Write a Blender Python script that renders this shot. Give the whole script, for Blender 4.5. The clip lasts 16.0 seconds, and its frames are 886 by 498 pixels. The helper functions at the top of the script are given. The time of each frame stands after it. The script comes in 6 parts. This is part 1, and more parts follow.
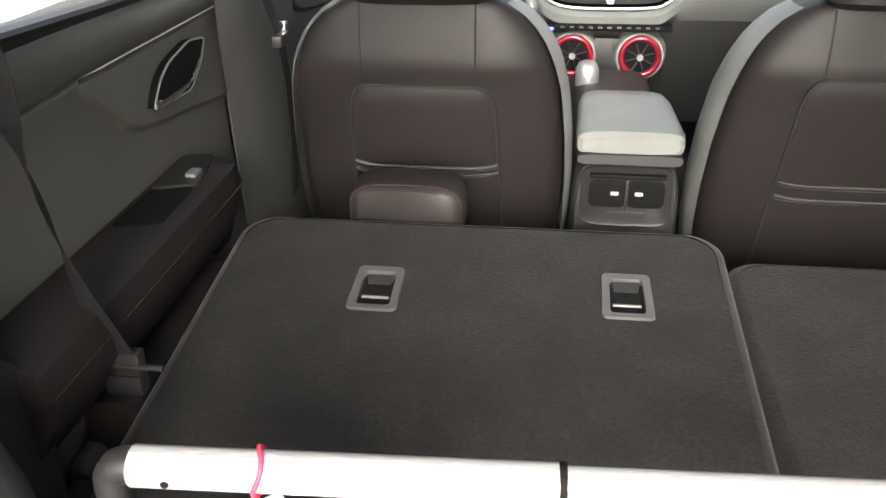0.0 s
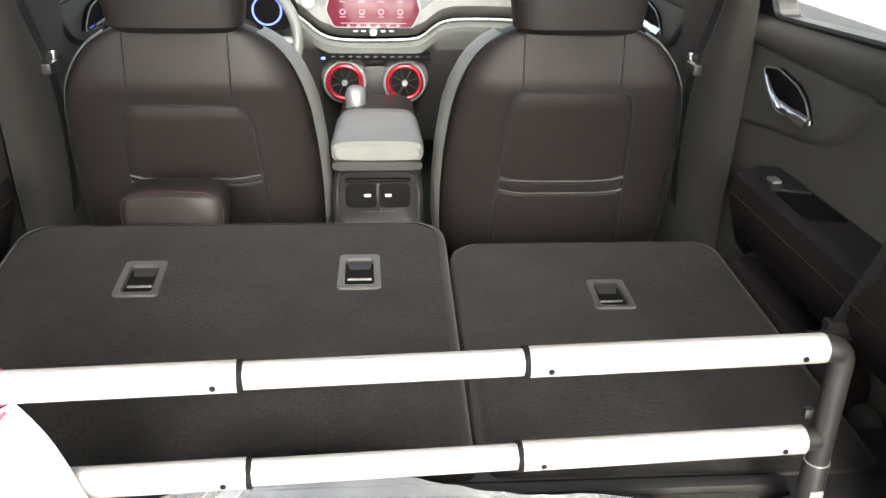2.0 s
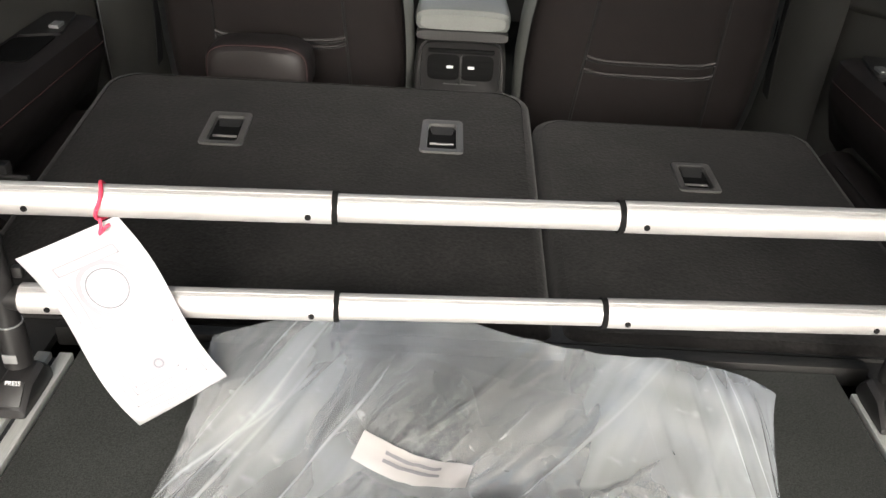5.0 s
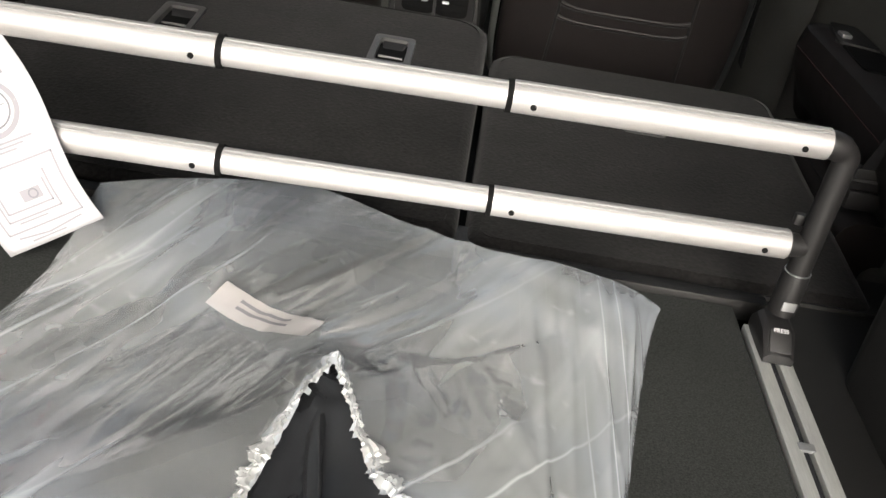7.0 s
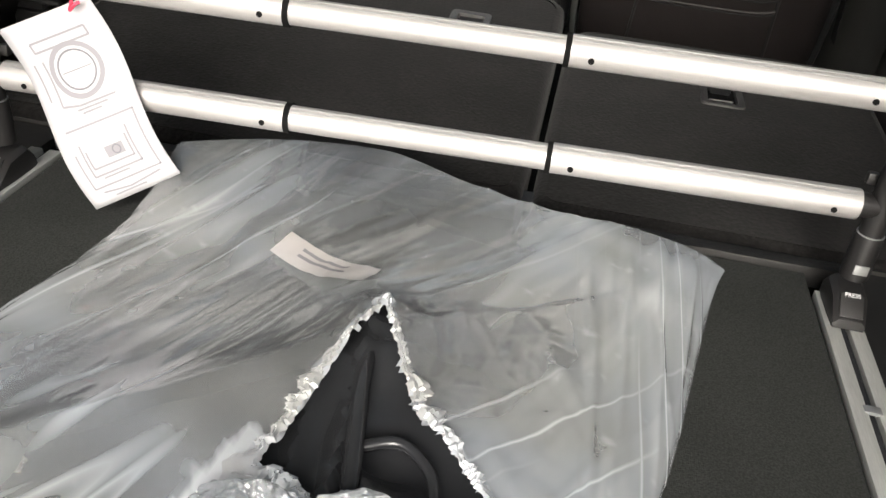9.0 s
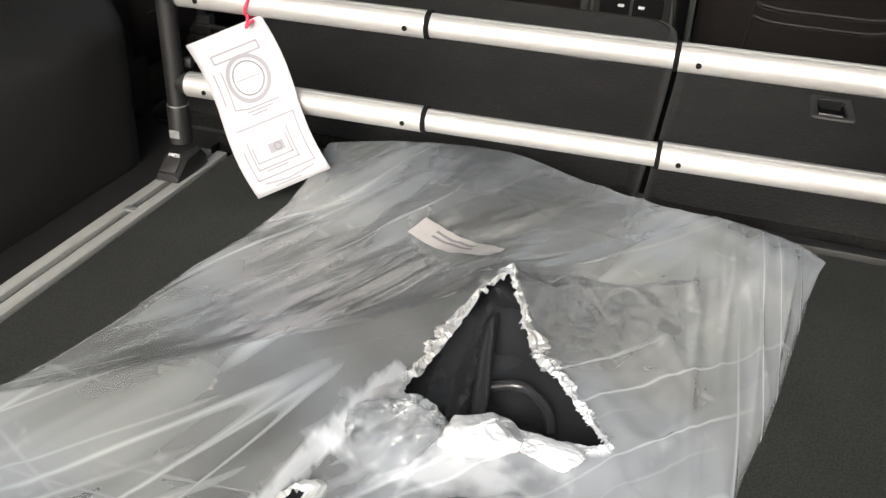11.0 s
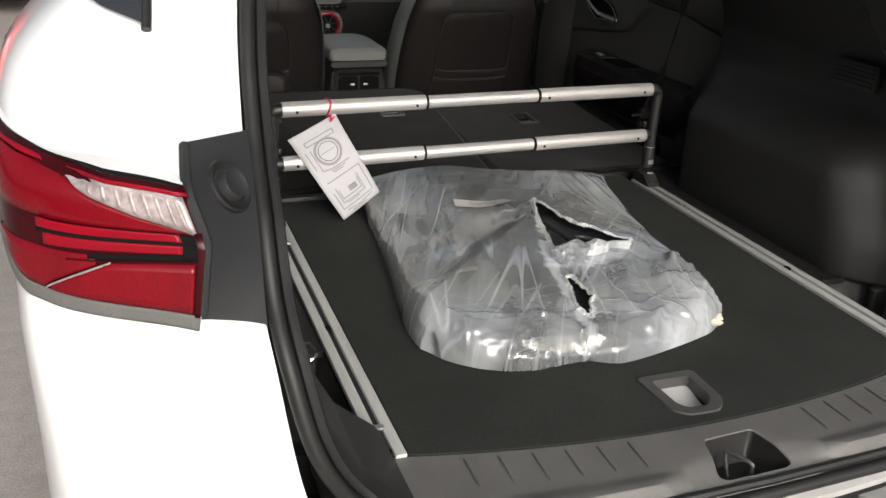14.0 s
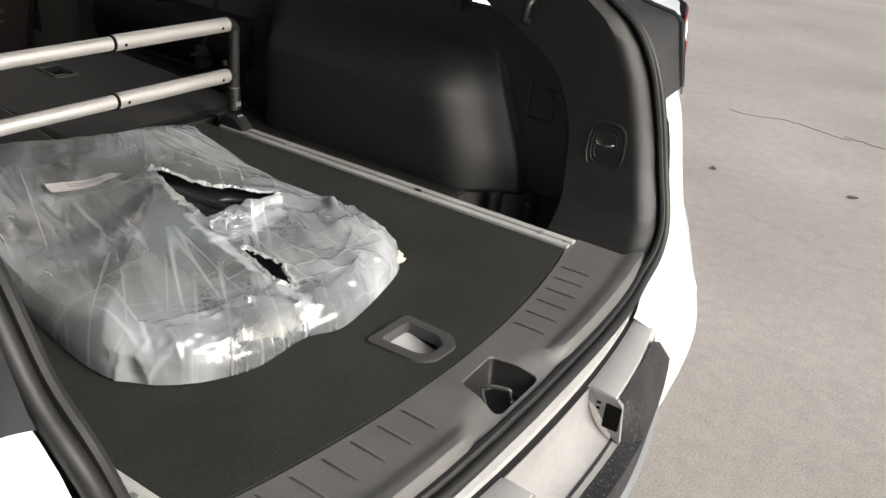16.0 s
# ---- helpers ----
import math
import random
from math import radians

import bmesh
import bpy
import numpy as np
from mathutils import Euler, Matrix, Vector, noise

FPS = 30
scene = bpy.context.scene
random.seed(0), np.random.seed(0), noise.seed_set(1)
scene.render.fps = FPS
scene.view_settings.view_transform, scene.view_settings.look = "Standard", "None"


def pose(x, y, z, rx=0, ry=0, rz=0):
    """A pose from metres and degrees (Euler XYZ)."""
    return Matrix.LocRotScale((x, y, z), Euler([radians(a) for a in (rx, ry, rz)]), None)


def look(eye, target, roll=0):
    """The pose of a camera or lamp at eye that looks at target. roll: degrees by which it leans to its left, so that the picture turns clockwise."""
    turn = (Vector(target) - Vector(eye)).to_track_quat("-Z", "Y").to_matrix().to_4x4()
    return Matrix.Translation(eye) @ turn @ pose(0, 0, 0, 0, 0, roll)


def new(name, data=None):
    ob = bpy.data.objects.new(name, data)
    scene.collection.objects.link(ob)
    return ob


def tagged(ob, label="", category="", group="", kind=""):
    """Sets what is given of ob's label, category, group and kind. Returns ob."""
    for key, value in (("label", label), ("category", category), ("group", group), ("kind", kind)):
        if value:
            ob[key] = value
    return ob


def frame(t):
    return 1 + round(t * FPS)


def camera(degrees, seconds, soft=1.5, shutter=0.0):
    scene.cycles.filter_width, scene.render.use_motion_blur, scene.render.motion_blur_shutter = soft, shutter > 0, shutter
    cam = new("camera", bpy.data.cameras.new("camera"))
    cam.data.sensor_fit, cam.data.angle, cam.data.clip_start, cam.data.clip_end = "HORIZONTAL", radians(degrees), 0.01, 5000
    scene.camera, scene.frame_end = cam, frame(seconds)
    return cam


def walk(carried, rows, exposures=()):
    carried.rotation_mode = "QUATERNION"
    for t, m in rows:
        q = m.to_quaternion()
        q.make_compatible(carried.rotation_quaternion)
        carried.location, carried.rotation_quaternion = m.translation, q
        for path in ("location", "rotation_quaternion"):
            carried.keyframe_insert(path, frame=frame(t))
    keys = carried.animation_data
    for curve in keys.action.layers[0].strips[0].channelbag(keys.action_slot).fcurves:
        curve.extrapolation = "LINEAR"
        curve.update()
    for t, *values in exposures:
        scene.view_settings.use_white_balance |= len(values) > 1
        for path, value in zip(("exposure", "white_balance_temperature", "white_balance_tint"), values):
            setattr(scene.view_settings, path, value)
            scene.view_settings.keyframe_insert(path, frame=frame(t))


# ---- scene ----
cam = camera(54.8, 16.0)
PATH = [
    (0, (-0.174, -0.463, 1.466), (-0.402, 1.305, 0.559), -0.6),
    (0.5, (-0.188, -0.516, 1.467), (-0.278, 1.261, 0.553), 1.3),
    (1, (-0.144, -0.605, 1.465), (-0.137, 1.148, 0.502), 1.8),
    (1.5, (-0.077, -0.675, 1.475), (0.078, 1.082, 0.533), 3.6),
    (2, (-0.002, -0.71, 1.488), (0.14, 1.107, 0.664), 1.1),
    (2.5, (0.041, -0.721, 1.477), (0.286, 1.104, 0.695), 2.7),
    (3, (0.009, -0.699, 1.45), (0.133, 1.098, 0.58), 2.2),
    (3.5, (-0.032, -0.662, 1.421), (-0.005, 1.065, 0.413), 2.5),
    (4, (-0.039, -0.686, 1.423), (-0.032, 1.024, 0.386), 3.1),
    (4.2, (-0.058, -0.69, 1.429), (-0.036, 1.018, 0.388), 3.4),
    (6.5, (0.073, -0.808, 1.384), (0.028, 0.925, 0.386), 4.7),
    (7, (0.114, -0.778, 1.32), (0.101, 0.928, 0.278), 9.5),
    (7.5, (0.099, -0.776, 1.335), (-0.023, 0.906, 0.259), 8.5),
    (8, (0.118, -0.773, 1.316), (-0.089, 0.902, 0.243), 6.6),
    (10.5, (0.191, -0.917, 1.284), (-0.102, 0.755, 0.226), 7.4),
    (11, (0.18, -0.94, 1.3), (-0.313, 0.711, 0.284), 3.2),
    (11.5, (0.153, -0.989, 1.342), (-0.332, 0.684, 0.359), 1.8),
    (12, (0.113, -1.195, 1.382), (0.01, 0.59, 0.485), 5.5),
    (12.5, (-0.053, -1.493, 1.47), (0.084, 0.324, 0.647), 6.6),
    (13, (-0.352, -1.592, 1.489), (-0.117, 0.235, 0.711), 2.9),
    (13.5, (-0.665, -1.718, 1.481), (-0.263, 0.076, 0.695), 3.3),
    (14, (-0.82, -1.801, 1.498), (-0.145, -0.101, 0.691), 3.1),
    (14.5, (-0.881, -1.641, 1.485), (0.004, -0.045, 0.666), 1.4),
    (15, (-1.004, -1.495, 1.466), (0.262, -0.197, 0.621), 4.1),
    (15.5, (-1.031, -1.449, 1.478), (0.481, -0.468, 0.61), 5.7),
    (16, (-0.984, -1.453, 1.457), (0.57, -0.538, 0.593), 6.5),
]
EXPOSURES = [(0, 2.5), (0.5, 3.1), (1.0, 3.0), (1.5, 2.55), (2.0, 2.4), (2.6, 2.45), (3.0, 2.5), (3.5, 1.8), (4.2, 1.45), (6.5, 1.15), (8.0, .93), (10.5, .95), (12.0, .75), (13.0, .90), (13.5, .65), (14.0, .18), (15.0, .12), (15.5, .4), (16.0, .5)]
walk(cam, [(t, look(eye, target, roll)) for t, eye, target, roll in PATH], EXPOSURES)
F = 0.74          # height of the load floor over the ground

# ---- light ----
world = bpy.data.worlds.new("overcast_sky")
scene.world = world
world.use_nodes = True
wn, wl = world.node_tree.nodes, world.node_tree.links
sky = wn.new("ShaderNodeTexSky")
sky.sky_type = "NISHITA"
sky.sun_disc = False
sky.sun_elevation = radians(26)
sky.sun_rotation = radians(178)
sky.air_density, sky.dust_density, sky.ozone_density = 1.0, 9.0, 1.0
pale = wn.new("ShaderNodeHueSaturation")
pale.inputs["Saturation"].default_value = 0.45
wl.new(sky.outputs["Color"], pale.inputs["Color"])
wl.new(pale.outputs["Color"], wn["Background"].inputs["Color"])
wn["Background"].inputs["Strength"].default_value = 0.14
sun_data = bpy.data.lights.new("sun", "SUN")
sun_data.energy, sun_data.angle, sun_data.color = 1.9, radians(40), (1.0, 0.975, 0.94)
sun = new("sun", sun_data)
sun.matrix_world = look((0.3, -8.1, 4.8), (0.0, 0.0, 0.7))


# ---- materials ----
def material(name, color, rough=0.5, metal=0.0, grain=0.0, grain_size=400.0, bump=0.0, bump_size=300.0, stain=0.0,
             stain_size=6.0, coat=0.0, specular=0.5, sheen=0.0, emit=None, emit_strength=0.0, stretch=(1, 1, 1), rough_var=0.0):
    """A surface with two scales of variation: fine grain and broad stains, in real-world size."""
    m = bpy.data.materials.new(name)
    m.use_nodes = True
    nt, b = m.node_tree, m.node_tree.nodes["Principled BSDF"]
    b.inputs["Roughness"].default_value = rough
    b.inputs["Metallic"].default_value = metal
    b.inputs["Specular IOR Level"].default_value = specular
    b.inputs["Coat Weight"].default_value = coat
    b.inputs["Coat Roughness"].default_value = 0.04
    b.inputs["Sheen Weight"].default_value = sheen
    b.inputs["Base Color"].default_value = (*color, 1)
    co = nt.nodes.new("ShaderNodeTexCoord")
    mp = nt.nodes.new("ShaderNodeMapping")
    mp.inputs["Scale"].default_value = stretch
    nt.links.new(co.outputs["Object"], mp.inputs["Vector"])

    def noise_node(scale, detail=3.0):
        n = nt.nodes.new("ShaderNodeTexNoise")
        n.inputs["Scale"].default_value = scale
        n.inputs["Detail"].default_value = detail
        nt.links.new(mp.outputs["Vector"], n.inputs["Vector"])
        return n

    last = None
    for amount, size in ((stain, stain_size), (grain, grain_size)):
        if amount <= 0:
            continue
        n = noise_node(size)
        mr = nt.nodes.new("ShaderNodeMapRange")
        mr.inputs["From Min"].default_value, mr.inputs["From Max"].default_value = 0.3, 0.7
        mr.inputs["To Min"].default_value, mr.inputs["To Max"].default_value = 1 - amount, 1 + amount
        nt.links.new(n.outputs["Fac"], mr.inputs["Value"])
        mix = nt.nodes.new("ShaderNodeMix")
        mix.data_type, mix.blend_type = "RGBA", "MULTIPLY"
        mix.inputs["Factor"].default_value = 1.0
        if last is None:
            mix.inputs["A"].default_value = (*color, 1)
        else:
            nt.links.new(last, mix.inputs["A"])
        nt.links.new(mr.outputs["Result"], mix.inputs["B"])
        last = mix.outputs["Result"]
    if last is not None:
        nt.links.new(last, b.inputs["Base Color"])
    if rough_var > 0:
        n = noise_node(stain_size * 2.3)
        mr = nt.nodes.new("ShaderNodeMapRange")
        mr.inputs["To Min"].default_value, mr.inputs["To Max"].default_value = max(rough - rough_var, 0.02), min(rough + rough_var, 1)
        nt.links.new(n.outputs["Fac"], mr.inputs["Value"])
        nt.links.new(mr.outputs["Result"], b.inputs["Roughness"])
    if bump > 0:
        n = noise_node(bump_size, 2.0)
        bp = nt.nodes.new("ShaderNodeBump")
        bp.inputs["Strength"].default_value = bump
        bp.inputs["Distance"].default_value = 0.002
        nt.links.new(n.outputs["Fac"], bp.inputs["Height"])
        nt.links.new(bp.outputs["Normal"], b.inputs["Normal"])
    if emit:
        b.inputs["Emission Color"].default_value = (*emit, 1)
        b.inputs["Emission Strength"].default_value = emit_strength
    return m


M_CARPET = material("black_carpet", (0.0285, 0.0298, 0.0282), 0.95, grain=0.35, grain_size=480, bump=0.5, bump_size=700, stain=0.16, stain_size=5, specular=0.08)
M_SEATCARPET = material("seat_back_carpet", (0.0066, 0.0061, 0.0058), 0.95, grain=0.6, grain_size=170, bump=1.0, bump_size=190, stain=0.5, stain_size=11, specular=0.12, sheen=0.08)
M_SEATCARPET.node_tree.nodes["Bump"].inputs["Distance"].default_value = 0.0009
M_TRIM = material("black_grained_trim", (0.0135, 0.0132, 0.0127), 0.44, grain=0.12, grain_size=500, bump=0.35, bump_size=700, stain=0.08, specular=0.55, rough_var=0.06)
M_SILL = material("grey_black_sill_plastic", (0.115, 0.113, 0.109), 0.42, grain=0.15, grain_size=600, bump=0.4, bump_size=800, stain=0.12, stain_size=14, specular=0.45, rough_var=0.08)
M_RUBBER = material("black_rubber", (0.012, 0.012, 0.012), 0.5, stain=0.2, stain_size=30, specular=0.4)
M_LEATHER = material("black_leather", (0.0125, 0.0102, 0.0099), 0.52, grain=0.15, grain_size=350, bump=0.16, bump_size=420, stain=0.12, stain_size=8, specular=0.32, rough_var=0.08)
M_DOOR = material("soft_touch_door_trim", (0.078, 0.076, 0.068), 0.46, grain=0.15, grain_size=400, bump=0.35, bump_size=500, stain=0.10, stain_size=6, specular=0.4, rough_var=0.06)
M_PILLAR = material("grey_pillar_plastic", (0.040, 0.040, 0.037), 0.38, grain=0.12, grain_size=450, bump=0.25, bump_size=600, stain=0.1, stain_size=7, specular=0.5)
# Black leather with its window sheen put into a paler base colour.
M_LEATHER_LIT = material("leather_painted_sheen", (0.15, 0.156, 0.147), 0.40, grain=0.1, grain_size=350, bump=0.12, bump_size=420, stain=0.1, stain_size=8, specular=0.5, rough_var=0.05)
M_PIPING = material("seam_thread", (0.006, 0.006, 0.006), 0.7)
M_REDTHREAD = material("red_stitching", (0.030, 0.008, 0.008), 0.7)
M_ALU = material("satin_aluminium_tube", (0.47, 0.458, 0.447), 0.46, 0.55, grain=0.05, grain_size=300, stain=0.04, stain_size=12, stretch=(0.15, 4, 4), rough_var=0.05)
M_RAIL = material("anodised_rail", (0.62, 0.63, 0.60), 0.42, 0.5, grain=0.08, grain_size=260, stain=0.12, stain_size=18, stretch=(3, 0.2, 3), rough_var=0.06)
M_BEZEL = material("grey_bezel_plastic", (0.060, 0.059, 0.058), 0.36, grain=0.1, grain_size=500, bump=0.2, bump_size=700, stain=0.08)
M_BLACKPART = material("satin_black_post", (0.013, 0.0125, 0.0125), 0.42, grain=0.08, grain_size=400, bump=0.12, bump_size=600, specular=0.5)
M_GAP = material("dark_slot", (0.005, 0.005, 0.005), 0.8, specular=0.1)
M_WHITE = material("white_car_paint", (0.78, 0.79, 0.80), 0.28, coat=1.0, stain=0.015, stain_size=3, specular=0.5)
# Same white paint as the body, greyed for the shade inside the opening.
M_JAMB = material("shaded_white_jamb", (0.62, 0.66, 0.65), 0.38, coat=0.5, stain=0.03, stain_size=6)
# White bumper, darkened in its colour for the shade of the open tailgate.
M_BUMPER = material("shaded_white_bumper", (0.42, 0.415, 0.405), 0.42, coat=0.1, grain=0.04, grain_size=90, stain=0.08, stain_size=8)
# Bumper white darkened once more, as the scoop lies in shade.
M_POCKET = material("shaded_white_pocket", (0.27, 0.265, 0.26), 0.45, grain=0.05, grain_size=90, stain=0.10, stain_size=9)
M_SCUFFED = material("scuffed_black_step_plastic", (0.016, 0.016, 0.017), 0.5, specular=0.3, bump=0.4, bump_size=500, stain=0.4, stain_size=11, rough_var=0.12)
M_GREYPLASTIC = material("dark_grey_panel_plastic", (0.021, 0.022, 0.024), 0.6, specular=0.3, grain=0.1, grain_size=500, bump=0.3, bump_size=700, stain=0.1, stain_size=9)
M_REDLENS = material("red_lamp_lens", (0.15, 0.002, 0.007), 0.12, specular=0.35, grain=0.15, grain_size=260, stain=0.10, stain_size=10, stretch=(3, 3, .4))
M_REDBRIGHT = material("bright_red_light_guide", (0.21, 0.002, 0.010), 0.15, specular=0.3, stain=0.15, stain_size=20)
M_REDDARK = material("dark_red_lens", (0.030, 0.0015, 0.003), 0.2, specular=0.2, stain=0.25, stain_size=18)
M_CLEARLENS = material("clear_fluted_lens", (0.34, 0.29, 0.29), 0.14, 0.2, coat=1.0, grain=0.25, grain_size=120, stain=0.2, stain_size=30)
M_CUP = material("pale_smooth_cup_plastic", (0.46, 0.455, 0.45), 0.35, stain=0.08, stain_size=20)
M_CHROME = material("chrome", (0.85, 0.85, 0.85), 0.10, 1.0, stain=0.05)
M_SATIN = material("satin_silver_plastic", (0.40, 0.41, 0.41), 0.35, 0.7, stain=0.05)
M_REDRING = material("red_metal_vent_ring", (0.24, 0.008, 0.020), 0.28, 0.4, coat=0.5)
# Pad colour is lifted for windscreen light on it; the vent pods share it.
M_DASH = material("dash_pad", (0.17, 0.172, 0.165), 0.42, grain=0.12, grain_size=500, bump=0.3, bump_size=600, specular=0.5)
M_HEADLINER = material("grey_headliner", (0.50, 0.50, 0.48), 0.95, grain=0.1, grain_size=500)
M_PAPER = material("white_paper", (0.41, 0.405, 0.42), 0.7, stain=0.03, stain_size=20)
M_INK = material("grey_print", (0.23, 0.226, 0.24), 0.8)
M_INKDARK = material("dark_print", (0.155, 0.152, 0.165), 0.8)
M_STRING = material("pink_red_string", (0.55, 0.03, 0.07), 0.7, grain=0.3, grain_size=600)
M_BELT = material("black_belt_webbing", (0.011, 0.011, 0.012), 0.7, grain=0.3, grain_size=700, bump=0.5, bump_size=900, specular=0.2)
M_BAGCONTENT = material("black_moulded_plastic", (0.022, 0.023, 0.025), 0.24, stain=0.15, stain_size=12, specular=0.55)
M_WHITEPRINT = material("white_lettering", (0.75, 0.75, 0.75), 0.6)
M_TYRE = material("tyre_rubber", (0.018, 0.018, 0.018), 0.8, grain=0.2, grain_size=80)
M_GLASS_DARK = material("privacy_glass", (0.03, 0.034, 0.04), 0.05, specular=0.35)
M_REDCAR = material("red_car_paint", (0.45, 0.02, 0.03), 0.25, coat=1.0)
M_SILVERCAR = material("silver_car_paint", (0.70, 0.72, 0.73), 0.3, 0.1, coat=1.0)
M_SCREEN = material("red_lit_screen", (0.02, 0.01, 0.012), 0.12, emit=(0.60, 0.015, 0.09), emit_strength=0.09)
M_SCREENLIGHT = material("lit_icons", (0.1, 0.1, 0.1), 0.3, emit=(1.0, 0.55, 0.65), emit_strength=0.22)
M_BLUELIGHT = material("lit_blue_dial", (0.02, 0.02, 0.05), 0.3, emit=(0.15, 0.2, 1.0), emit_strength=0.8)
M_WHITELIGHT = material("lit_lamp_lens", (0.9, 0.9, 0.95), 0.3, emit=(0.93, 0.93, 1.0), emit_strength=2.0)
M_CRACK = material("filled_crack", (0.10, 0.09, 0.085), 0.8, grain=0.3, grain_size=40)
M_DRYLEAF = material("dry_leaf", (0.13, 0.10, 0.072), 0.8, grain=0.3, grain_size=60, stain=0.3, stain_size=30)
M_SIGNRED = material("red_sign", (0.6, 0.03, 0.05), 0.5)


def scratch(m, color, turn, amount):
    """Fine pale scratches that run one way over a worn surface."""
    nt = m.node_tree
    b = nt.nodes["Principled BSDF"]
    src = b.inputs["Base Color"].links[0].from_socket
    co, mp, n, mr, mix = [nt.nodes.new("ShaderNode" + k) for k in ("TexCoord", "Mapping", "TexNoise", "MapRange", "Mix")]
    mp.vector_type = "TEXTURE"
    mp.inputs["Rotation"].default_value = turn
    mp.inputs["Scale"].default_value = (1 / 240, 1 / 240, 1 / 7)
    n.inputs["Scale"].default_value, n.inputs["Detail"].default_value = 1.0, 3.0
    mr.inputs["From Min"].default_value, mr.inputs["From Max"].default_value = 0.56, 0.78
    mr.inputs["To Max"].default_value = amount
    mix.data_type = "RGBA"
    mix.inputs["B"].default_value = (*color, 1)
    nt.links.new(co.outputs["Object"], mp.inputs["Vector"])
    nt.links.new(mp.outputs["Vector"], n.inputs["Vector"])
    nt.links.new(n.outputs["Fac"], mr.inputs["Value"])
    nt.links.new(mr.outputs["Result"], mix.inputs["Factor"])
    nt.links.new(src, mix.inputs["A"])
    nt.links.new(mix.outputs["Result"], b.inputs["Base Color"])


scratch(M_SCUFFED, (0.30, 0.30, 0.31), (radians(28), 0, 0), 0.45)


def glass_material(name, tint, alpha):
    m = bpy.data.materials.new(name)
    m.use_nodes = True
    nt = m.node_tree
    b = nt.nodes["Principled BSDF"]
    b.inputs["Base Color"].default_value = (*tint, 1)
    b.inputs["Roughness"].default_value = 0.03
    tr = nt.nodes.new("ShaderNodeBsdfTransparent")
    tr.inputs["Color"].default_value = (*tint, 1)
    mx = nt.nodes.new("ShaderNodeMixShader")
    mx.inputs["Fac"].default_value = alpha
    nt.links.new(tr.outputs[0], mx.inputs[1])
    nt.links.new(b.outputs[0], mx.inputs[2])
    nt.links.new(mx.outputs[0], nt.nodes["Material Output"].inputs["Surface"])
    return m


M_GLASS = glass_material("window_glass", (0.9, 0.93, 0.92), 0.06)
M_ROOFGLASS = glass_material("tinted_roof_glass", (0.50, 0.53, 0.53), 0.06)


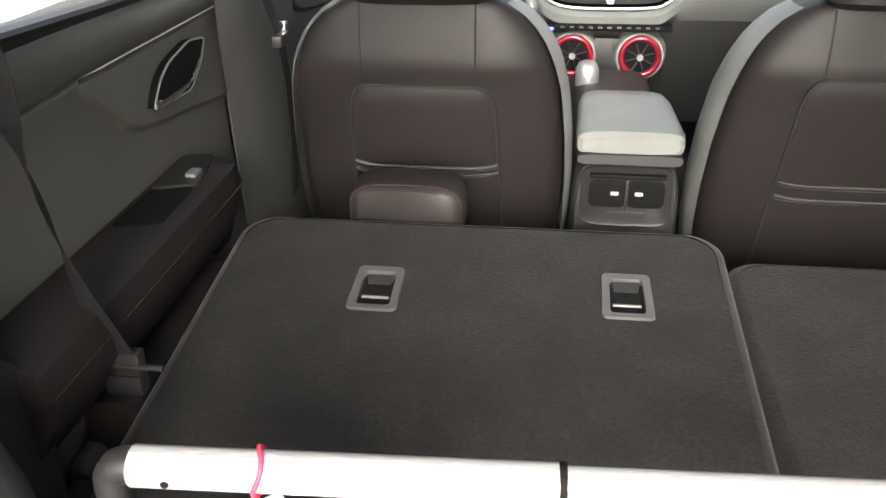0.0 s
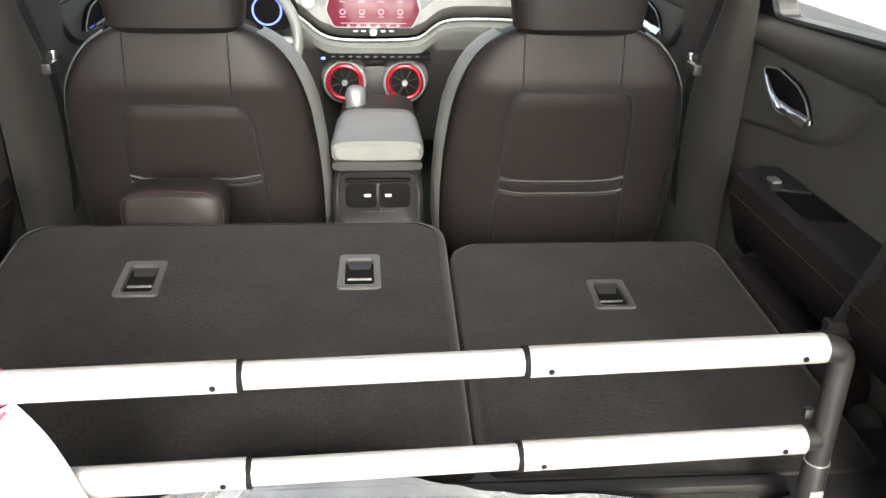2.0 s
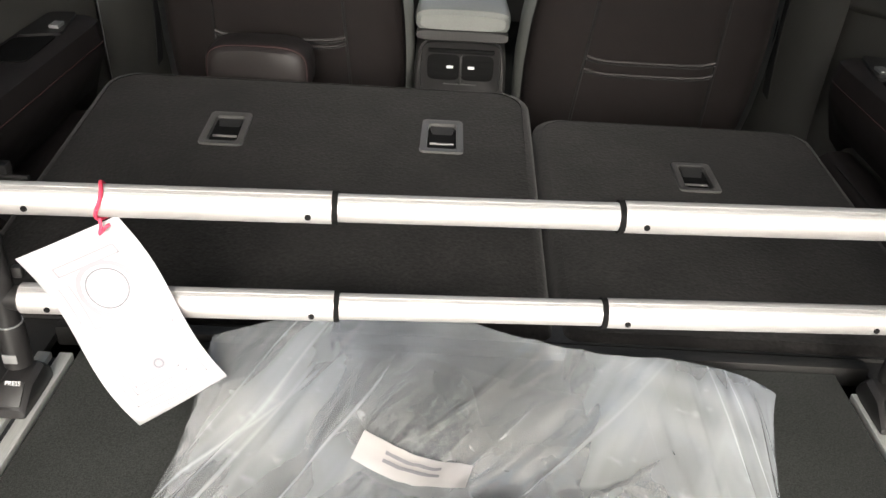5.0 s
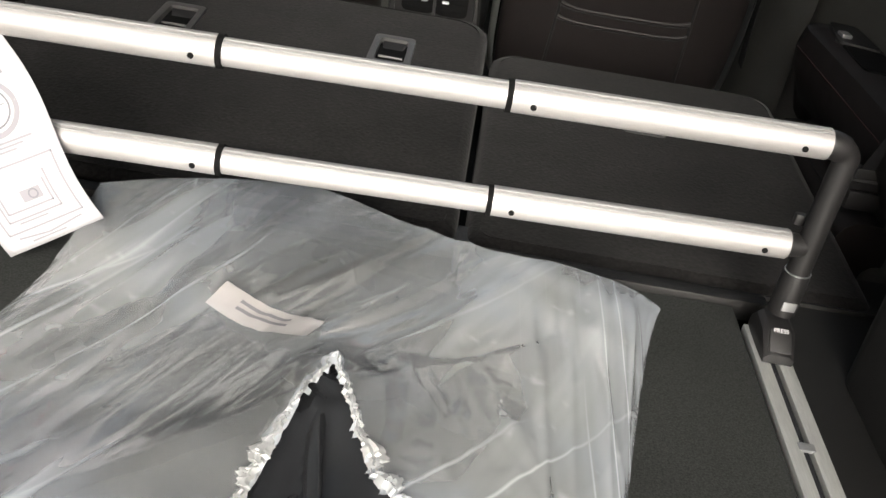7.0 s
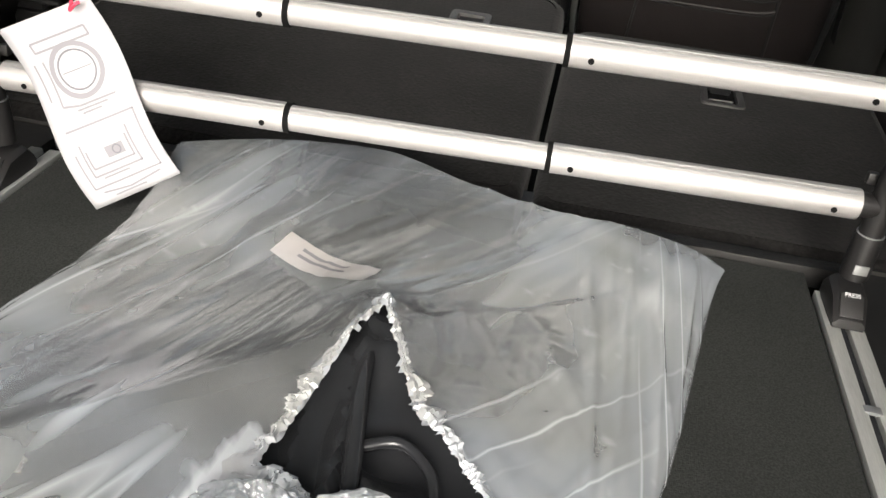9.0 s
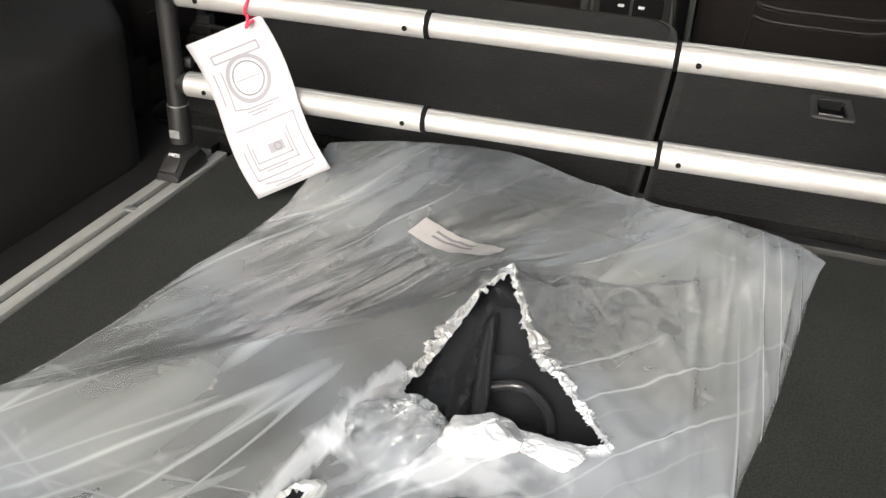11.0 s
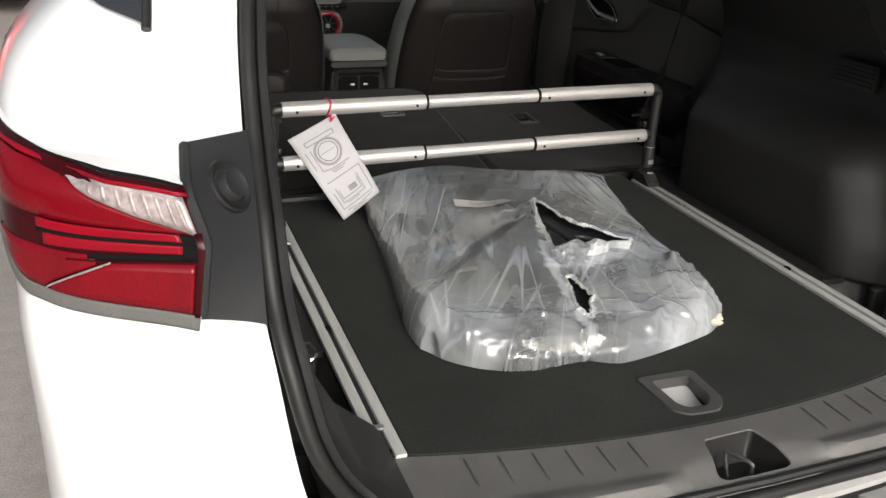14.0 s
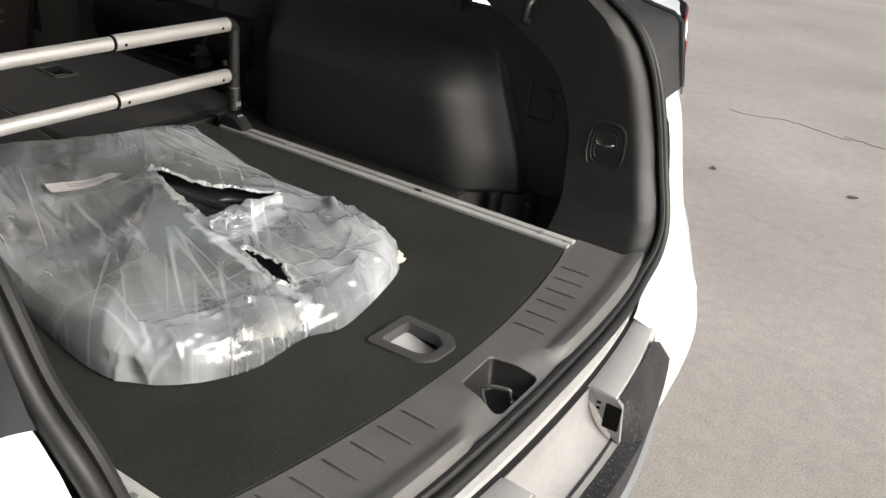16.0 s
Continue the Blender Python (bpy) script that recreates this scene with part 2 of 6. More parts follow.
def film_material(name, cover, cloud, rough=0.14, milk=(0.74, 0.785, 0.84), wrinkle=1.0, haze_level=0.0):
    """Cloudy polythene: a milky haze that varies in clouds and thickens where the film lies in layers, under a clear gloss."""
    m = bpy.data.materials.new(name)
    m.use_nodes = True
    nt = m.node_tree
    b = nt.nodes["Principled BSDF"]
    b.inputs["Roughness"].default_value = 0.5
    b.inputs["Specular IOR Level"].default_value = 0.2
    co = nt.nodes.new("ShaderNodeTexCoord")

    def cloud_node(scale, detail, distortion, stretch, turn):
        mp = nt.nodes.new("ShaderNodeMapping")
        mp.vector_type = "TEXTURE"
        mp.inputs["Rotation"].default_value = (0, 0, radians(turn))
        mp.inputs["Scale"].default_value = [1 / k for k in stretch]
        n = nt.nodes.new("ShaderNodeTexNoise")
        n.inputs["Scale"].default_value, n.inputs["Detail"].default_value, n.inputs["Distortion"].default_value = scale, detail, distortion
        nt.links.new(co.outputs["Object"], mp.inputs["Vector"])
        nt.links.new(mp.outputs["Vector"], n.inputs["Vector"])
        return n.outputs["Fac"]

    def calc(op, a, b_, clamp=False):
        n = nt.nodes.new("ShaderNodeMath")
        n.operation, n.use_clamp = op, clamp
        for k, v in enumerate((a, b_)):
            if isinstance(v, (int, float)):
                n.inputs[k].default_value = v
            else:
                nt.links.new(v, n.inputs[k])
        return n.outputs[0]

    def span(v, a0, a1, b0, b1):
        n = nt.nodes.new("ShaderNodeMapRange")
        for k, x in zip(("From Min", "From Max", "To Min", "To Max"), (a0, a1, b0, b1)):
            n.inputs[k].default_value = x
        nt.links.new(v, n.inputs["Value"])
        return n.outputs["Result"]

    tint = nt.nodes.new("ShaderNodeMix")
    tint.data_type = "RGBA"
    tint.inputs["A"].default_value = (*milk, 1)
    tint.inputs["B"].default_value = (milk[0] * 1.04, milk[1] * 1.01, milk[2] * 0.93, 1)
    nt.links.new(span(cloud_node(4.5, 2.0, 0.4, (1, 1, 1), 0), 0.4, 0.6, 0.0, 1.0), tint.inputs["Factor"])
    layer = nt.nodes.new("ShaderNodeAttribute")
    layer.attribute_name = "layers"
    dense = nt.nodes.new("ShaderNodeMix")
    dense.data_type = "RGBA"
    dense.inputs["B"].default_value = (0.70, 0.735, 0.775, 1)
    nt.links.new(tint.outputs["Result"], dense.inputs["A"])
    nt.links.new(span(layer.outputs["Fac"], 0.05, 0.55, 0.0, 1.0), dense.inputs["Factor"])
    nt.links.new(dense.outputs["Result"], b.inputs["Base Color"])
    soft = span(cloud_node(3.2, 2.0, 0.6, (1, 1, 1), 0), 0.35, 0.68, cover - cloud, cover + cloud)
    streak = span(cloud_node(3.5, 2.5, 0.3, (0.7, 6.0, 1.0), 64), 0.45, 0.75, 0.0, cloud)
    sep = nt.nodes.new("ShaderNodeSeparateXYZ")
    nt.links.new(co.outputs["Object"], sep.inputs[0])
    lines = None
    # thin drawn-out creases: direction, spacing, and the stretch of the bag over which each set fades in
    for turn, freq, axis, a0, a1 in ((68, 19.0, "X", -0.02, -0.12), (60, 12.0, "X", 0.04, -0.14), (50, 16.0, "X", -0.10, 0.00), (91, 30.0, "X", 0.17, 0.24), (-22, 13.0, "Y", -0.36, -0.58), (50, 15.0, "Y", -0.30, -0.56), (80, 14.0, "Y", -0.40, -0.60), (10, 20.0, "Y", -0.46, -0.62)):
        n = cloud_node(1.0, 0.0, 0.0, (1.1, freq, 1.0), turn)
        thin = span(calc("ABSOLUTE", calc("SUBTRACT", n, 0.5), 0.0), 0.0, 0.022, 1.0, 0.0)
        thin = calc("MULTIPLY", thin, span(cloud_node(5.0, 1.0, 0.0, (0.6, 1.6, 1), turn), 0.47, 0.66, 0.0, 1.0))
        thin = calc("MULTIPLY", thin, span(sep.outputs[axis], a0, a1, 0.0, 1.0))
        lines = thin if lines is None else calc("MAXIMUM", lines, thin)
    # Creases whiten the film, with their streak highlights put into the haze too.
    total = calc("ADD", calc("ADD", soft, streak), calc("ADD", layer.outputs["Fac"], calc("MULTIPLY", lines, 0.46 * wrinkle)), True)
    tr = nt.nodes.new("ShaderNodeBsdfTransparent")
    tr.inputs["Color"].default_value = (0.95, 0.97, 0.98, 1)
    mx = nt.nodes.new("ShaderNodeMixShader")
    nt.links.new(total, mx.inputs["Fac"])
    nt.links.new(tr.outputs[0], mx.inputs[1])
    nt.links.new(b.outputs[0], mx.inputs[2])
    gl = nt.nodes.new("ShaderNodeBsdfGlossy")
    gl.inputs["Roughness"].default_value = rough
    gl.inputs["Color"].default_value = (1, 1, 1, 1)
    fr = nt.nodes.new("ShaderNodeFresnel")
    fr.inputs["IOR"].default_value = 1.72
    mx2 = nt.nodes.new("ShaderNodeMixShader")
    nt.links.new(fr.outputs[0], mx2.inputs["Fac"])
    nt.links.new(mx.outputs[0], mx2.inputs[1])
    nt.links.new(gl.outputs[0], mx2.inputs[2])
    nt.links.new(mx2.outputs[0], nt.nodes["Material Output"].inputs["Surface"])
    bp = nt.nodes.new("ShaderNodeBump")
    bp.inputs["Strength"].default_value, bp.inputs["Distance"].default_value = 0.5, 0.002 * wrinkle
    nt.links.new(calc("ADD", calc("MULTIPLY", cloud_node(11.0, 1.5, 0.6, (0.8, 2.4, 1.0), 64), 0.8), calc("MULTIPLY", lines, 1.3)), bp.inputs["Height"])
    for n in (gl, fr):
        nt.links.new(bp.outputs["Normal"], n.inputs["Normal"])
    # the haze scatters within the film, so it hardly follows the small folds
    level = nt.nodes.new("ShaderNodeMix")
    level.data_type = "VECTOR"
    level.inputs["Factor"].default_value = haze_level
    level.inputs["B"].default_value = (0, 0, 1)
    nt.links.new(bp.outputs["Normal"], level.inputs["A"])
    unit = nt.nodes.new("ShaderNodeVectorMath")
    unit.operation = "NORMALIZE"
    nt.links.new(level.outputs["Result"], unit.inputs[0])
    nt.links.new(unit.outputs[0], b.inputs["Normal"])
    return m


M_FILM = film_material("cloudy_polythene", 0.385, 0.19, 0.11, (0.46, 0.497, 0.538), haze_level=0.82)
M_TORN = film_material("whitened_torn_film", 0.54, 0.18, 0.4, (0.66, 0.69, 0.72), 1.6)
M_KNOT = film_material("crumpled_clear_film", 0.17, 0.10, 0.08, (0.70, 0.74, 0.78), 0.8)
M_LABELFILM = film_material("label_on_film", 0.62, 0.04, 0.4, (0.74, 0.72, 0.74), 0.3)
M_FOAM = material("cream_packing_foam", (0.60, 0.56, 0.46), 0.8, grain=0.1, grain_size=300, stain=0.12, stain_size=25, bump=0.3, bump_size=300)


def asphalt_material():
    m = material("pale_worn_asphalt", (0.325, 0.302, 0.282), 0.70, grain=0.20, grain_size=150, bump=0.05, bump_size=220, stain=0.14, stain_size=0.7, specular=0.3)
    nt = m.node_tree
    b = nt.nodes["Principled BSDF"]
    src = b.inputs["Base Color"].links[0].from_socket
    co = nt.nodes.new("ShaderNodeTexCoord")
    vo = nt.nodes.new("ShaderNodeTexVoronoi")
    vo.feature = "DISTANCE_TO_EDGE"
    vo.inputs["Scale"].default_value = 0.20
    wob = nt.nodes.new("ShaderNodeTexNoise")
    wob.inputs["Scale"].default_value = 1.5
    add = nt.nodes.new("ShaderNodeVectorMath")
    add.operation = "MULTIPLY_ADD"
    add.inputs[1].default_value = (1.2, 1.2, 0)
    nt.links.new(co.outputs["Object"], wob.inputs["Vector"])
    nt.links.new(wob.outputs["Color"], add.inputs[0])
    nt.links.new(co.outputs["Object"], add.inputs[2])
    nt.links.new(add.outputs[0], vo.inputs["Vector"])
    ramp = nt.nodes.new("ShaderNodeMapRange")
    ramp.inputs["From Min"].default_value, ramp.inputs["From Max"].default_value = 0.0, 0.006
    ramp.inputs["To Min"].default_value, ramp.inputs["To Max"].default_value = 0.94, 1.0
    nt.links.new(vo.outputs["Distance"], ramp.inputs["Value"])
    mix = nt.nodes.new("ShaderNodeMix")
    mix.data_type, mix.blend_type = "RGBA", "MULTIPLY"
    mix.inputs["Factor"].default_value = 1.0
    nt.links.new(src, mix.inputs["A"])
    nt.links.new(ramp.outputs["Result"], mix.inputs["B"])
    grit = nt.nodes.new("ShaderNodeTexNoise")
    grit.inputs["Scale"].default_value, grit.inputs["Detail"].default_value, grit.inputs["Roughness"].default_value = 16.0, 7.0, 0.72
    nt.links.new(co.outputs["Object"], grit.inputs["Vector"])
    worn = nt.nodes.new("ShaderNodeMapRange")
    for k, v in zip(("From Min", "From Max", "To Min", "To Max"), (0.30, 0.70, 0.88, 1.12)):
        worn.inputs[k].default_value = v
    nt.links.new(grit.outputs["Fac"], worn.inputs["Value"])
    speck = nt.nodes.new("ShaderNodeMix")
    speck.data_type, speck.blend_type = "RGBA", "MULTIPLY"
    speck.inputs["Factor"].default_value = 1.0
    nt.links.new(mix.outputs["Result"], speck.inputs["A"])
    nt.links.new(worn.outputs["Result"], speck.inputs["B"])
    nt.links.new(speck.outputs["Result"], b.inputs["Base Color"])
    return m


M_ASPHALT = asphalt_material()


# ---- mesh helpers ----
def part(name, bm, mat, parent=None, label="", smooth=True, kind="", sharp=38):
    """One mesh object from a bmesh, under a thing or a part."""
    bmesh.ops.recalc_face_normals(bm, faces=bm.faces)
    me = bpy.data.meshes.new(name)
    bm.to_mesh(me)
    bm.free()
    me.materials.append(mat)
    if smooth:
        for p in me.polygons:
            p.use_smooth = True
        me.set_sharp_from_angle(angle=radians(sharp))
    ob = new(name, me)
    if parent is not None:
        ob.parent = parent
        ob.matrix_parent_inverse = parent.matrix_world.inverted()
    if label:
        ob["label"] = label
    if kind:
        ob["kind"] = kind
    return ob


def thing(name, label, category, at=(0, 0, 0), group="", kind=""):
    ob = new(name)
    ob.empty_display_size = 0.05
    ob.location = at
    bpy.context.view_layer.update()
    return tagged(ob, label, category, group, kind)


def single(name, bm, mat, label, category, group="", kind="", smooth=True):
    return tagged(part(name, bm, mat, None, "", smooth), label, category, group, kind)


def rbox(size, at=(0, 0, 0), bevel=0.0, seg=2, m=None):
    """A box of that size, centred at the place, with rounded edges."""
    bm = bmesh.new()
    bmesh.ops.create_cube(bm, size=1.0)
    bmesh.ops.scale(bm, vec=size, verts=bm.verts)
    if bevel > 0:
        bmesh.ops.bevel(bm, geom=bm.edges[:], offset=bevel, segments=seg, profile=0.6, affect="EDGES")
    if m is not None:
        bmesh.ops.transform(bm, matrix=m, verts=bm.verts)
    bmesh.ops.translate(bm, vec=at, verts=bm.verts)
    return bm


def join(*bms):
    """One bmesh out of several."""
    out = bms[0]
    for b in bms[1:]:
        me = bpy.data.meshes.new("tmp")
        b.to_mesh(me)
        b.free()
        out.from_mesh(me)
        bpy.data.meshes.remove(me)
    return out


def loft(rings, closed=True, caps=True):
    """A skin over rings of equally many points."""
    bm = bmesh.new()
    vs = [[bm.verts.new(p) for p in r] for r in rings]
    n = len(rings[0])
    for a, b in zip(vs, vs[1:]):
        for i in range(n if closed else n - 1):
            j = (i + 1) % n
            bm.faces.new((a[i], a[j], b[j], b[i]))
    if caps and closed:
        bm.faces.new(vs[0])
        bm.faces.new(vs[-1])
    return bm


def grid(f, us, vs):
    """An open sheet: f(u, v) gives the place."""
    return loft([[f(u, v) for u in us] for v in vs], closed=False, caps=False)


def steps(a, b, n):
    return [a + (b - a) * i / n for i in range(n + 1)]


def smoothstep(a, b, x):
    t = min(max((x - a) / (b - a), 0), 1)
    return t * t * (3 - 2 * t)


def spline(pts, per=6):
    """A smooth line through points of any dimension."""
    pts = [np.array(p, float) for p in pts]
    out = []
    for i in range(len(pts) - 1):
        p0, p1, p2, p3 = pts[max(i - 1, 0)], pts[i], pts[i + 1], pts[min(i + 2, len(pts) - 1)]
        for k in range(per):
            t = k / per
            out.append(0.5 * (2 * p1 + (p2 - p0) * t + (2 * p0 - 5 * p1 + 4 * p2 - p3) * t * t + (3 * p1 - p0 - 3 * p2 + p3) * t ** 3))
    out.append(pts[-1])
    return out


def interp(table, z):
    """Rows of numbers at height z, from a table whose first column is the height."""
    t = np.array(table, float)
    return [float(np.interp(z, t[:, 0], t[:, k])) for k in range(1, t.shape[1])]


def tube(pts, r, n=12, caps=True, flat=1.0):
    """A round bar along a line of points; r may be a list."""
    pts = [Vector(p) for p in pts]
    rs = r if isinstance(r, (list, tuple)) else [r] * len(pts)
    rings, side = [], None
    for i, p in enumerate(pts):
        d = (pts[min(i + 1, len(pts) - 1)] - pts[max(i - 1, 0)]).normalized()
        if side is None:
            side = d.orthogonal().normalized()
        side = (side - d * side.dot(d)).normalized()
        up = d.cross(side)
        rings.append([p + side * math.cos(2 * math.pi * k / n) * rs[i] + up * math.sin(2 * math.pi * k / n) * rs[i] * flat for k in range(n)])
    return loft(rings, caps=caps)


def superellipse(a, b, e, n):
    out = []
    for k in range(n):
        t = 2 * math.pi * k / n
        c, s = math.cos(t), math.sin(t)
        out.append((a * math.copysign(abs(c) ** (2 / e), c), b * math.copysign(abs(s) ** (2 / e), s)))
    return out


def plate(outer, holes, z0, z1):
    """A flat slab with openings right through it."""
    bm = bmesh.new()
    edges = []
    for loop in [outer, *holes]:
        vs = [bm.verts.new((x, y, z1)) for x, y in loop]
        edges += [bm.edges.new((a, b)) for a, b in zip(vs, vs[1:] + vs[:1])]
    bmesh.ops.triangle_fill(bm, use_beauty=True, use_dissolve=False, edges=edges)
    res = bmesh.ops.extrude_face_region(bm, geom=bm.faces[:])
    bmesh.ops.translate(bm, vec=(0, 0, z0 - z1), verts=[v for v in res["geom"] if isinstance(v, bmesh.types.BMVert)])
    return bm


def ring_frame(outer, inner, z_outer, z_inner, drop):
    """A bezel: from a low outer edge over a raised lip down into its opening."""
    o, i = outer, inner
    mid = [((a[0] * 0.5 + b[0] * 0.5), (a[1] * 0.5 + b[1] * 0.5)) for a, b in zip(o, i)]
    return loft([[(x, y, z_outer) for x, y in o], [(x * 0.97 + p * 0.03, y * 0.97 + q * 0.03, z_inner) for (x, y), (p, q) in zip(o, i)],
                 [(x, y, z_inner) for x, y in mid], [(x, y, z_inner - 0.001) for x, y in i], [(x, y, z_inner - drop) for x, y in i]], caps=False)


def rounded(poly, r, n=4):
    """A polygon with its corners rounded."""
    out = []
    for k, p in enumerate(poly):
        p, a, b = Vector(p), Vector(poly[k - 1]), Vector(poly[(k + 1) % len(poly)])
        d1, d2 = min(r, (a - p).length * 0.45), min(r, (b - p).length * 0.45)
        q1, q2 = p + (a - p).normalized() * d1, p + (b - p).normalized() * d2
        for i in range(n + 1):
            t = i / n
            out.append(tuple((1 - t) ** 2 * q1 + 2 * t * (1 - t) * p + t * t * q2))
    return out


def mirror_x(bm):
    bmesh.ops.scale(bm, vec=(-1, 1, 1), verts=bm.verts)
    bmesh.ops.reverse_faces(bm, faces=bm.faces)
    return bm


def prism_x(poly, x0, x1, bevel=0.0):
    """A polygon in (y, z) drawn out from x0 to x1."""
    bm = loft([[(x0, y, z) for y, z in poly], [(x1, y, z) for y, z in poly]])
    if bevel:
        bmesh.ops.bevel(bm, geom=[e for e in bm.edges if abs(e.verts[0].co.x - e.verts[1].co.x) < 1e-6], offset=bevel, segments=2, affect="EDGES")
    return bm


# ---- ground ----
single("ground", grid(lambda u, v: (u, v, 0.0), steps(-300, 300, 12), steps(-300, 300, 12)), M_ASPHALT,
       "pale worn grey-beige asphalt of a car lot", "ground", kind="structure")


def asphalt_crack(pts, width, seed):
    """A thin filled crack that wanders and thins out at both ends."""
    rnd = random.Random(seed)
    line = spline([Vector((x, y, 0)) for x, y in pts], 10)
    rows = []
    for i, p in enumerate(line):
        q, r = line[max(i - 1, 0)], line[min(i + 1, len(line) - 1)]
        d = (Vector(r) - Vector(q)).normalized()
        w = width * math.sin(math.pi * (.04 + .92 * i / (len(line) - 1))) * rnd.uniform(.45, 1.2)
        c = Vector(p) + Vector((-d.y, d.x, 0)) * rnd.gauss(0, .008)
        n = Vector((-d.y, d.x, 0)) * w
        rows.append([tuple(c - n + Vector((0, 0, .001))), tuple(c + Vector((0, 0, .004))), tuple(c + n + Vector((0, 0, .001)))])
    return loft(rows, closed=False, caps=False)


for k, (pts, width) in enumerate((
        (((4.86, -.12), (4.85, -.27), (4.94, -.51), (4.84, -.78), (4.82, -.92)), .0030),
        (((4.90, -.86), (4.84, -1.02), (4.83, -1.12), (4.95, -1.45)), .0026))):
    single("crack", asphalt_crack(pts, width, 50 + k), M_CRACK, "thin dark tar-filled crack in the asphalt", "crack", kind="structure")


def dry_leaf(x, y, size, turn, seed):
    """A curled dead leaf: two lobes that rise from a midrib."""
    rnd = random.Random(seed)
    rows = []
    for i in range(9):
        t = i / 8
        w = size * .42 * math.sin(math.pi * (.05 + .9 * t)) * rnd.uniform(.75, 1.15)
        rows.append([(size * (t - .5), w * f, .003 + size * .14 * abs(f) ** 1.6 * rnd.uniform(.5, 1) + size * .20 * (t - .5) ** 2) for f in (-1, -.5, 0, .5, 1)])
    ob = single("dry_leaf", loft(rows, closed=False, caps=False), M_DRYLEAF, "small curled brown dry leaf lying on the asphalt", "leaf")
    ob.matrix_world = pose(x, y, 0, rz=turn)
    ob.modifiers.new("thickness", "SOLIDIFY").thickness = .0015


for k, (x, y, size) in enumerate(((3.53, -.42, .045), (3.68, -1.11, .050))):
    dry_leaf(x, y, size, 40 + 67 * k, 70 + k)

# ---- load space ----
OPENING = {
    -1: [(0, -1.060, .705), (.25, -1.054, .705), (.42, -1.034, .71), (.53, -1.014, .735), (.60, -1.0, .79), (.645, -.995, .87),
         (.668, -.965, .97), (.675, -.915, 1.03), (.675, -.86, 1.11), (.67, -.775, 1.185), (.66, -.685, 1.30), (.62, -.52, 1.5),
         (.56, -.40, 1.64), (.42, -.34, 1.70), (0, -.31, 1.72)],
    1: [(0, -1.060, .705), (.25, -1.055, .705), (.42, -1.043, .705), (.52, -1.030, .712), (.61, -1.022, .740), (.665, -1.006, .79),
        (.696, -.972, .88), (.706, -.945, .97), (.706, -.915, 1.06), (.705, -.884, 1.12), (.703, -.845, 1.165), (.70, -.785, 1.205),
        (.69, -.715, 1.27), (.64, -.53, 1.5), (.56, -.40, 1.64), (.42, -.34, 1.70), (0, -.31, 1.72)]}
JAMB = {s: [(z, x, y) for x, y, z in o[3:-2]] for s, o in OPENING.items()}


def rear_edge(x):
    return -0.925 + 0.06 * (x / 0.5) ** 2


HANDLE = rounded([(-.062, -.788), (.048, -.790), (.046, -.882), (.022, -.906), (-.034, -.904), (-.056, -.884)], 0.012)
HANDLE_IN = rounded([(-.040, -.803), (.031, -.805), (.030, -.868), (.012, -.888), (-.024, -.886), (-.036, -.872)], 0.009)
POCKET = rounded([(-.050, -.961), (.040, -.958), (.056, -1.030), (.046, -1.038), (-.062, -1.038), (-.072, -1.030)], 0.008)

carpet_outline = [(x, rear_edge(x)) for x in steps(-.484, .484, 24)] + [(.484, .152), (-.484, .152)]
hole = [(x * 0.96 + (-0.006) * 0.04, y * 0.96 + (-0.846) * 0.04) for x, y in HANDLE]
load_floor = single("floor", plate(carpet_outline, [hole], F - .018, F), M_CARPET, "black carpeted load floor panel with a recessed pull handle", "floor", kind="structure")
part("floor_underlay", rbox((1.5, 1.3, .02), (0, -.28, F - .12)), M_TRIM, load_floor)

floor_handle = thing("floor_pull_handle", "dark plastic recessed pull handle set in the carpeted load floor", "handle", (0, -.85, F))
part("bezel", ring_frame(HANDLE, HANDLE_IN, F - .002, F + .004, .022), M_BEZEL, floor_handle)
part("cup", loft([[(x, y, F - .016 - .012 * smoothstep(-.80, -.88, y)) for x, y in HANDLE_IN], [(x * .5, y * .5 - .42, F - .032) for x, y in HANDLE_IN]], caps=True),
     M_CUP, floor_handle, "smooth grey finger cup")

# sill plate
def cup(rings):
    """A hollow that is open at the top."""
    b = loft(rings, caps=False)
    b.verts.ensure_lookup_table()
    n = len(rings[0])
    b.faces.new(b.verts[len(rings) * n - n:])
    return b


def sill_surface(x, t):
    """t runs from the carpet's edge (0) over the rounded nose (1)."""
    y0 = rear_edge(x) - .004 if abs(x) < .5 else rear_edge(.5) - .004
    y1 = -1.056 + .028 * (abs(x) / .55) ** 3
    y = y0 + (y1 - y0) * t
    crest = smoothstep(.09, .16, abs(x + .01))
    z = F - .001 + .006 * crest * smoothstep(.62, .80, t) - (.016 + .026 * crest) * smoothstep(.86 - .36 * (1 - crest), 1.0, t) - .012 * smoothstep(.93, 1, t)
    return y, z


def sill_height(x, y):
    y0, y1 = sill_surface(x, 0)[0], sill_surface(x, 1)[0]
    return sill_surface(x, (y - y0) / (y1 - y0))[1]


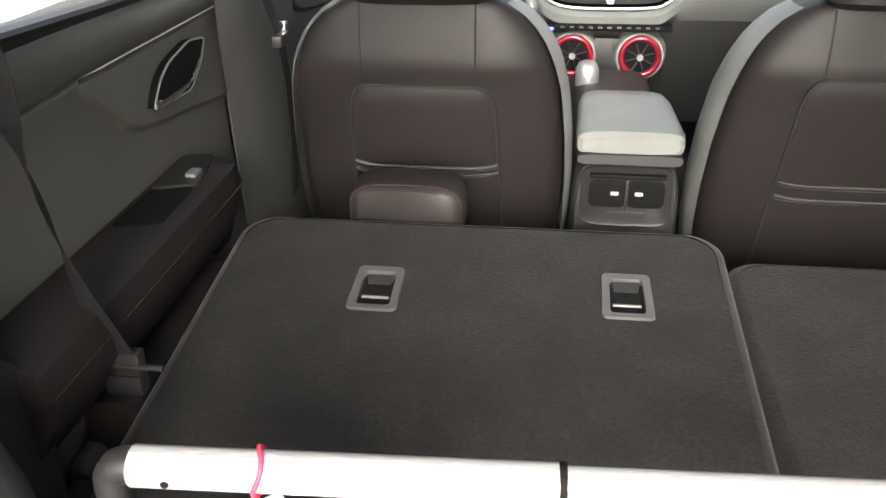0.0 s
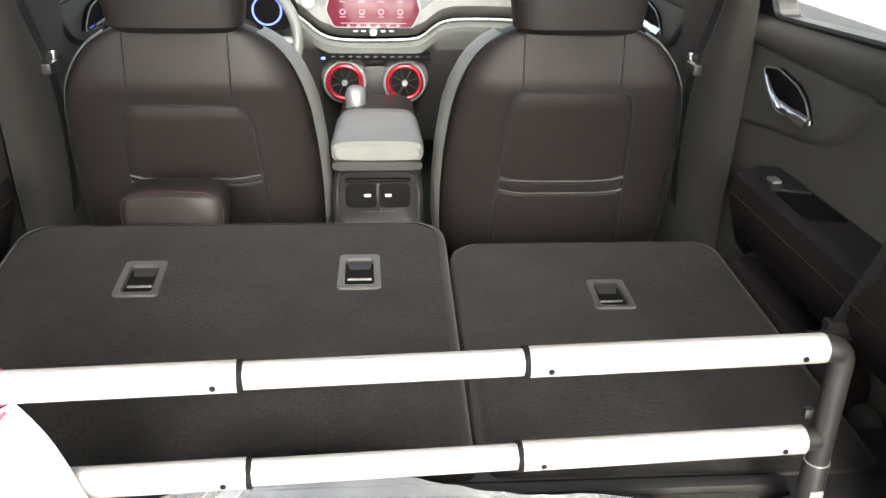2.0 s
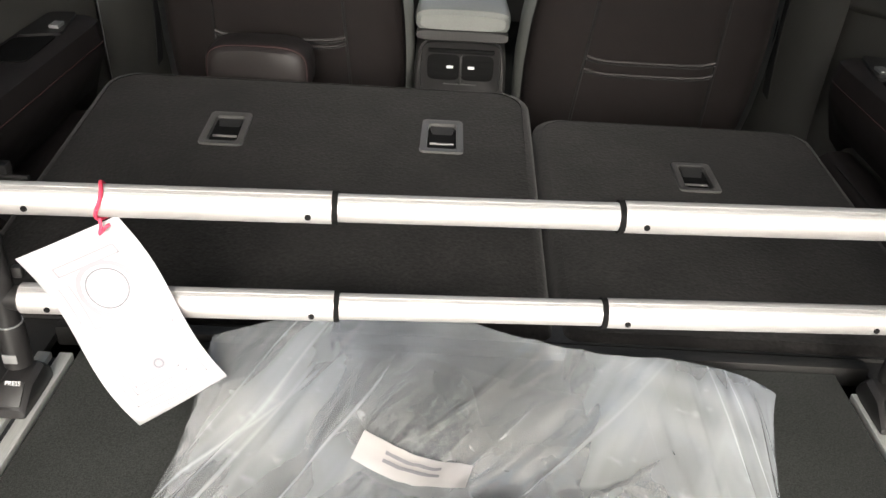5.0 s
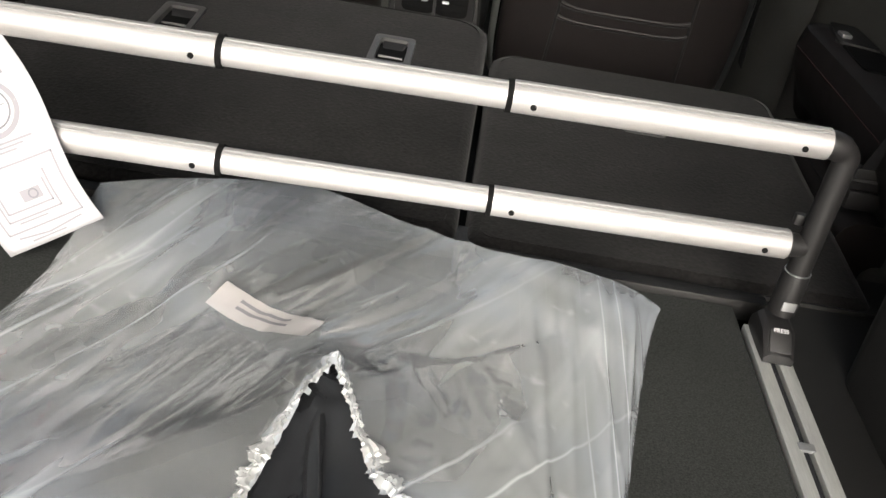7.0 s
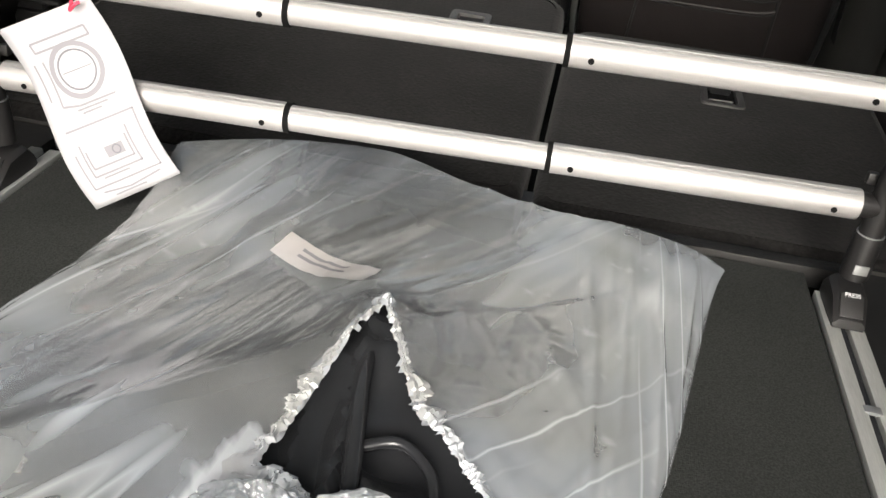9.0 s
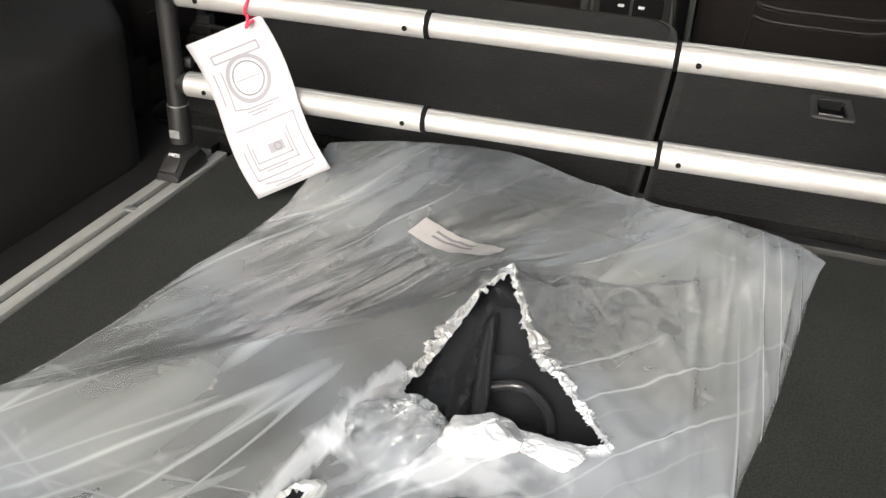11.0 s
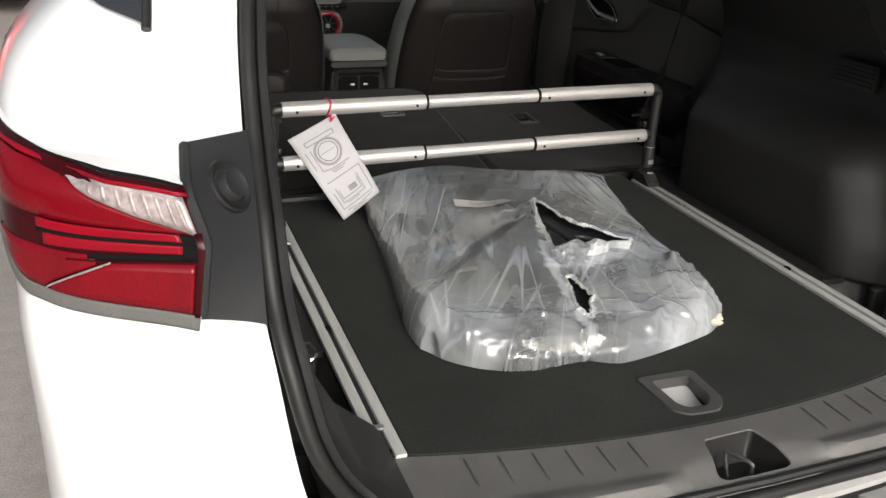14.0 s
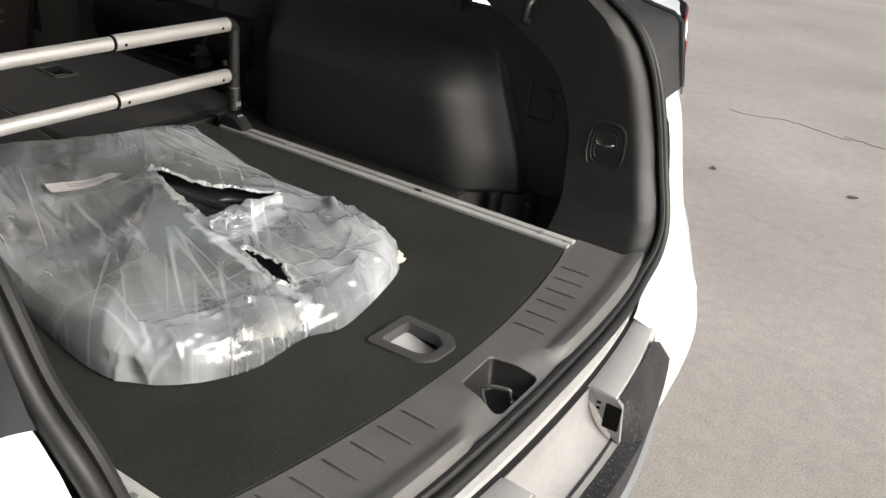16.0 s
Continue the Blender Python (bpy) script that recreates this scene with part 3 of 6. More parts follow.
sill_plate = thing("sill_plate", "dark grey plastic load sill plate with short ribs", "sill plate", (0, -.98, F))
wings = [grid(lambda x, t: (x, *sill_surface(x, t)), steps(a, b, 40), steps(0, 1, 28)) for a, b in ((-.60, -.12), (.12, .60))]
pc = (-.008, -1.0)
corner_angles = [math.atan2(sill_surface(x, t)[0] - pc[1], x - pc[0]) for x in (-.12, .12) for t in (0, 1)]
rings, low_rim, low_floor = [[] for _ in range(7)], [], []
for a in sorted(steps(-math.pi, math.pi, 120)[:-1] + corner_angles):
    dx, dy = math.cos(a), math.sin(a)
    near = max(s for s in (((p[0] - pc[0]) * (q[1] - p[1]) - (p[1] - pc[1]) * (q[0] - p[0])) / (dx * (q[1] - p[1]) - dy * (q[0] - p[0]) + 1e-12) for p, q in zip(POCKET, POCKET[1:] + POCKET[:1])
               if (dx * (p[1] - pc[1]) - dy * (p[0] - pc[0])) * (dx * (q[1] - pc[1]) - dy * (q[0] - pc[0])) <= 0) if s < .5)
    far = 0.0
    while abs(pc[0] + dx * far) < .12 and sill_surface(pc[0] + dx * far, 1)[0] < pc[1] + dy * far < sill_surface(pc[0] + dx * far, 0)[0]:
        far += .0004
    x, y = pc[0] + dx * near, pc[1] + dy * near
    ex, ey = pc[0] + dx * far, pc[1] + dy * far
    for k, t in enumerate((1.0, .75, .5, .25, .10, .03, 0.0)):
        px, py = x + (ex - x) * t, y + (ey - y) * t
        rings[k].append((px, py, sill_height(px, py) - (.0025 if t == 0 else 0)))
    low_rim.append((pc[0] + (x - pc[0]) * .88, pc[1] + (y - pc[1]) * .86, F - .046))
    low_floor.append((pc[0] + (x - pc[0]) * .78, pc[1] + (y - pc[1]) * .76, F - .052))
part("plate", join(*wings, loft(rings, caps=False)), M_SILL, sill_plate)
part("striker_pocket", cup([rings[-1], low_rim, low_floor]), M_TRIM, sill_plate)
for side, x_first, gap, count in ((-1, .165, .0495, 6), (1, .157, .0500, 6)):
    for i in range(count):
        x = side * (x_first + gap * i)
        y0 = rear_edge(x) - .012
        rib = part("rib", tube([(x, y0, F - .003), (x, y0 - .008, F + .0005), (x + side * .001, y0 - .058, F + .0005), (x, y0 - .068, F - .004)], [.0010, .0019, .0019, .0010], 8), M_SILL, sill_plate)
striker = thing("latch_striker", "dark metal tailgate striker loop in the sill pocket", "latch", (0, -1.0, F - .03))
part("loop", tube(spline([(-.022, -.995, F - .052), (-.022, -.982, F - .022), (-.020, -.986, F - .012), (-.006, -1.016, F - .012), (-.004, -1.020, F - .022), (-.004, -1.020, F - .052)], 4), .0030, 8), M_BEZEL, striker)
part("screw", rbox((.012, .010, .004), (-.034, -1.014, F - .047), .0015), M_CHROME, striker, "bare steel screw head")
part("screw", rbox((.012, .010, .004), (.018, -1.014, F - .047), .0015), M_CHROME, striker, "bare steel screw head")

# seat hinge ledge in front of the load floor
single("trim", rbox((1.06, .022, .03), (0, .166, F - .006), .004), M_TRIM, "dark grey plastic ledge between load floor and seat backs", "trim", kind="structure")

# rails
def cargo_rail(side):
    rail = thing("cargo_rail", "silver anodised aluminium cargo rail let into the load floor", "rail", (side * .51, -.37, F), group="cargo rails")
    y0, y1 = -.872, .11
    for dx in (-.0135, .0135):
        part("flange", rbox((.017, y1 - y0, .012), (side * .51 + dx, (y0 + y1) / 2, F - .001), .0018), M_RAIL, rail)
    part("channel", rbox((.012, y1 - y0 - .004, .004), (side * .51, (y0 + y1) / 2, F - .005)), M_GREYPLASTIC, rail, "dark slot of the rail")
    for y in (-.80, -.10):
        part("notch", rbox((.018, .012, .0045), (side * .51, y, F + .0040), .002), M_SATIN, rail)
    part("stop_block", rbox((.011, .016, .006), (side * .512, -.49, F + .002), .001), M_GAP, rail, "small black stop in the slot")
    part("screw", rbox((.008, .008, .003), (side * .51, -.855, F + .001), .001), M_GAP, rail)
    return rail


for s in (-1, 1):
    cargo_rail(s)


def trim_x(y, z, side=1):
    """Inner face of the right-hand side trim: pillar cover, recess, wheel arch."""
    xj, yj = interp(JAMB[side], z)
    x0 = .722 - max(z - 1.16, 0) * .33
    edge, rise = interp(ARCH, z)
    edge = max(yj + .085, edge)
    pillar = xj - .008 - (.036 if side > 0 else .016) * smoothstep(0, .05, y - yj)
    x = pillar + (x0 - pillar) * smoothstep(edge, edge + .022, y)
    bump = smoothstep(.17, .03, y) * (.22 * smoothstep(rise, rise + .014, y) + .78 * smoothstep(rise + .005, rise + .15, y)) * (1 - smoothstep(.93, 1.086, z))
    return x - bump * (x0 - .600 + .02 * (z - F))


# height, then y of the recess edge and of the wheel arch's rear rim
ARCH = [(.65, -.81, -.665), (.70, -.805, -.66), (.80, -.79, -.642), (.87, -.775, -.615), (.945, -.76, -.585), (1.04, -.712, -.535), (1.085, -.655, -.46), (1.12, -.60, -.40), (1.20, -.48, -.36), (1.66, -.1, -.05)]
ARCH = [tuple(r) for r in spline(ARCH, 5)]


def side_trim(side):
    zs = steps(F - .012, 1.62, 84)
    rows = []
    for z in zs:
        xj, yj = interp(JAMB[side], z)
        edge, rise = interp(ARCH, z)
        edge = max(yj + .085, edge)
        rise = max(rise, edge + .03)
        front = max(.25 - .13 * smoothstep(.90, 1.08, z), rise + .23)
        marks = [(yj + .010, edge, 26), (edge, edge + .022, 8), (edge + .022, rise, 14), (rise, rise + .014, 6), (rise + .014, max(rise + .2, .02), 24), (max(rise + .2, .02), front, 16)]
        rows.append([(side * trim_x(y, z, side), y, z) for y in [p for a, b, n in marks for p in steps(a, b, n)[:-1]] + [front]])
    name = "wall_right" if side > 0 else "wall_left"
    wall = single(name, loft(rows, closed=False, caps=False), M_TRIM, "black moulded plastic side trim over the wheel arch", "side trim", kind="structure")
    s = wall.modifiers.new("thickness", "SOLIDIFY")
    s.thickness, s.offset = .004, (1 if side > 0 else -1)
    # floor strip beside the rail
    part("floor_strip", rbox((.20, .84, .012), (side * .633, -.13, F - .012)), M_TRIM, wall)
    part("floor_strip", rbox((.09, .10, .012), (side * .575, -.890, F - .012), .002), M_TRIM, wall)
    # open tray behind the wheel arch
    tray = [(.535, -.505), (.585, -.528), (.655, -.570), (.710, -.64), (.712, -.772), (.655, -.815), (.535, -.838)]
    tray = rounded([(side * x, y) for x, y in tray], .012)
    c = Vector((side * .62, -.70))
    part("storage_tray", cup([[(x, y, F - .006) for x, y in tray], [(c.x + (x - c.x) * .94, c.y + (y - c.y) * .94, F - .07) for x, y in tray],
                               [(c.x + (x - c.x) * .86, c.y + (y - c.y) * .9, F - .085) for x, y in tray]]), M_TRIM, wall, "open black storage tray")
    for ty, tx in ((-.605, .655), (-.690, .672)):
        part("tray_divider", rbox((.080, .020, .080), (side * (tx + .025), ty, F - .046), .008, 3), M_TRIM, wall)
    part("tray_rim", tube([(side * .538, -.503, F - .003), (side * .585, -.526, F - .003), (side * .655, -.568, F - .003), (side * .705, -.635, F - .003)], .0035, 6), M_TRIM, wall)
    rim = [(side * (trim_x(interp(ARCH, z)[1] + .004, z, side) - .001), interp(ARCH, z)[1] + .004, z) for z in steps(F + .03, 1.07, 26)]
    part("arch_bead", tube(rim, .0030, 8), M_TRIM, wall)
    slot_line = [(side * (trim_x(y, z, side) - .001), y, z) for y, z in ((-.60, 1.142), (-.64, 1.143), (-.668, 1.150), (-.676, 1.163), (-.668, 1.176), (-.60, 1.176))]
    part("grip_slot", tube(spline(slot_line, 4), .0032, 6), M_TRIM, wall)
    kx = trim_x(-.635, 1.158, side)
    part("side_hook", tube(spline([(side * (kx + .004), -.640, 1.178), (side * (kx - .022), -.638, 1.172), (side * (kx - .026), -.634, 1.150), (side * (kx - .018), -.630, 1.132), (side * (kx + .004), -.630, 1.128)], 4), .008, 8), M_BLACKPART, wall, "black plastic bag hook")
    # cargo hook in a rounded recess
    spot = lambda y, z: Vector((side * trim_x(y, z, side), y, z))
    n = (spot(-.848, .912) - spot(-.856, .912)).cross(spot(-.852, .917) - spot(-.852, .907)).normalized()
    n = n if n.x * side < 0 else -n
    up = Vector((0, 0, 1)) - n * n.z
    right = up.normalized().cross(n)
    place = Matrix.Translation(spot(-.852, .912) + n * .0015) @ Matrix((right, up.normalized(), n)).transposed().to_4x4()
    for r, w, name2 in ((.050, .0042, "recess_lip"), (.039, .0030, "recess_ring"), (.030, .0025, "recess_ring")):
        pts = [place @ Vector((p, q, .0015)) for p, q in superellipse(r * .82, r, 3.2, 32)]
        part(name2, tube(pts + pts[:1], w, 6, caps=False), M_TRIM, wall)
    part("cargo_hook", tube(spline([place @ Vector(p) for p in ((-.020, .006, .002), (-.018, .008, .012), (0, .004, .017), (.018, .008, .012), (.020, .006, .002))], 4), .0026, 8), M_CHROME, wall, "small chrome bag hook")
    part("hook_plate", rbox((.026, .040, .006), (0, -.006, .002), .003, 2, None), M_BLACKPART, wall)
    wall.children[-1].matrix_world = place
    return wall


wall_right = side_trim(1)
wall_left = side_trim(-1)

side_lamp = thing("load_space_lamp", "small lit white lamp in the black side trim", "lamp", (.695, -.50, 1.147))
part("housing", rbox((.012, .088, .034), (.699, -.502, 1.147), .004), M_TRIM, side_lamp)
part("lens", rbox((.008, .066, .019), (.695, -.502, 1.147), .004, 3), M_WHITELIGHT, side_lamp, "glowing white lens")
vent_panel = thing("side_vent_panel", "square dark textured vent panel in the side trim", "vent panel", (.695, -.365, 1.135))
part("frame", rbox((.012, .13, .056), (.700, -.37, 1.135), .004), M_TRIM, vent_panel)
for i in range(5):
    part("slat", rbox((.008, .112, .005), (.694, -.37, 1.116 + .0095 * i), .0015), M_TRIM, vent_panel)
access_flap = thing("access_flap", "small black access flap in the side trim", "flap", (.70, -.70, 1.0))
fx = trim_x(-.665, .953)
part("flap", rbox((.008, .060, .085), (fx - .001, -.665, .953), .0025, 3), M_TRIM, access_flap)
part("flap_rim", tube(spline([(fx - .005, -.632, .994), (fx - .005, -.632, .918), (fx - .005, -.640, .909), (fx - .005, -.692, .909)], 4), .0030, 6), M_BLACKPART, access_flap)
part("flap_catch", rbox((.010, .020, .026), (fx - .005, -.680, .970), .003, 2), M_BLACKPART, access_flap)

# tailgate opening seal
whole = [Vector((-p[0], p[1], p[2])) for p in reversed(spline(OPENING[-1], 6))] + [Vector(p) for p in spline(OPENING[1], 6)[1:-1]]
seal = thing("tailgate_seal", "black rubber tailgate opening seal", "seal", (0, -1.05, .70))
part("outer_lip", tube(whole + whole[:1], .0105, 10, caps=False), M_RUBBER, seal)
inner = []
for i, p in enumerate(whole):
    t = (whole[(i + 1) % len(whole)] - whole[i - 1]).normalized()
    c = (Vector((0, -.70, 1.2)) - p)
    c = (c - t * c.dot(t)).normalized()
    inner.append(p + c * .0175 + Vector((0, -.002, .003)))
part("inner_lip", tube(inner + inner[:1], .0068, 8, caps=False), M_RUBBER, seal)

# ---- outer body ----
# height, then x and y of the jamb, the rear corner edge, the bend and the flank
QUARTER = [(.25, -.55, -1.02, -.72, -1.06, -.87, -1.00, -.945, -.82), (.50, -.60, -1.05, -.75, -1.10, -.88, -1.03, -.955, -.84),
           (.69, -.60, -1.02, -.75, -1.045, -.885, -.985, -.955, -.82), (.80, -.655, -1.0, -.76, -1.0, -.89, -.94, -.955, -.80),
           (.97, -.682, -.958, -.765, -.956, -.900, -.90, -.957, -.79), (1.02, -.688, -.919, -.762, -.937, -.902, -.877, -.957, -.77),
           (1.12, -.688, -.860, -.750, -.922, -.902, -.865, -.957, -.745), (1.176, -.684, -.790, -.768, -.907, -.900, -.850, -.957, -.73),
           (1.20, -.682, -.765, -.757, -.795, -.895, -.825, -.957, -.71), (1.225, -.680, -.745, -.760, -.775, -.890, -.785, -.957, -.68),
           (1.25, -.678, -.728, -.766, -.760, -.895, -.735, -.957, -.62), (1.29, -.674, -.695, -.774, -.740, -.872, -.690, -.930, -.58),
           (1.33, -.668, -.662, -.776, -.715, -.842, -.655, -.886, -.54), (1.50, -.632, -.52, -.71, -.57, -.745, -.50, -.77, -.35),
           (1.66, -.572, -.385, -.63, -.42, -.66, -.35, -.67, -.2)]

QUARTER = [tuple(r) for r in spline(QUARTER[:6], 5)] + QUARTER[6:]


def body_point(s, z, out=0.0):
    """s: 0 jamb, 1 corner edge, 2 bend, 3 flank, up to 4.5 along the flank."""
    q = interp(QUARTER, z)
    pts = [q[0:2], q[2:4], q[4:6], q[6:8], [q[6] - .012, q[7] + .45], [q[6] - .012, q[7] + 1.4], [q[6] - .01, q[7] + 3.2]]

    def at(s):
        i = min(int(s), len(pts) - 2)
        t = s - i
        if i == 0:
            return np.array(pts[0]) * (1 - t) + np.array(pts[1]) * t
        p0, p1, p2, p3 = [np.array(pts[min(max(k, 1), len(pts) - 1)]) for k in (i - 1, i, i + 1, i + 2)]
        return 0.5 * (2 * p1 + (p2 - p0) * t + (2 * p0 - 5 * p1 + 4 * p2 - p3) * t * t + (3 * p1 - p0 - 3 * p2 + p3) * t ** 3)
    p = at(s)
    if out:
        d = at(min(s + .05, 5.99)) - at(max(s - .05, 0))
        n = np.array((d[1], -d[0])) / (np.hypot(*d) + 1e-9)
        p = p + (n if n @ (p - np.array((-.5, 0))) > 0 else -n) * out
    return (float(p[0]), float(p[1]), z)


def sided(bm, side):
    if side > 0:
        mirror_x(bm)
        bmesh.ops.translate(bm, vec=(.030, 0, 0), verts=bm.verts)
    return bm


def car_quarter(side):
    q = thing("car_quarter_panel", "white painted rear quarter of the car with a dark jamb panel", "car body", (side * .8, -.8, .3))
    zs = sorted(set(steps(.25, 1.66, 60) + [1.17, 1.178, 1.185, 1.2]))
    part("body_side", sided(grid(lambda s, z: body_point(s, z), steps(1, 3.4, 28), zs), side), M_WHITE, q)
    part("flank", sided(grid(lambda s, z: body_point(s, z), [3.4, 3.7, 4, 4.5, 5, 5.5, 6], steps(.25, 1.20, 16)), side), M_WHITE, q)
    part("door_jamb", sided(grid(lambda s, z: body_point(s, z), steps(0, 1, 6), zs), side), M_JAMB, q, "white painted jamb")
    panel = part("jamb_panel", sided(grid(lambda s, z: body_point(s, 1.014 + .022 * s + (1.198 - 1.014 - .022 * s) * z, .008), steps(-.0, .99, 10), steps(0, 1, 16)), side), M_GREYPLASTIC, q, "dark grey plastic jamb panel")
    spot = lambda u, z: Vector(body_point(u, z, .008))
    nrm = (spot(.53, 1.158) - spot(.33, 1.158)).cross(spot(.43, 1.178) - spot(.43, 1.138)).normalized()
    nrm = nrm if nrm.y < 0 else -nrm
    place = Matrix.Translation(spot(.43, 1.158) - nrm * .001) @ nrm.to_track_quat("Z", "Y").to_matrix().to_4x4()

    def disc(rings, n=32):
        return sided(loft([[place @ Vector((r * math.cos(a), r * math.sin(a), h)) for a in steps(0, 2 * math.pi, n)[:-1]] for r, h in rings]), side)
    if side < 0:
        part("buffer_seat", disc(((.033, .000), (.032, .0035), (.029, .005), (.025, .002), (.023, .0015))), M_RUBBER, q, "dark round seat of the buffer")
        part("rubber_buffer", disc(((.019, 0), (.0185, .009), (.0165, .012), (.0150, .0112), (.013, .0104), (.002, .0104))), M_GREYPLASTIC, q, "round black rubber buffer")
    part("panel_lip", sided(tube([Vector(body_point(.985, z, .006)) for z in steps(1.040, 1.196, 10)], .0065, 8), side), M_GREYPLASTIC, q)
    # dark quarter glass over the flank
    g = part("quarter_glass", sided(grid(lambda s, z: body_point(s, 1.318 + .014 * min((s - 1.06) * 1.6, 1) + .03 * max(s - 1.7, 0) + (1.56 - 1.312) * z, .010), steps(1.06, 3.4, 40), steps(0, 1, 24)), side), M_GLASS_DARK, q, "dark tinted quarter window")
    g2 = part("glass_trim", sided(tube([body_point(1.06, z, .008) for z in steps(1.312, 1.57, 8)], .006, 8), side), M_BLACKPART, q)
    return q


def tail_lamp(side):
    lamp = thing("tail_lamp", "red and clear wrap-around tail lamp with a dark lower edge", "tail lamp", (side * .85, -.9, 1.0), group="tail lamps")
    k = lambda c, slope=0.0: (lambda u: c + slope * u)
    z_edge = lambda u: 1.023 + .044 * u + .05 * smoothstep(.60, .95, u)
    z_lens = lambda u: z_edge(u) + .016
    z_top = lambda u: 1.179 + .050 * u
    wedge = lambda u: float(np.interp(u, (0, .02, .10, .19, .30, .41), (1.128, 1.130, 1.138, 1.148, 1.166, 1.189)))
    fork = lambda u: 1.0985 - .168 * max(u - .28, 0)

    def on_lamp(u, z, out):
        """The lamp's face: it goes on upright where the body steps back over it."""
        x, y, _ = body_point(1.0 + 2.15 * u, min(z, 1.1745 + .10 * max(u - .25, 0)), out)
        return (x, y, z)

    def add(name, mat, u0, u1, lo, hi, out, label="", n=24, m=5, thick=.005):
        """A piece of the lamp that follows the body, from u0 to u1 and between two heights."""
        f = lambda u, w: on_lamp(u, lo(u) + (max(hi(u), lo(u) + .0004) - lo(u)) * w, out)
        o = part(name, sided(grid(f, steps(u0, u1, n), steps(0, 1, m)), side), mat, lamp, label)
        o.modifiers.new("thickness", "SOLIDIFY").thickness = thick
        o.modifiers["thickness"].offset = 0
        return o

    add("lens_backing", M_REDDARK, 0.0, .92, z_lens, z_top, .0055, "dark red lens")
    add("lower_edge", M_SILL, 0.0, .88, z_edge, z_lens, .007, "dark grey plastic lower edge")
    add("lower_lens", M_REDLENS, .026, .47, lambda u: z_lens(u) + .002, lambda u: fork(u) - .001, .008, "bright red lens block")
    add("side_lens", M_REDLENS, .32, .82, lambda u: max(fork(u) + .003, z_lens(u) + .002), k(1.099, .020), .007)
    add("fork_line", M_CLEARLENS, .28, .49, lambda u: fork(u) - .001, lambda u: fork(u) + .0012, .0105, thick=.003)
    add("fork_line", M_REDDARK, .026, .40, k(1.0990), k(1.1005), .0095, thick=.003)
    add("dark_band", M_GAP, .03, .34, k(1.1015), lambda u: 1.1085 - .006 * u, .0075)
    add("light_guide", M_REDBRIGHT, .08, .47, k(1.1085, .012), k(1.1165, .020), .010, "bright red light guide")
    add("dark_line", M_GAP, .02, .50, k(1.1170, .020), k(1.1200, .022), .0095)
    add("light_guide", M_REDBRIGHT, .08, .50, k(1.1205, .022), k(1.1280, .026), .010, "bright red light guide")
    add("end_block", M_GAP, .018, .08, k(1.1015), k(1.1295), .0090)
    add("upper_lens", M_REDLENS, .02, .86, k(1.1295, .026), lambda u: wedge(u) - .0015 if u < .41 else z_top(u) - .011, .008, "smooth red upper lens")
    add("clear_lens", M_CLEARLENS, .012, .405, wedge, k(1.1695, .050), .0090, "clear fluted reversing lens")
    for i in range(9):
        u = .035 + .038 * i
        add("flute", M_CLEARLENS, u, u + .010, lambda u: wedge(u) + .004, k(1.166, .050), .0110, n=3, thick=.003)
    add("top_strip", M_REDBRIGHT, .0, .88, lambda u: z_top(u) - .0085, lambda u: z_top(u) - .0045, .009)
    add("end_rim", M_REDDARK, .0, .018, z_lens, k(1.132), .0095)
    cap = lambda u, w: tuple(Vector(on_lamp(u, z_top(u), .006)).lerp(Vector(body_point(1.0 + 2.15 * u, z_top(u) + .002, -.002)), w))
    part("top_gap", sided(grid(cap, steps(0, .92, 24), steps(0, .26, 2)), side), M_GAP, lamp, "black gap above the lens")
    part("top_flange", sided(grid(cap, steps(0, .92, 24), steps(.26, 1, 3)), side), M_WHITE, lamp, "white painted flange above the lens")
    return lamp


for s in (-1, 1):
    car_quarter(s)
    tail_lamp(s)


# rear bumper under the opening
def bow(x):
    return .07 * (abs(x) / .5) ** 2.2


bumper = thing("rear_bumper", "white rear bumper with black grained step and plate pocket", "bumper", (0, -1.1, .3))
bx = steps(-.58, .58, 48)
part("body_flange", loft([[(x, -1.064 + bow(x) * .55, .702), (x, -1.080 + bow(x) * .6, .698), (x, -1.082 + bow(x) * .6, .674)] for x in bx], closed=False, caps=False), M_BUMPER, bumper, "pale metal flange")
part("gap_strip", loft([[(x, -1.080 + bow(x) * .6, .6885), (x, -1.092 + bow(x) * .6, .688)] for x in bx], closed=False, caps=False), M_RUBBER, bumper)


def top_piece(x0, x1):
    return loft([[(x, -1.087 + bow(x) * .62, .670), (x, -1.090 + bow(x) * .62, .690), (x, -1.098 + bow(x) * .65, .694), (x, -1.140 + bow(x) * .9, .690), (x, -1.146 + bow(x) * .9, .684), (x, -1.147 + bow(x) * .9, .640)] for x in steps(x0, x1, 14)], closed=True)


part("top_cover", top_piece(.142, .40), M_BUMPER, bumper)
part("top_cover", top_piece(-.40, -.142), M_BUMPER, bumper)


def scoop(x, t):
    a = t * math.pi * .5
    return (x, -1.094 + bow(x) * .6 - .066 * (1 - math.cos(a)), .689 - .080 * math.sin(a))


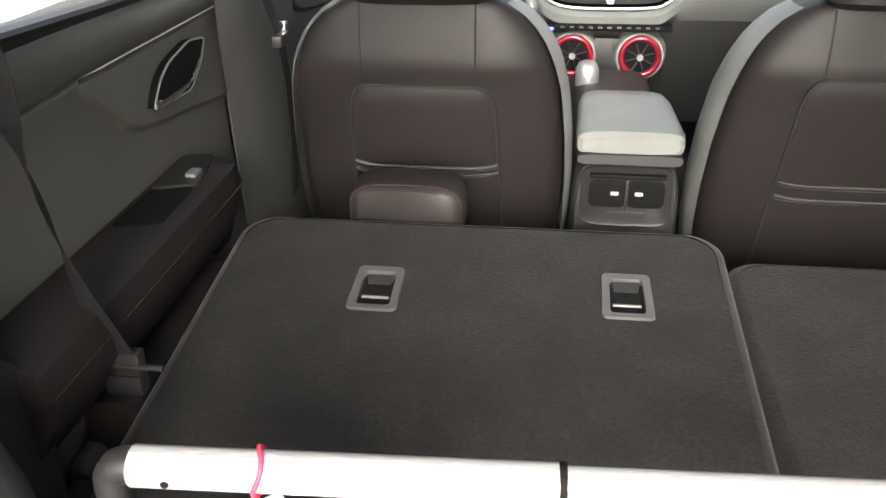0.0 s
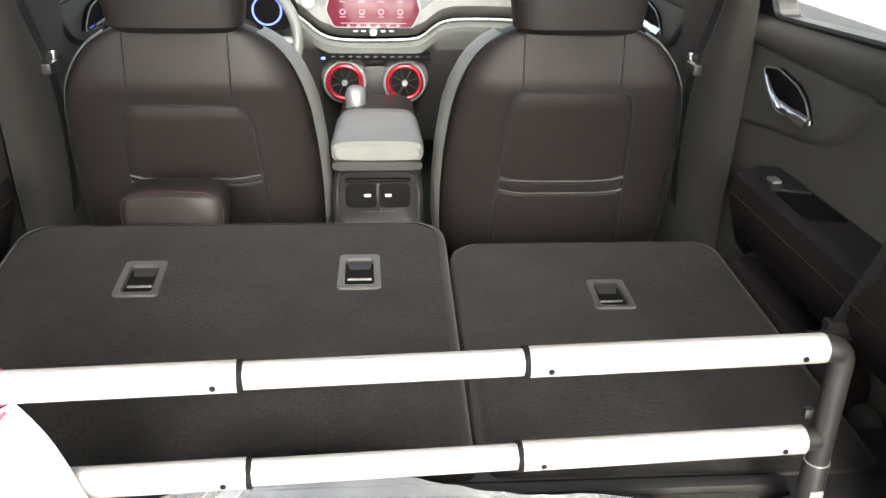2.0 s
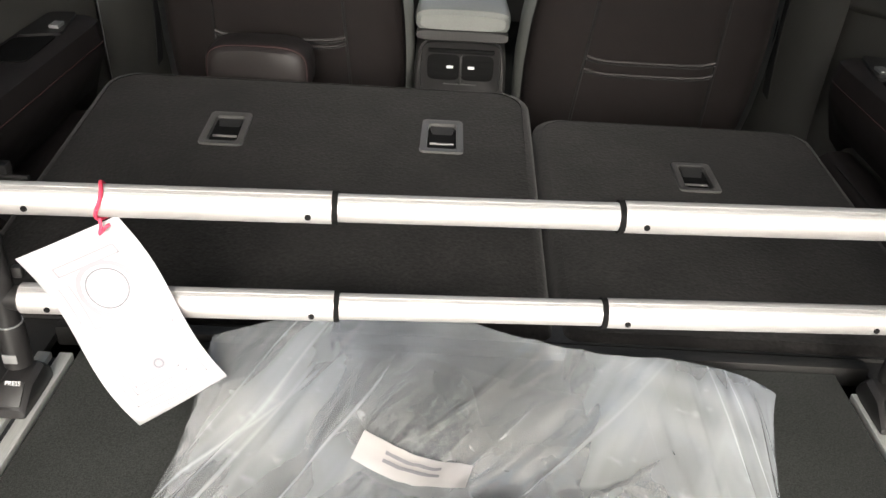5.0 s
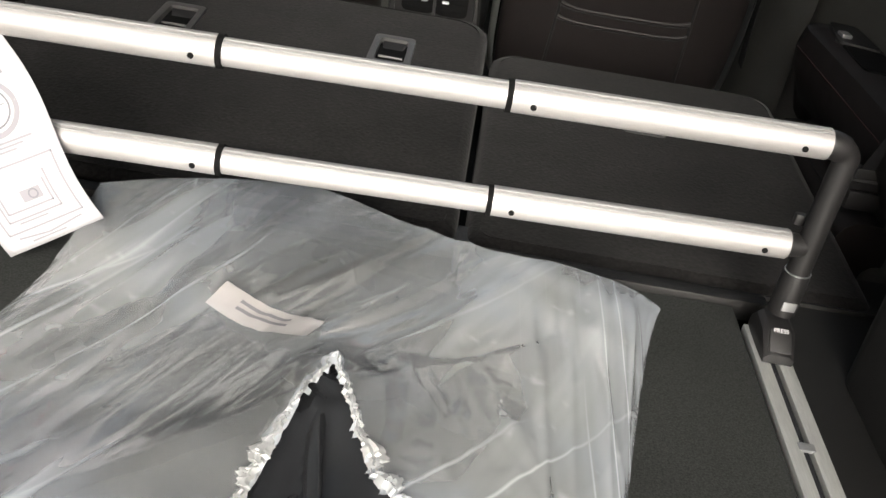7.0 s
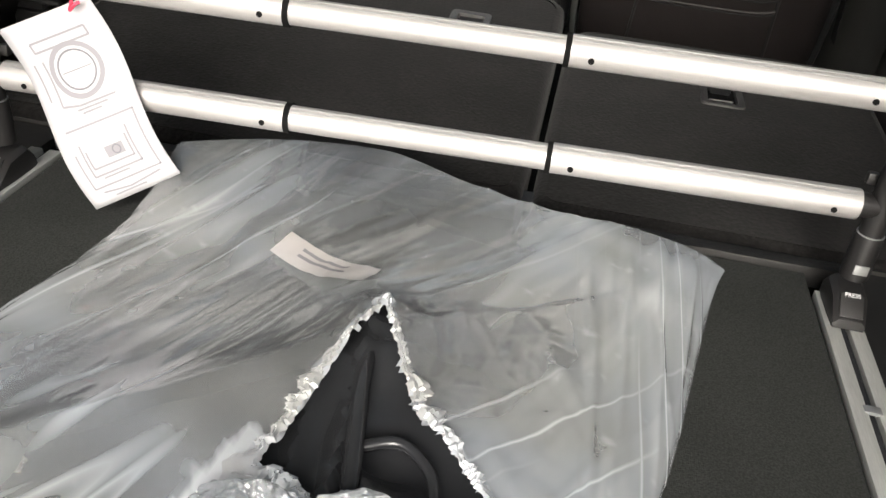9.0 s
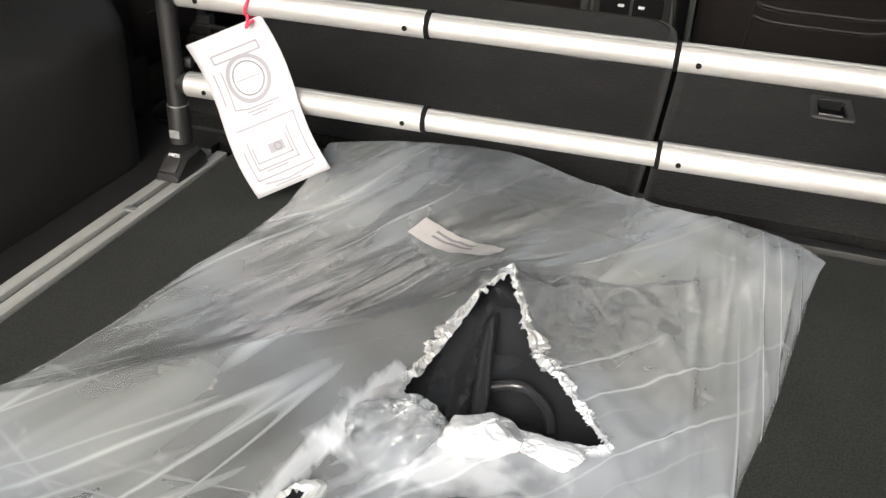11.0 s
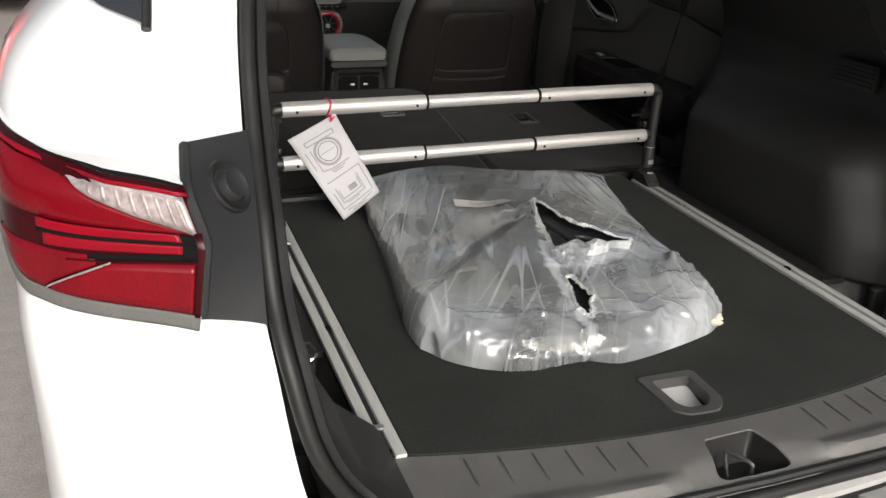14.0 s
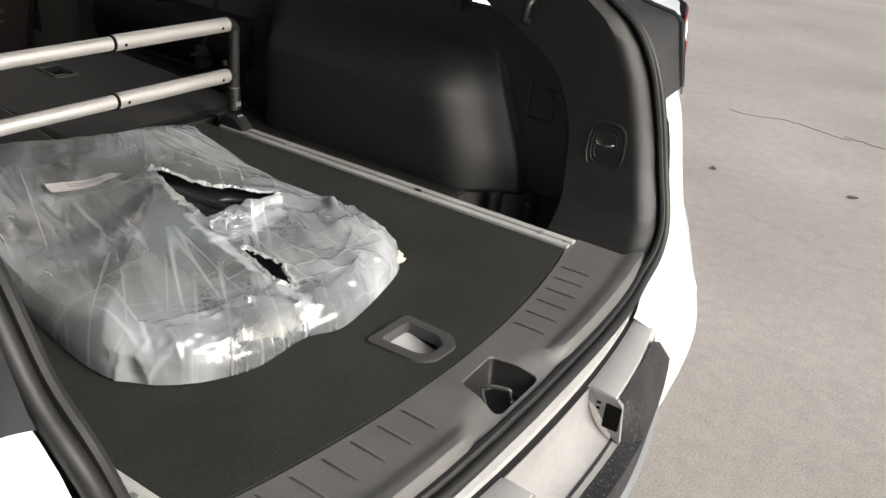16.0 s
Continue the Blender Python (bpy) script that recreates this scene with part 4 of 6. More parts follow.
part("plate_pocket", grid(scoop, steps(-.142, .142, 12), steps(0, 1, 10)), M_POCKET, bumper, "pale scooped plate pocket")
for s in (-1, 1):
    wallpts = [(-1.094, .688), (-1.140, .688), (-1.150, .680), (-1.158, .612), (-1.146, .616), (-1.112, .655)]
    part("pocket_wall", prism_x(wallpts, s * .139, s * .147), M_POCKET, bumper, "pale end wall of the pocket")
    part("plate_lamp", rbox((.006, .028, .044), (s * .1375, -1.138, .655), .003), M_GAP, bumper, "black plate lamp")
    for zm in (.660, .650):
        part("lamp_mark", rbox((.002, .007, .004), (s * .1385, -1.112, zm + .012), .0005), M_GAP, bumper)
part("step_pad", loft([[(x * k, -y - e + bow(x * k) * b, z) for k, y, b, z, e in ((.70, 1.146, .9, .690 if abs(x) > .21 else .612, 0), (.76, 1.158, .92, .678 if abs(x) > .20 else .606, .002), (.94, 1.186, 1, .60, .004), (1.06, 1.175, 1, .48, .006), (1.10, 1.14, 1, .38, .006))] for x in steps(-.50, .50, 80)], closed=False, caps=False), M_SCUFFED, bumper, "scuffed black grained bumper step")
part("chrome_strip", loft([[(x, -1.180 + bow(x), .50), (x, -1.192 + bow(x), .492), (x, -1.186 + bow(x), .478)] for x in steps(-.56, .56, 40)], closed=False, caps=False), M_SATIN, bumper)
for s in (-1, 1):
    rows = []
    for x in steps(.39, .77, 12):
        b = bow(x)
        t = smoothstep(.39, .77, x)
        rows.append([(s * x, (-1.09 + b * .62) * (1 - t) + -1.0 * t, .70 + .06 * t), (s * x, (-1.145 + b * .9) * (1 - t) + -1.03 * t, .688 + .03 * t),
                     (s * x, (-1.165 + b) * (1 - t) + -1.08 * t, .62), (s * x, (-1.16 + b) * (1 - t) + -1.10 * t, .50), (s * x, -1.10 + b * .5, .30)])
    part("corner_cover", loft(rows, closed=False, caps=False), M_WHITE, bumper)


# ---- rear seat backs, folded flat ----
def folded_back(name, x0, x1, y0, y1, za, zb, holes, label, drop=.10):
    """A folded seat back, carpet side up, from the hinge (y0, za) to its top edge (y1, zb)."""
    seat = thing(name, label, "seat back", ((x0 + x1) / 2, (y0 + y1) / 2, za - drop), group="folded rear seat backs")
    corner = .055
    outline = []
    for cx, cy, a0 in ((x1 - corner, y1 - corner, 0), (x0 + corner, y1 - corner, 90), (x0 + .02, y0 + .02, 180), (x1 - .02, y0 + .02, 270)):
        r = corner if cy > (y0 + y1) / 2 else .02
        for k in range(9):
            a = radians(a0 + 90 * k / 8)
            outline.append((cx + r * math.cos(a), cy + r * math.sin(a)))
    mid = ((x0 + x1) / 2, (y0 + y1) / 2)

    def top(x, y):
        return za + (zb - za) * (y - y0) / (y1 - y0)

    def ring(inset, dz):
        return [(x + math.copysign(inset, mid[0] - x), y + math.copysign(inset, mid[1] - y), top(x, y) + dz) for x, y in outline]
    edge = loft([ring(.0, -drop), ring(0, -.020), ring(.003, -.009), ring(.009, -.003), ring(.018, 0)], caps=False)
    inner = [(x, y) for x, y, z in ring(.018, 0)]
    face = plate(inner, [[(x, y) for x, y in h] for h in holes], 0, 1)
    for v in face.verts:
        v.co.z = top(v.co.x, v.co.y) - (.0 if v.co.z > .5 else .004)
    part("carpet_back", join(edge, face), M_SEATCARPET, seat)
    part("cushion", rbox((x1 - x0 - .03, y1 - y0 - .05, .09), (mid[0], mid[1], top(*mid) - .085), .02, 3), M_LEATHER, seat, "black leather seat side")
    for h in holes:
        xs_, ys_ = [p[0] for p in h], [p[1] for p in h]
        c = (sum(xs_) / len(h), sum(ys_) / len(h))
        o = [(c[0] + (x - c[0]) * 1.03, c[1] + (y - c[1]) * 1.03) for x, y in h]
        i = [(c[0] + (x - c[0]) * .70, c[1] + (y - c[1]) * .80) for x, y in h]
        fr = ring_frame(o, i, 0.0, .004, .014)
        for v in fr.verts:
            v.co.z += top(v.co.x, v.co.y)
        bez = part("anchor_bezel", fr, M_BEZEL, seat, "grey plastic tether anchor bezel")
        w, l = max(xs_) - min(xs_), max(ys_) - min(ys_)
        zc = top(*c)
        cup = loft([[(x, y, top(x, y) - .006) for x, y in i], [(c[0] + (x - c[0]) * .9, c[1] + (y - c[1]) * .9, zc - .03) for x, y in i]], caps=True)
        part("anchor_cup", cup, M_GAP, bez)
        part("anchor_ramp", loft([[(c[0] - w * .29, c[1] + l * .36, zc + .004), (c[0] + w * .29, c[1] + l * .36, zc + .004), (c[0] + w * .29, c[1] + l * .36, zc - .028), (c[0] - w * .29, c[1] + l * .36, zc - .028)], [(c[0] - w * .17, c[1] - l * .02, zc - .012), (c[0] + w * .17, c[1] - l * .02, zc - .012), (c[0] + w * .17, c[1] - l * .02, zc - .028), (c[0] - w * .17, c[1] - l * .02, zc - .028)]]), M_TRIM, bez)
        part("anchor_bar", tube([(c[0] - w * .28, c[1] - l * .15, zc - .006), (c[0] + w * .28, c[1] - l * .15, zc - .006)], .0025, 8), M_BEZEL, bez)
    return seat


def slot(cx, cy, w, l):
    return rounded([(cx - w / 2, cy - l / 2), (cx + w / 2, cy - l / 2), (cx + w / 2 - .002, cy + l / 2), (cx - w / 2 + .002, cy + l / 2)], .01)


folded_back("rear_bench", -.69, .121, .190, .862, .755, .842, [slot(-.422, .660, .075, .105), slot(-.043, .672, .075, .105)], "wide folded rear seat back covered in black carpet")
folded_back("rear_bench", .133, .685, .190, .885, .748, .783, [slot(.413, .657, .072, .100)], "narrow folded rear seat back covered in black carpet")
for sx, name in ((-1, "left"), (1, "right")):
    bol = thing("seat_bolster", "black leather bolster beside the folded seat back", "seat bolster", (sx * .735, .72, .66), group="seat bolsters")
    part("pad", loft([[(sx * .735 + p, y, .715 + q) for p, q in superellipse(.045, .055, 2.6, 16)] for y in (.40, .45, .75, .82)]), M_LEATHER, bol)
    part("seam", tube([(sx * .735 - sx * .030, y, .766) for y in steps(.44, .76, 6)], .0014, 6), M_PIPING, bol, "sewn seam")
hr = thing("folded_head_restraint", "brown-black leather head restraint at the end of the folded seat", "head restraint", (-.415, .90, .80))
part("cushion", loft([[(-.413 + p, .925 + dy, .842 + q) for p, q in superellipse(.104 * k, .056 * k, 3.6, 28)] for dy, k in ((-.05, .80), (-.043, .93), (-.03, 1), (.03, 1), (.043, .93), (.05, .8))]), M_LEATHER, hr)
part("piping", tube([(-.413 + p, .925 - .042, .842 + q) for p, q in superellipse(.099, .0535, 3.6, 28)] + [(-.413 + .099, .883, .842)], .0010, 6, caps=False), M_REDTHREAD, hr, "dull red seam")


# ---- cargo fence ----
fence = thing("cargo_fence", "telescopic silver tube cargo fence on black posts in rails", "cargo fence", (0, .057, F))


def fence_y(x):
    return .057 + .047 * x


def bar(name, x0, x1, z, r, mat=M_ALU, n=20):
    return part(name, tube([(x0, fence_y(x0), z), (x1, fence_y(x1), z)], r, n), mat, fence)


for z in (1.003, .879):
    lo = -.490, -.150
    for x0, x1 in ((-.490, -.151), (.151, .486)):
        o = bar("outer_tube", x0, x1, z, .0172)
        for xd in (x0 + .032 if x0 < 0 else x0 + .024, x1 - .024 if x0 < 0 else x1 - .027):
            p = Vector((xd, fence_y(xd) - .0165, z - .003))
            part("screw", tube([p, p + Vector((.0, -.0016, 0))], .0034, 10), M_GAP, o, "small dark screw")
    bar("inner_tube", -.152, .152, z, .0150)
    for x0, x1, r in ((-.488, -.153, .0172), (-.146, .146, .0150), (.153, .484, .0172)):
        for tilt in (58, 76):
            dy, dz = r * math.cos(radians(tilt)), r * math.sin(radians(tilt))
            part("groove", tube([(x0, fence_y(x0) - dy, z + dz), (x1, fence_y(x1) - dy, z + dz)], .0006, 6), M_SATIN, fence, "thin drawn line along the tube")
    for x in (-.149, .149):
        bar("joint_ring", x - .003, x + .003, z, .0180, M_GAP)
for s in (-1, 1):
    x0 = -.490 if s < 0 else .486
    xp = s * .512
    y = fence_y(xp)
    part("elbow_post", tube(spline([(x0 - s * .004, fence_y(x0), 1.003), (x0 + s * .010, fence_y(x0), 1.002), (xp - s * .001, y, .992), (xp, y, .965), (xp, y, .90), (xp, y, .85), (xp, y, .80)], 5), [.0155] * 8 + [.0138] * 23, 16), M_BLACKPART, fence, "satin black bent post")
    part("tee_joint", tube([(x0 - s * .003, fence_y(x0), .879), (xp, y, .879)], [.0150, .0125], 14), M_BLACKPART, fence)
    part("post_sleeve", tube([(xp, y, .846), (xp, y, .840), (xp, y, .790)], [.0145, .0158, .0160], 16), M_BLACKPART, fence)
    part("sleeve_line", tube([(xp, y, .8455), (xp, y, .8470)], .0152, 16), M_SATIN, fence)
    part("lock_mark", rbox((.016, .002, .012), (xp, y - .0160, .806), .001), M_SATIN, fence, "small pale lock mark")
    part("lock_knob", rbox((.012, .010, .014), (xp - s * .016, y + .014, .905), .003), M_BLACKPART, fence)
    foot_rings = []
    for yy, zz, w in ((y - .046, .006, .016), (y - .044, .016, .018), (y - .018, .037, .019), (y + .016, .040, .019), (y + .030, .026, .018), (y + .036, .006, .016)):
        foot_rings.append([(xp - w, yy, F + .0055), (xp - w, yy, F + max(zz - .006, .007)), (xp - w + .006, yy, F + zz), (xp + w - .006, yy, F + zz), (xp + w, yy, F + max(zz - .006, .007)), (xp + w, yy, F + .0055)])
    foot = part("foot", loft(foot_rings), M_BLACKPART, fence, "black sliding foot with a press button")
    tilt = math.degrees(math.atan2(.021, .026))
    centre = Vector((xp, y - .031, F + .0275))
    part("press_button", rbox((.026, .028, .003), (0, 0, 0), .0014, 2, pose(0, 0, 0, tilt)), M_TRIM, foot)
    foot.children[-1].location = centre
    text = bpy.data.curves.new("press_word", "FONT")
    text.body, text.size, text.align_x, text.align_y, text.extrude = "PRESS", .0070, "CENTER", "CENTER", .0002
    tmp = new("press_word", text)
    bpy.context.view_layer.update()
    me = bpy.data.meshes.new_from_object(tmp.evaluated_get(bpy.context.evaluated_depsgraph_get()))
    bpy.data.objects.remove(tmp)
    me.materials.append(M_WHITEPRINT)
    word = new("press_word", me)
    word.parent = foot
    word.matrix_world = Matrix.Translation(centre + Vector((0, -.0012, .0018))) @ pose(0, 0, 0, tilt)
    word["label"] = "pale word PRESS on the foot button"
    part("arrow_mark", loft([[(-.003, -.002, 0), (.003, -.002, 0), (0, .003, 0)], [(-.003, -.002, .0004), (.003, -.002, .0004), (0, .003, .0004)]]), M_WHITEPRINT, foot)
    foot.children[-1].matrix_world = Matrix.Translation(centre + Vector((0, .0085, .0090))) @ pose(0, 0, 0, tilt)

# ---- paper tag on the fence ----
tag = thing("paper_tag", "white paper tag with grey drawings hanging by pink string", "tag", (-.375, .02, .80))
TA, TB = np.array((-.480, .020, .938)), np.array((-.370, .030, .991))
TC, TD = np.array((-.268, .012, .803)), np.array((-.362, -.020, .752))


def paper(u, v, out=0.0):
    p = (TA * (1 - u) + TB * u) * (1 - v) + (TD * (1 - u) + TC * u) * v
    bend = .008 * math.sin(2 * math.pi * v) - .008 * u * (1 - u)
    return Vector((p[0], p[1] + bend - out, p[2]))


sheet = part("sheet", grid(paper, steps(0, 1, 12), steps(0, 1, 24)), M_PAPER, tag)
mod = sheet.modifiers.new("thickness", "SOLIDIFY")
mod.thickness, mod.offset = .0006, 0


def stroke(pts, w, mat, name="drawn_line"):
    """A printed line on the paper, through (u, v) points."""
    rows = []
    for i, (u, v) in enumerate(pts):
        a, b = pts[max(i - 1, 0)], pts[min(i + 1, len(pts) - 1)]
        du, dv = (b[0] - a[0]) * .118, (b[1] - a[1]) * .222
        l = math.hypot(du, dv) + 1e-9
        nu, nv = -dv / l * w / .118, du / l * w / .222
        rows.append([paper(u - nu, v - nv, .0009), paper(u + nu, v + nv, .0009)])
    return part(name, loft(rows, closed=False, caps=False), mat, sheet)


def circle(cu, cv, r, n=36):
    return [(cu + r / .118 * math.cos(a), cv + r / .222 * math.sin(a)) for a in steps(0, 2 * math.pi, n)]


stroke(circle(.52, .31, .030), .0030, M_INK, "drawn_ring")
stroke(circle(.52, .31, .0225), .0011, M_INKDARK, "drawn_ring")
stroke([(.36, .31), (.68, .31)], .0008, M_INK)
for pts in ([(.20, .12), (.80, .12), (.80, .17), (.20, .17), (.20, .12)], [(.22, .22), (.22, .46), (.40, .48), (.80, .48)], [(.12, .22), (.12, .42)],
            [(.14, .58), (.90, .58), (.90, .90), (.14, .90), (.14, .70)], [(.22, .66), (.22, .84), (.76, .84), (.76, .64)], [(.26, .70), (.26, .80), (.72, .80), (.72, .68)],
            [(.20, .93), (.50, .95), (.86, .93)]):
    stroke(sum([[(a[0] + (b[0] - a[0]) * k / 6, a[1] + (b[1] - a[1]) * k / 6) for k in range(7)] for a, b in zip(pts, pts[1:])], []), .0013, M_INK)
stroke([(.46, .74), (.66, .74)], .0068, M_INK, "drawn_block")
stroke(circle(.58, .74, .005, 14), .0008, M_INKDARK, "drawn_ring")
for v, a, b in ((.50, .36, .70), (.86, .30, .60), (.965, .30, .66), (.52, .40, .62)):
    stroke([(a, v), (b, v)], .0012, M_INK, "text_bar")
sy = fence_y(-.385)
loop = [(-.385 + .004 * math.sin(a * 2), sy - .019 * math.cos(a), 1.003 + .019 * math.sin(a)) for a in steps(0, 2 * math.pi, 26)]
part("string", tube(loop, .0022, 8, caps=False), M_STRING, tag, "pink-red string loop")
part("string_tie", tube(spline([(-.384, sy - .018, .992), (-.383, sy - .021, .984), (-.384, sy - .024, .977), (-.378, sy - .022, .984), (-.374, sy - .019, .986)], 4), .0019, 8), M_STRING, tag)

# ---- torn polythene bag ----
BAG_SIDES = {
    "front": [(-.300, .078), (-.22, .121), (-.13, .148), (-.04, .152), (.06, .118), (.16, .098), (.26, .100), (.33, .088), (.370, .062)],
    "right": [(.370, .062), (.357, .02), (.335, -.10), (.310, -.23), (.285, -.33), (.270, -.45), (.250, -.58), (.222, -.645)],
    "rear": [(-.376, -.600), (-.345, -.650), (-.300, -.690), (-.225, -.718), (-.12, -.716), (-.06, -.740), (.02, -.728), (.09, -.712), (.17, -.686), (.222, -.645)],
    "left": [(-.300, .078), (-.312, -.07), (-.332, -.24), (-.358, -.40), (-.378, -.53), (-.376, -.600)]}
APEX, CORNER = np.array((.012, -.235)), np.array((-.375, -.575))


def along(pts):
    pts = np.array(spline(pts, 8))
    d = np.concatenate(([0], np.cumsum(np.hypot(*np.diff(pts, axis=0).T))))
    return lambda t: np.stack((np.interp(np.asarray(t) * d[-1], d, pts[:, 0]), np.interp(np.asarray(t) * d[-1], d, pts[:, 1])), -1)


SIDE = {k: along(v) for k, v in BAG_SIDES.items()}


def bag_xy(u, v):
    """u across, v from front to rear; numbers or arrays."""
    u, v = np.asarray(u, float), np.asarray(v, float)
    f, r, l, g = SIDE["front"](u), SIDE["rear"](u), SIDE["left"](v), SIDE["right"](v)
    u, v = u[..., None], v[..., None]
    return (1 - v) * f + v * r + (1 - u) * l + u * g - ((1 - u) * (1 - v) * SIDE["front"](0) + u * (1 - v) * SIDE["front"](1) + (1 - u) * v * SIDE["rear"](0) + u * v * SIDE["rear"](1))


OUTLINE = np.concatenate([SIDE[k](t) for k, t in (("right", np.linspace(0, 1, 60)), ("rear", np.linspace(1, 0, 90)), ("left", np.linspace(1, 0, 60)))])
noise_at = np.vectorize(lambda x, y, z: noise.noise(Vector((x, y, z))))


def ramp(a, b, x):
    t = np.clip((x - a) / (b - a), 0, 1)
    return t * t * (3 - 2 * t)


def hill(x, y, cx, cy, rx, ry):
    return np.exp(-((x - cx) / rx) ** 2 - ((y - cy) / ry) ** 2)


def reach(pts, x, y):
    """Distance of places from a line of points."""
    best = np.full(np.shape(x), 9.0)
    for (ax, ay), (bx, by) in zip(pts, pts[1:]):
        lx, ly = bx - ax, by - ay
        t = np.clip(((x - ax) * lx + (y - ay) * ly) / (lx * lx + ly * ly + 1e-12), 0, 1)
        best = np.minimum(best, np.hypot(x - ax - t * lx, y - ay - t * ly))
    return best


def bag_heights(x, y):
    """Height of the filled bag over the load floor: a tent ridge from the tear to the rear corner, a lifted front hem, rounded sides."""
    x, y = np.asarray(x, float), np.asarray(y, float)
    d = reach(OUTLINE, x, y)
    e = (CORNER - APEX) / np.hypot(*(CORNER - APEX))
    s = (x - APEX[0]) * e[0] + (y - APEX[1]) * e[1]
    q = (x - APEX[0]) * e[1] - (y - APEX[1]) * e[0]
    off = np.hypot(q, np.maximum(-s, 0) + np.maximum(s - .51, 0))
    tent = .030 * np.exp(-off / np.where(q > 0, .055, .11))
    core = .050 + tent + .034 * np.exp(-np.hypot(x - .031, y + .188) / .045) - .024 * hill(x, y, .285, -.16, .09, .18) + .016 * hill(x, y, .11, -.54, .11, .12) - .010 * hill(x, y, -.20, -.12, .10, .12)
    hem = np.interp(x, (-.30, -.05, .10, .26, .37), (.068, .067, .058, .050, .039))
    front = np.interp(x, [p[0] for p in BAG_SIDES["front"]], [p[1] for p in BAG_SIDES["front"]])
    core = core + (hem - core) * ramp(-.15, -.01, y - front)
    side = np.sqrt(1 - (1 - np.minimum(d / .045, 1)) ** 2)
    side = 1 - (1 - side) * ramp(.09, -.08, y)
    return np.maximum(core * side, .003)


# long straight creases: from, to, height, half-width
CREASES = [((.033, -.185), (.235, .102), .009, .006), ((-.074, -.096), (.105, .122), .006, .005), ((-.028, -.066), (.07, .08), .005, .005), ((.05, .02), (.15, .11), .005, .004), ((.10, .00), (.19, .10), .005, .004),
           ((.300, .08), (.290, -.30), .007, .005), ((.262, .09), (.256, -.26), .006, .005), ((.335, .05), (.312, -.20), .006, .005), ((.228, -.06), (.232, -.40), .006, .006),
           ((-.309, -.242), (-.215, .02), .006, .006), ((-.259, -.227), (-.16, .06), .006, .006), ((-.191, -.245), (-.10, .13), .005, .006), ((-.330, -.33), (-.255, -.10), .005, .006),
           ((-.018, -.625), (.04, -.47), .007, .008), ((-.003, -.640), (.13, -.45), .009, .009), ((.113, -.620), (.225, -.494), .009, .008), ((.17, -.37), (.19, -.53), .007, .009),
           ((-.35, -.60), (-.14, -.66), .008, .009), ((-.30, -.56), (-.10, -.69), .007, .009), ((-.34, -.56), (-.30, -.68), .006, .008), ((.10, -.60), (.24, -.56), .006, .008)]
def fine_creases(seed):
    """Short straight folds: slanting over the front, straight down the right strip, crossed where the film is loose and at the bunched end."""
    rnd, out = random.Random(seed), []

    def some(count, x0, x1, y0, y1, turn, spread, l0, l1, h, w):
        for _ in range(count):
            x, y, a, l = rnd.uniform(x0, x1), rnd.uniform(y0, y1), radians(rnd.gauss(turn, spread)), rnd.uniform(l0, l1) / 2
            out.append(((x - math.cos(a) * l, y - math.sin(a) * l), (x + math.cos(a) * l, y + math.sin(a) * l), rnd.uniform(.35, 1) * h, rnd.uniform(.5, 1) * w))
    some(16, -.34, -.10, -.28, .08, 69, 5, .10, .28, .0040, .006)
    some(16, -.10, .16, -.10, .11, 53, 6, .06, .16, .0045, .005)
    some(14, .21, .34, -.40, .04, 90, 5, .08, .26, .0050, .005)
    some(16, .07, .22, -.34, -.10, 45, 50, .03, .09, .0075, .007)
    some(16, .02, .24, -.62, -.46, 50, 28, .05, .14, .0090, .009)
    some(46, -.36, .23, -.72, -.60, 20, 60, .05, .13, .0090, .009)
    some(10, -.30, -.08, -.60, -.36, 60, 30, .05, .12, .0025, .008)
    return out


CREASES += fine_creases(21)
TEAR = [(.030, -.190), (.024, -.215), (.016, -.237), (.006, -.270), (0, -.31), (-.006, -.347), (-.019, -.394), (0, -.388), (.039, -.410), (.056, -.392), (.098, -.399), (.111, -.414), (.126, -.396), (.152, -.393),
        (.168, -.386), (.155, -.369), (.134, -.346), (.111, -.322), (.085, -.302), (.073, -.274), (.045, -.225)]
RIP = [(-.055, -.520), (-.042, -.514), (-.044, -.561), (-.040, -.597), (-.061, -.617), (-.080, -.663), (-.086, -.637), (-.080, -.596), (-.064, -.558)]
SEAM = [(-.030, -.365), (-.038, -.40), (-.058, -.48), (-.076, -.56), (-.092, -.64), (-.102, -.705)]


def inside(poly, x, y):
    """Which of the places lie within the polygon."""
    c = np.zeros(np.shape(x), bool)
    for (x0, y0), (x1, y1) in zip(poly, poly[1:] + poly[:1]):
        if y0 != y1:
            c ^= ((y0 > y) != (y1 > y)) & (x < (x1 - x0) * (y - y0) / (y1 - y0) + x0)
    return c


def ragged(poly, amount, seed):
    """The polygon with a torn edge: wide bites and fine teeth."""
    rnd, out, run = random.Random(seed), [], 0.0
    for a, b in zip(poly, poly[1:] + poly[:1]):
        l = math.hypot(b[0] - a[0], b[1] - a[1])
        n = max(int(l / .0022), 1)
        for k in range(n):
            t, run = k / n, run + l / n
            j = amount * (1.5 * noise.noise(Vector((run * 38, seed, 0))) + 1.1 * noise.noise(Vector((run * 140, seed, 5))) + rnd.gauss(0, .30))
            out.append((a[0] + (b[0] - a[0]) * t - (b[1] - a[1]) / l * j, a[1] + (b[1] - a[1]) * t + (b[0] - a[0]) / l * j))
    return out


TORN_TEAR, TORN_RIP = ragged(TEAR, .0022, 3), ragged(RIP, .0020, 4)


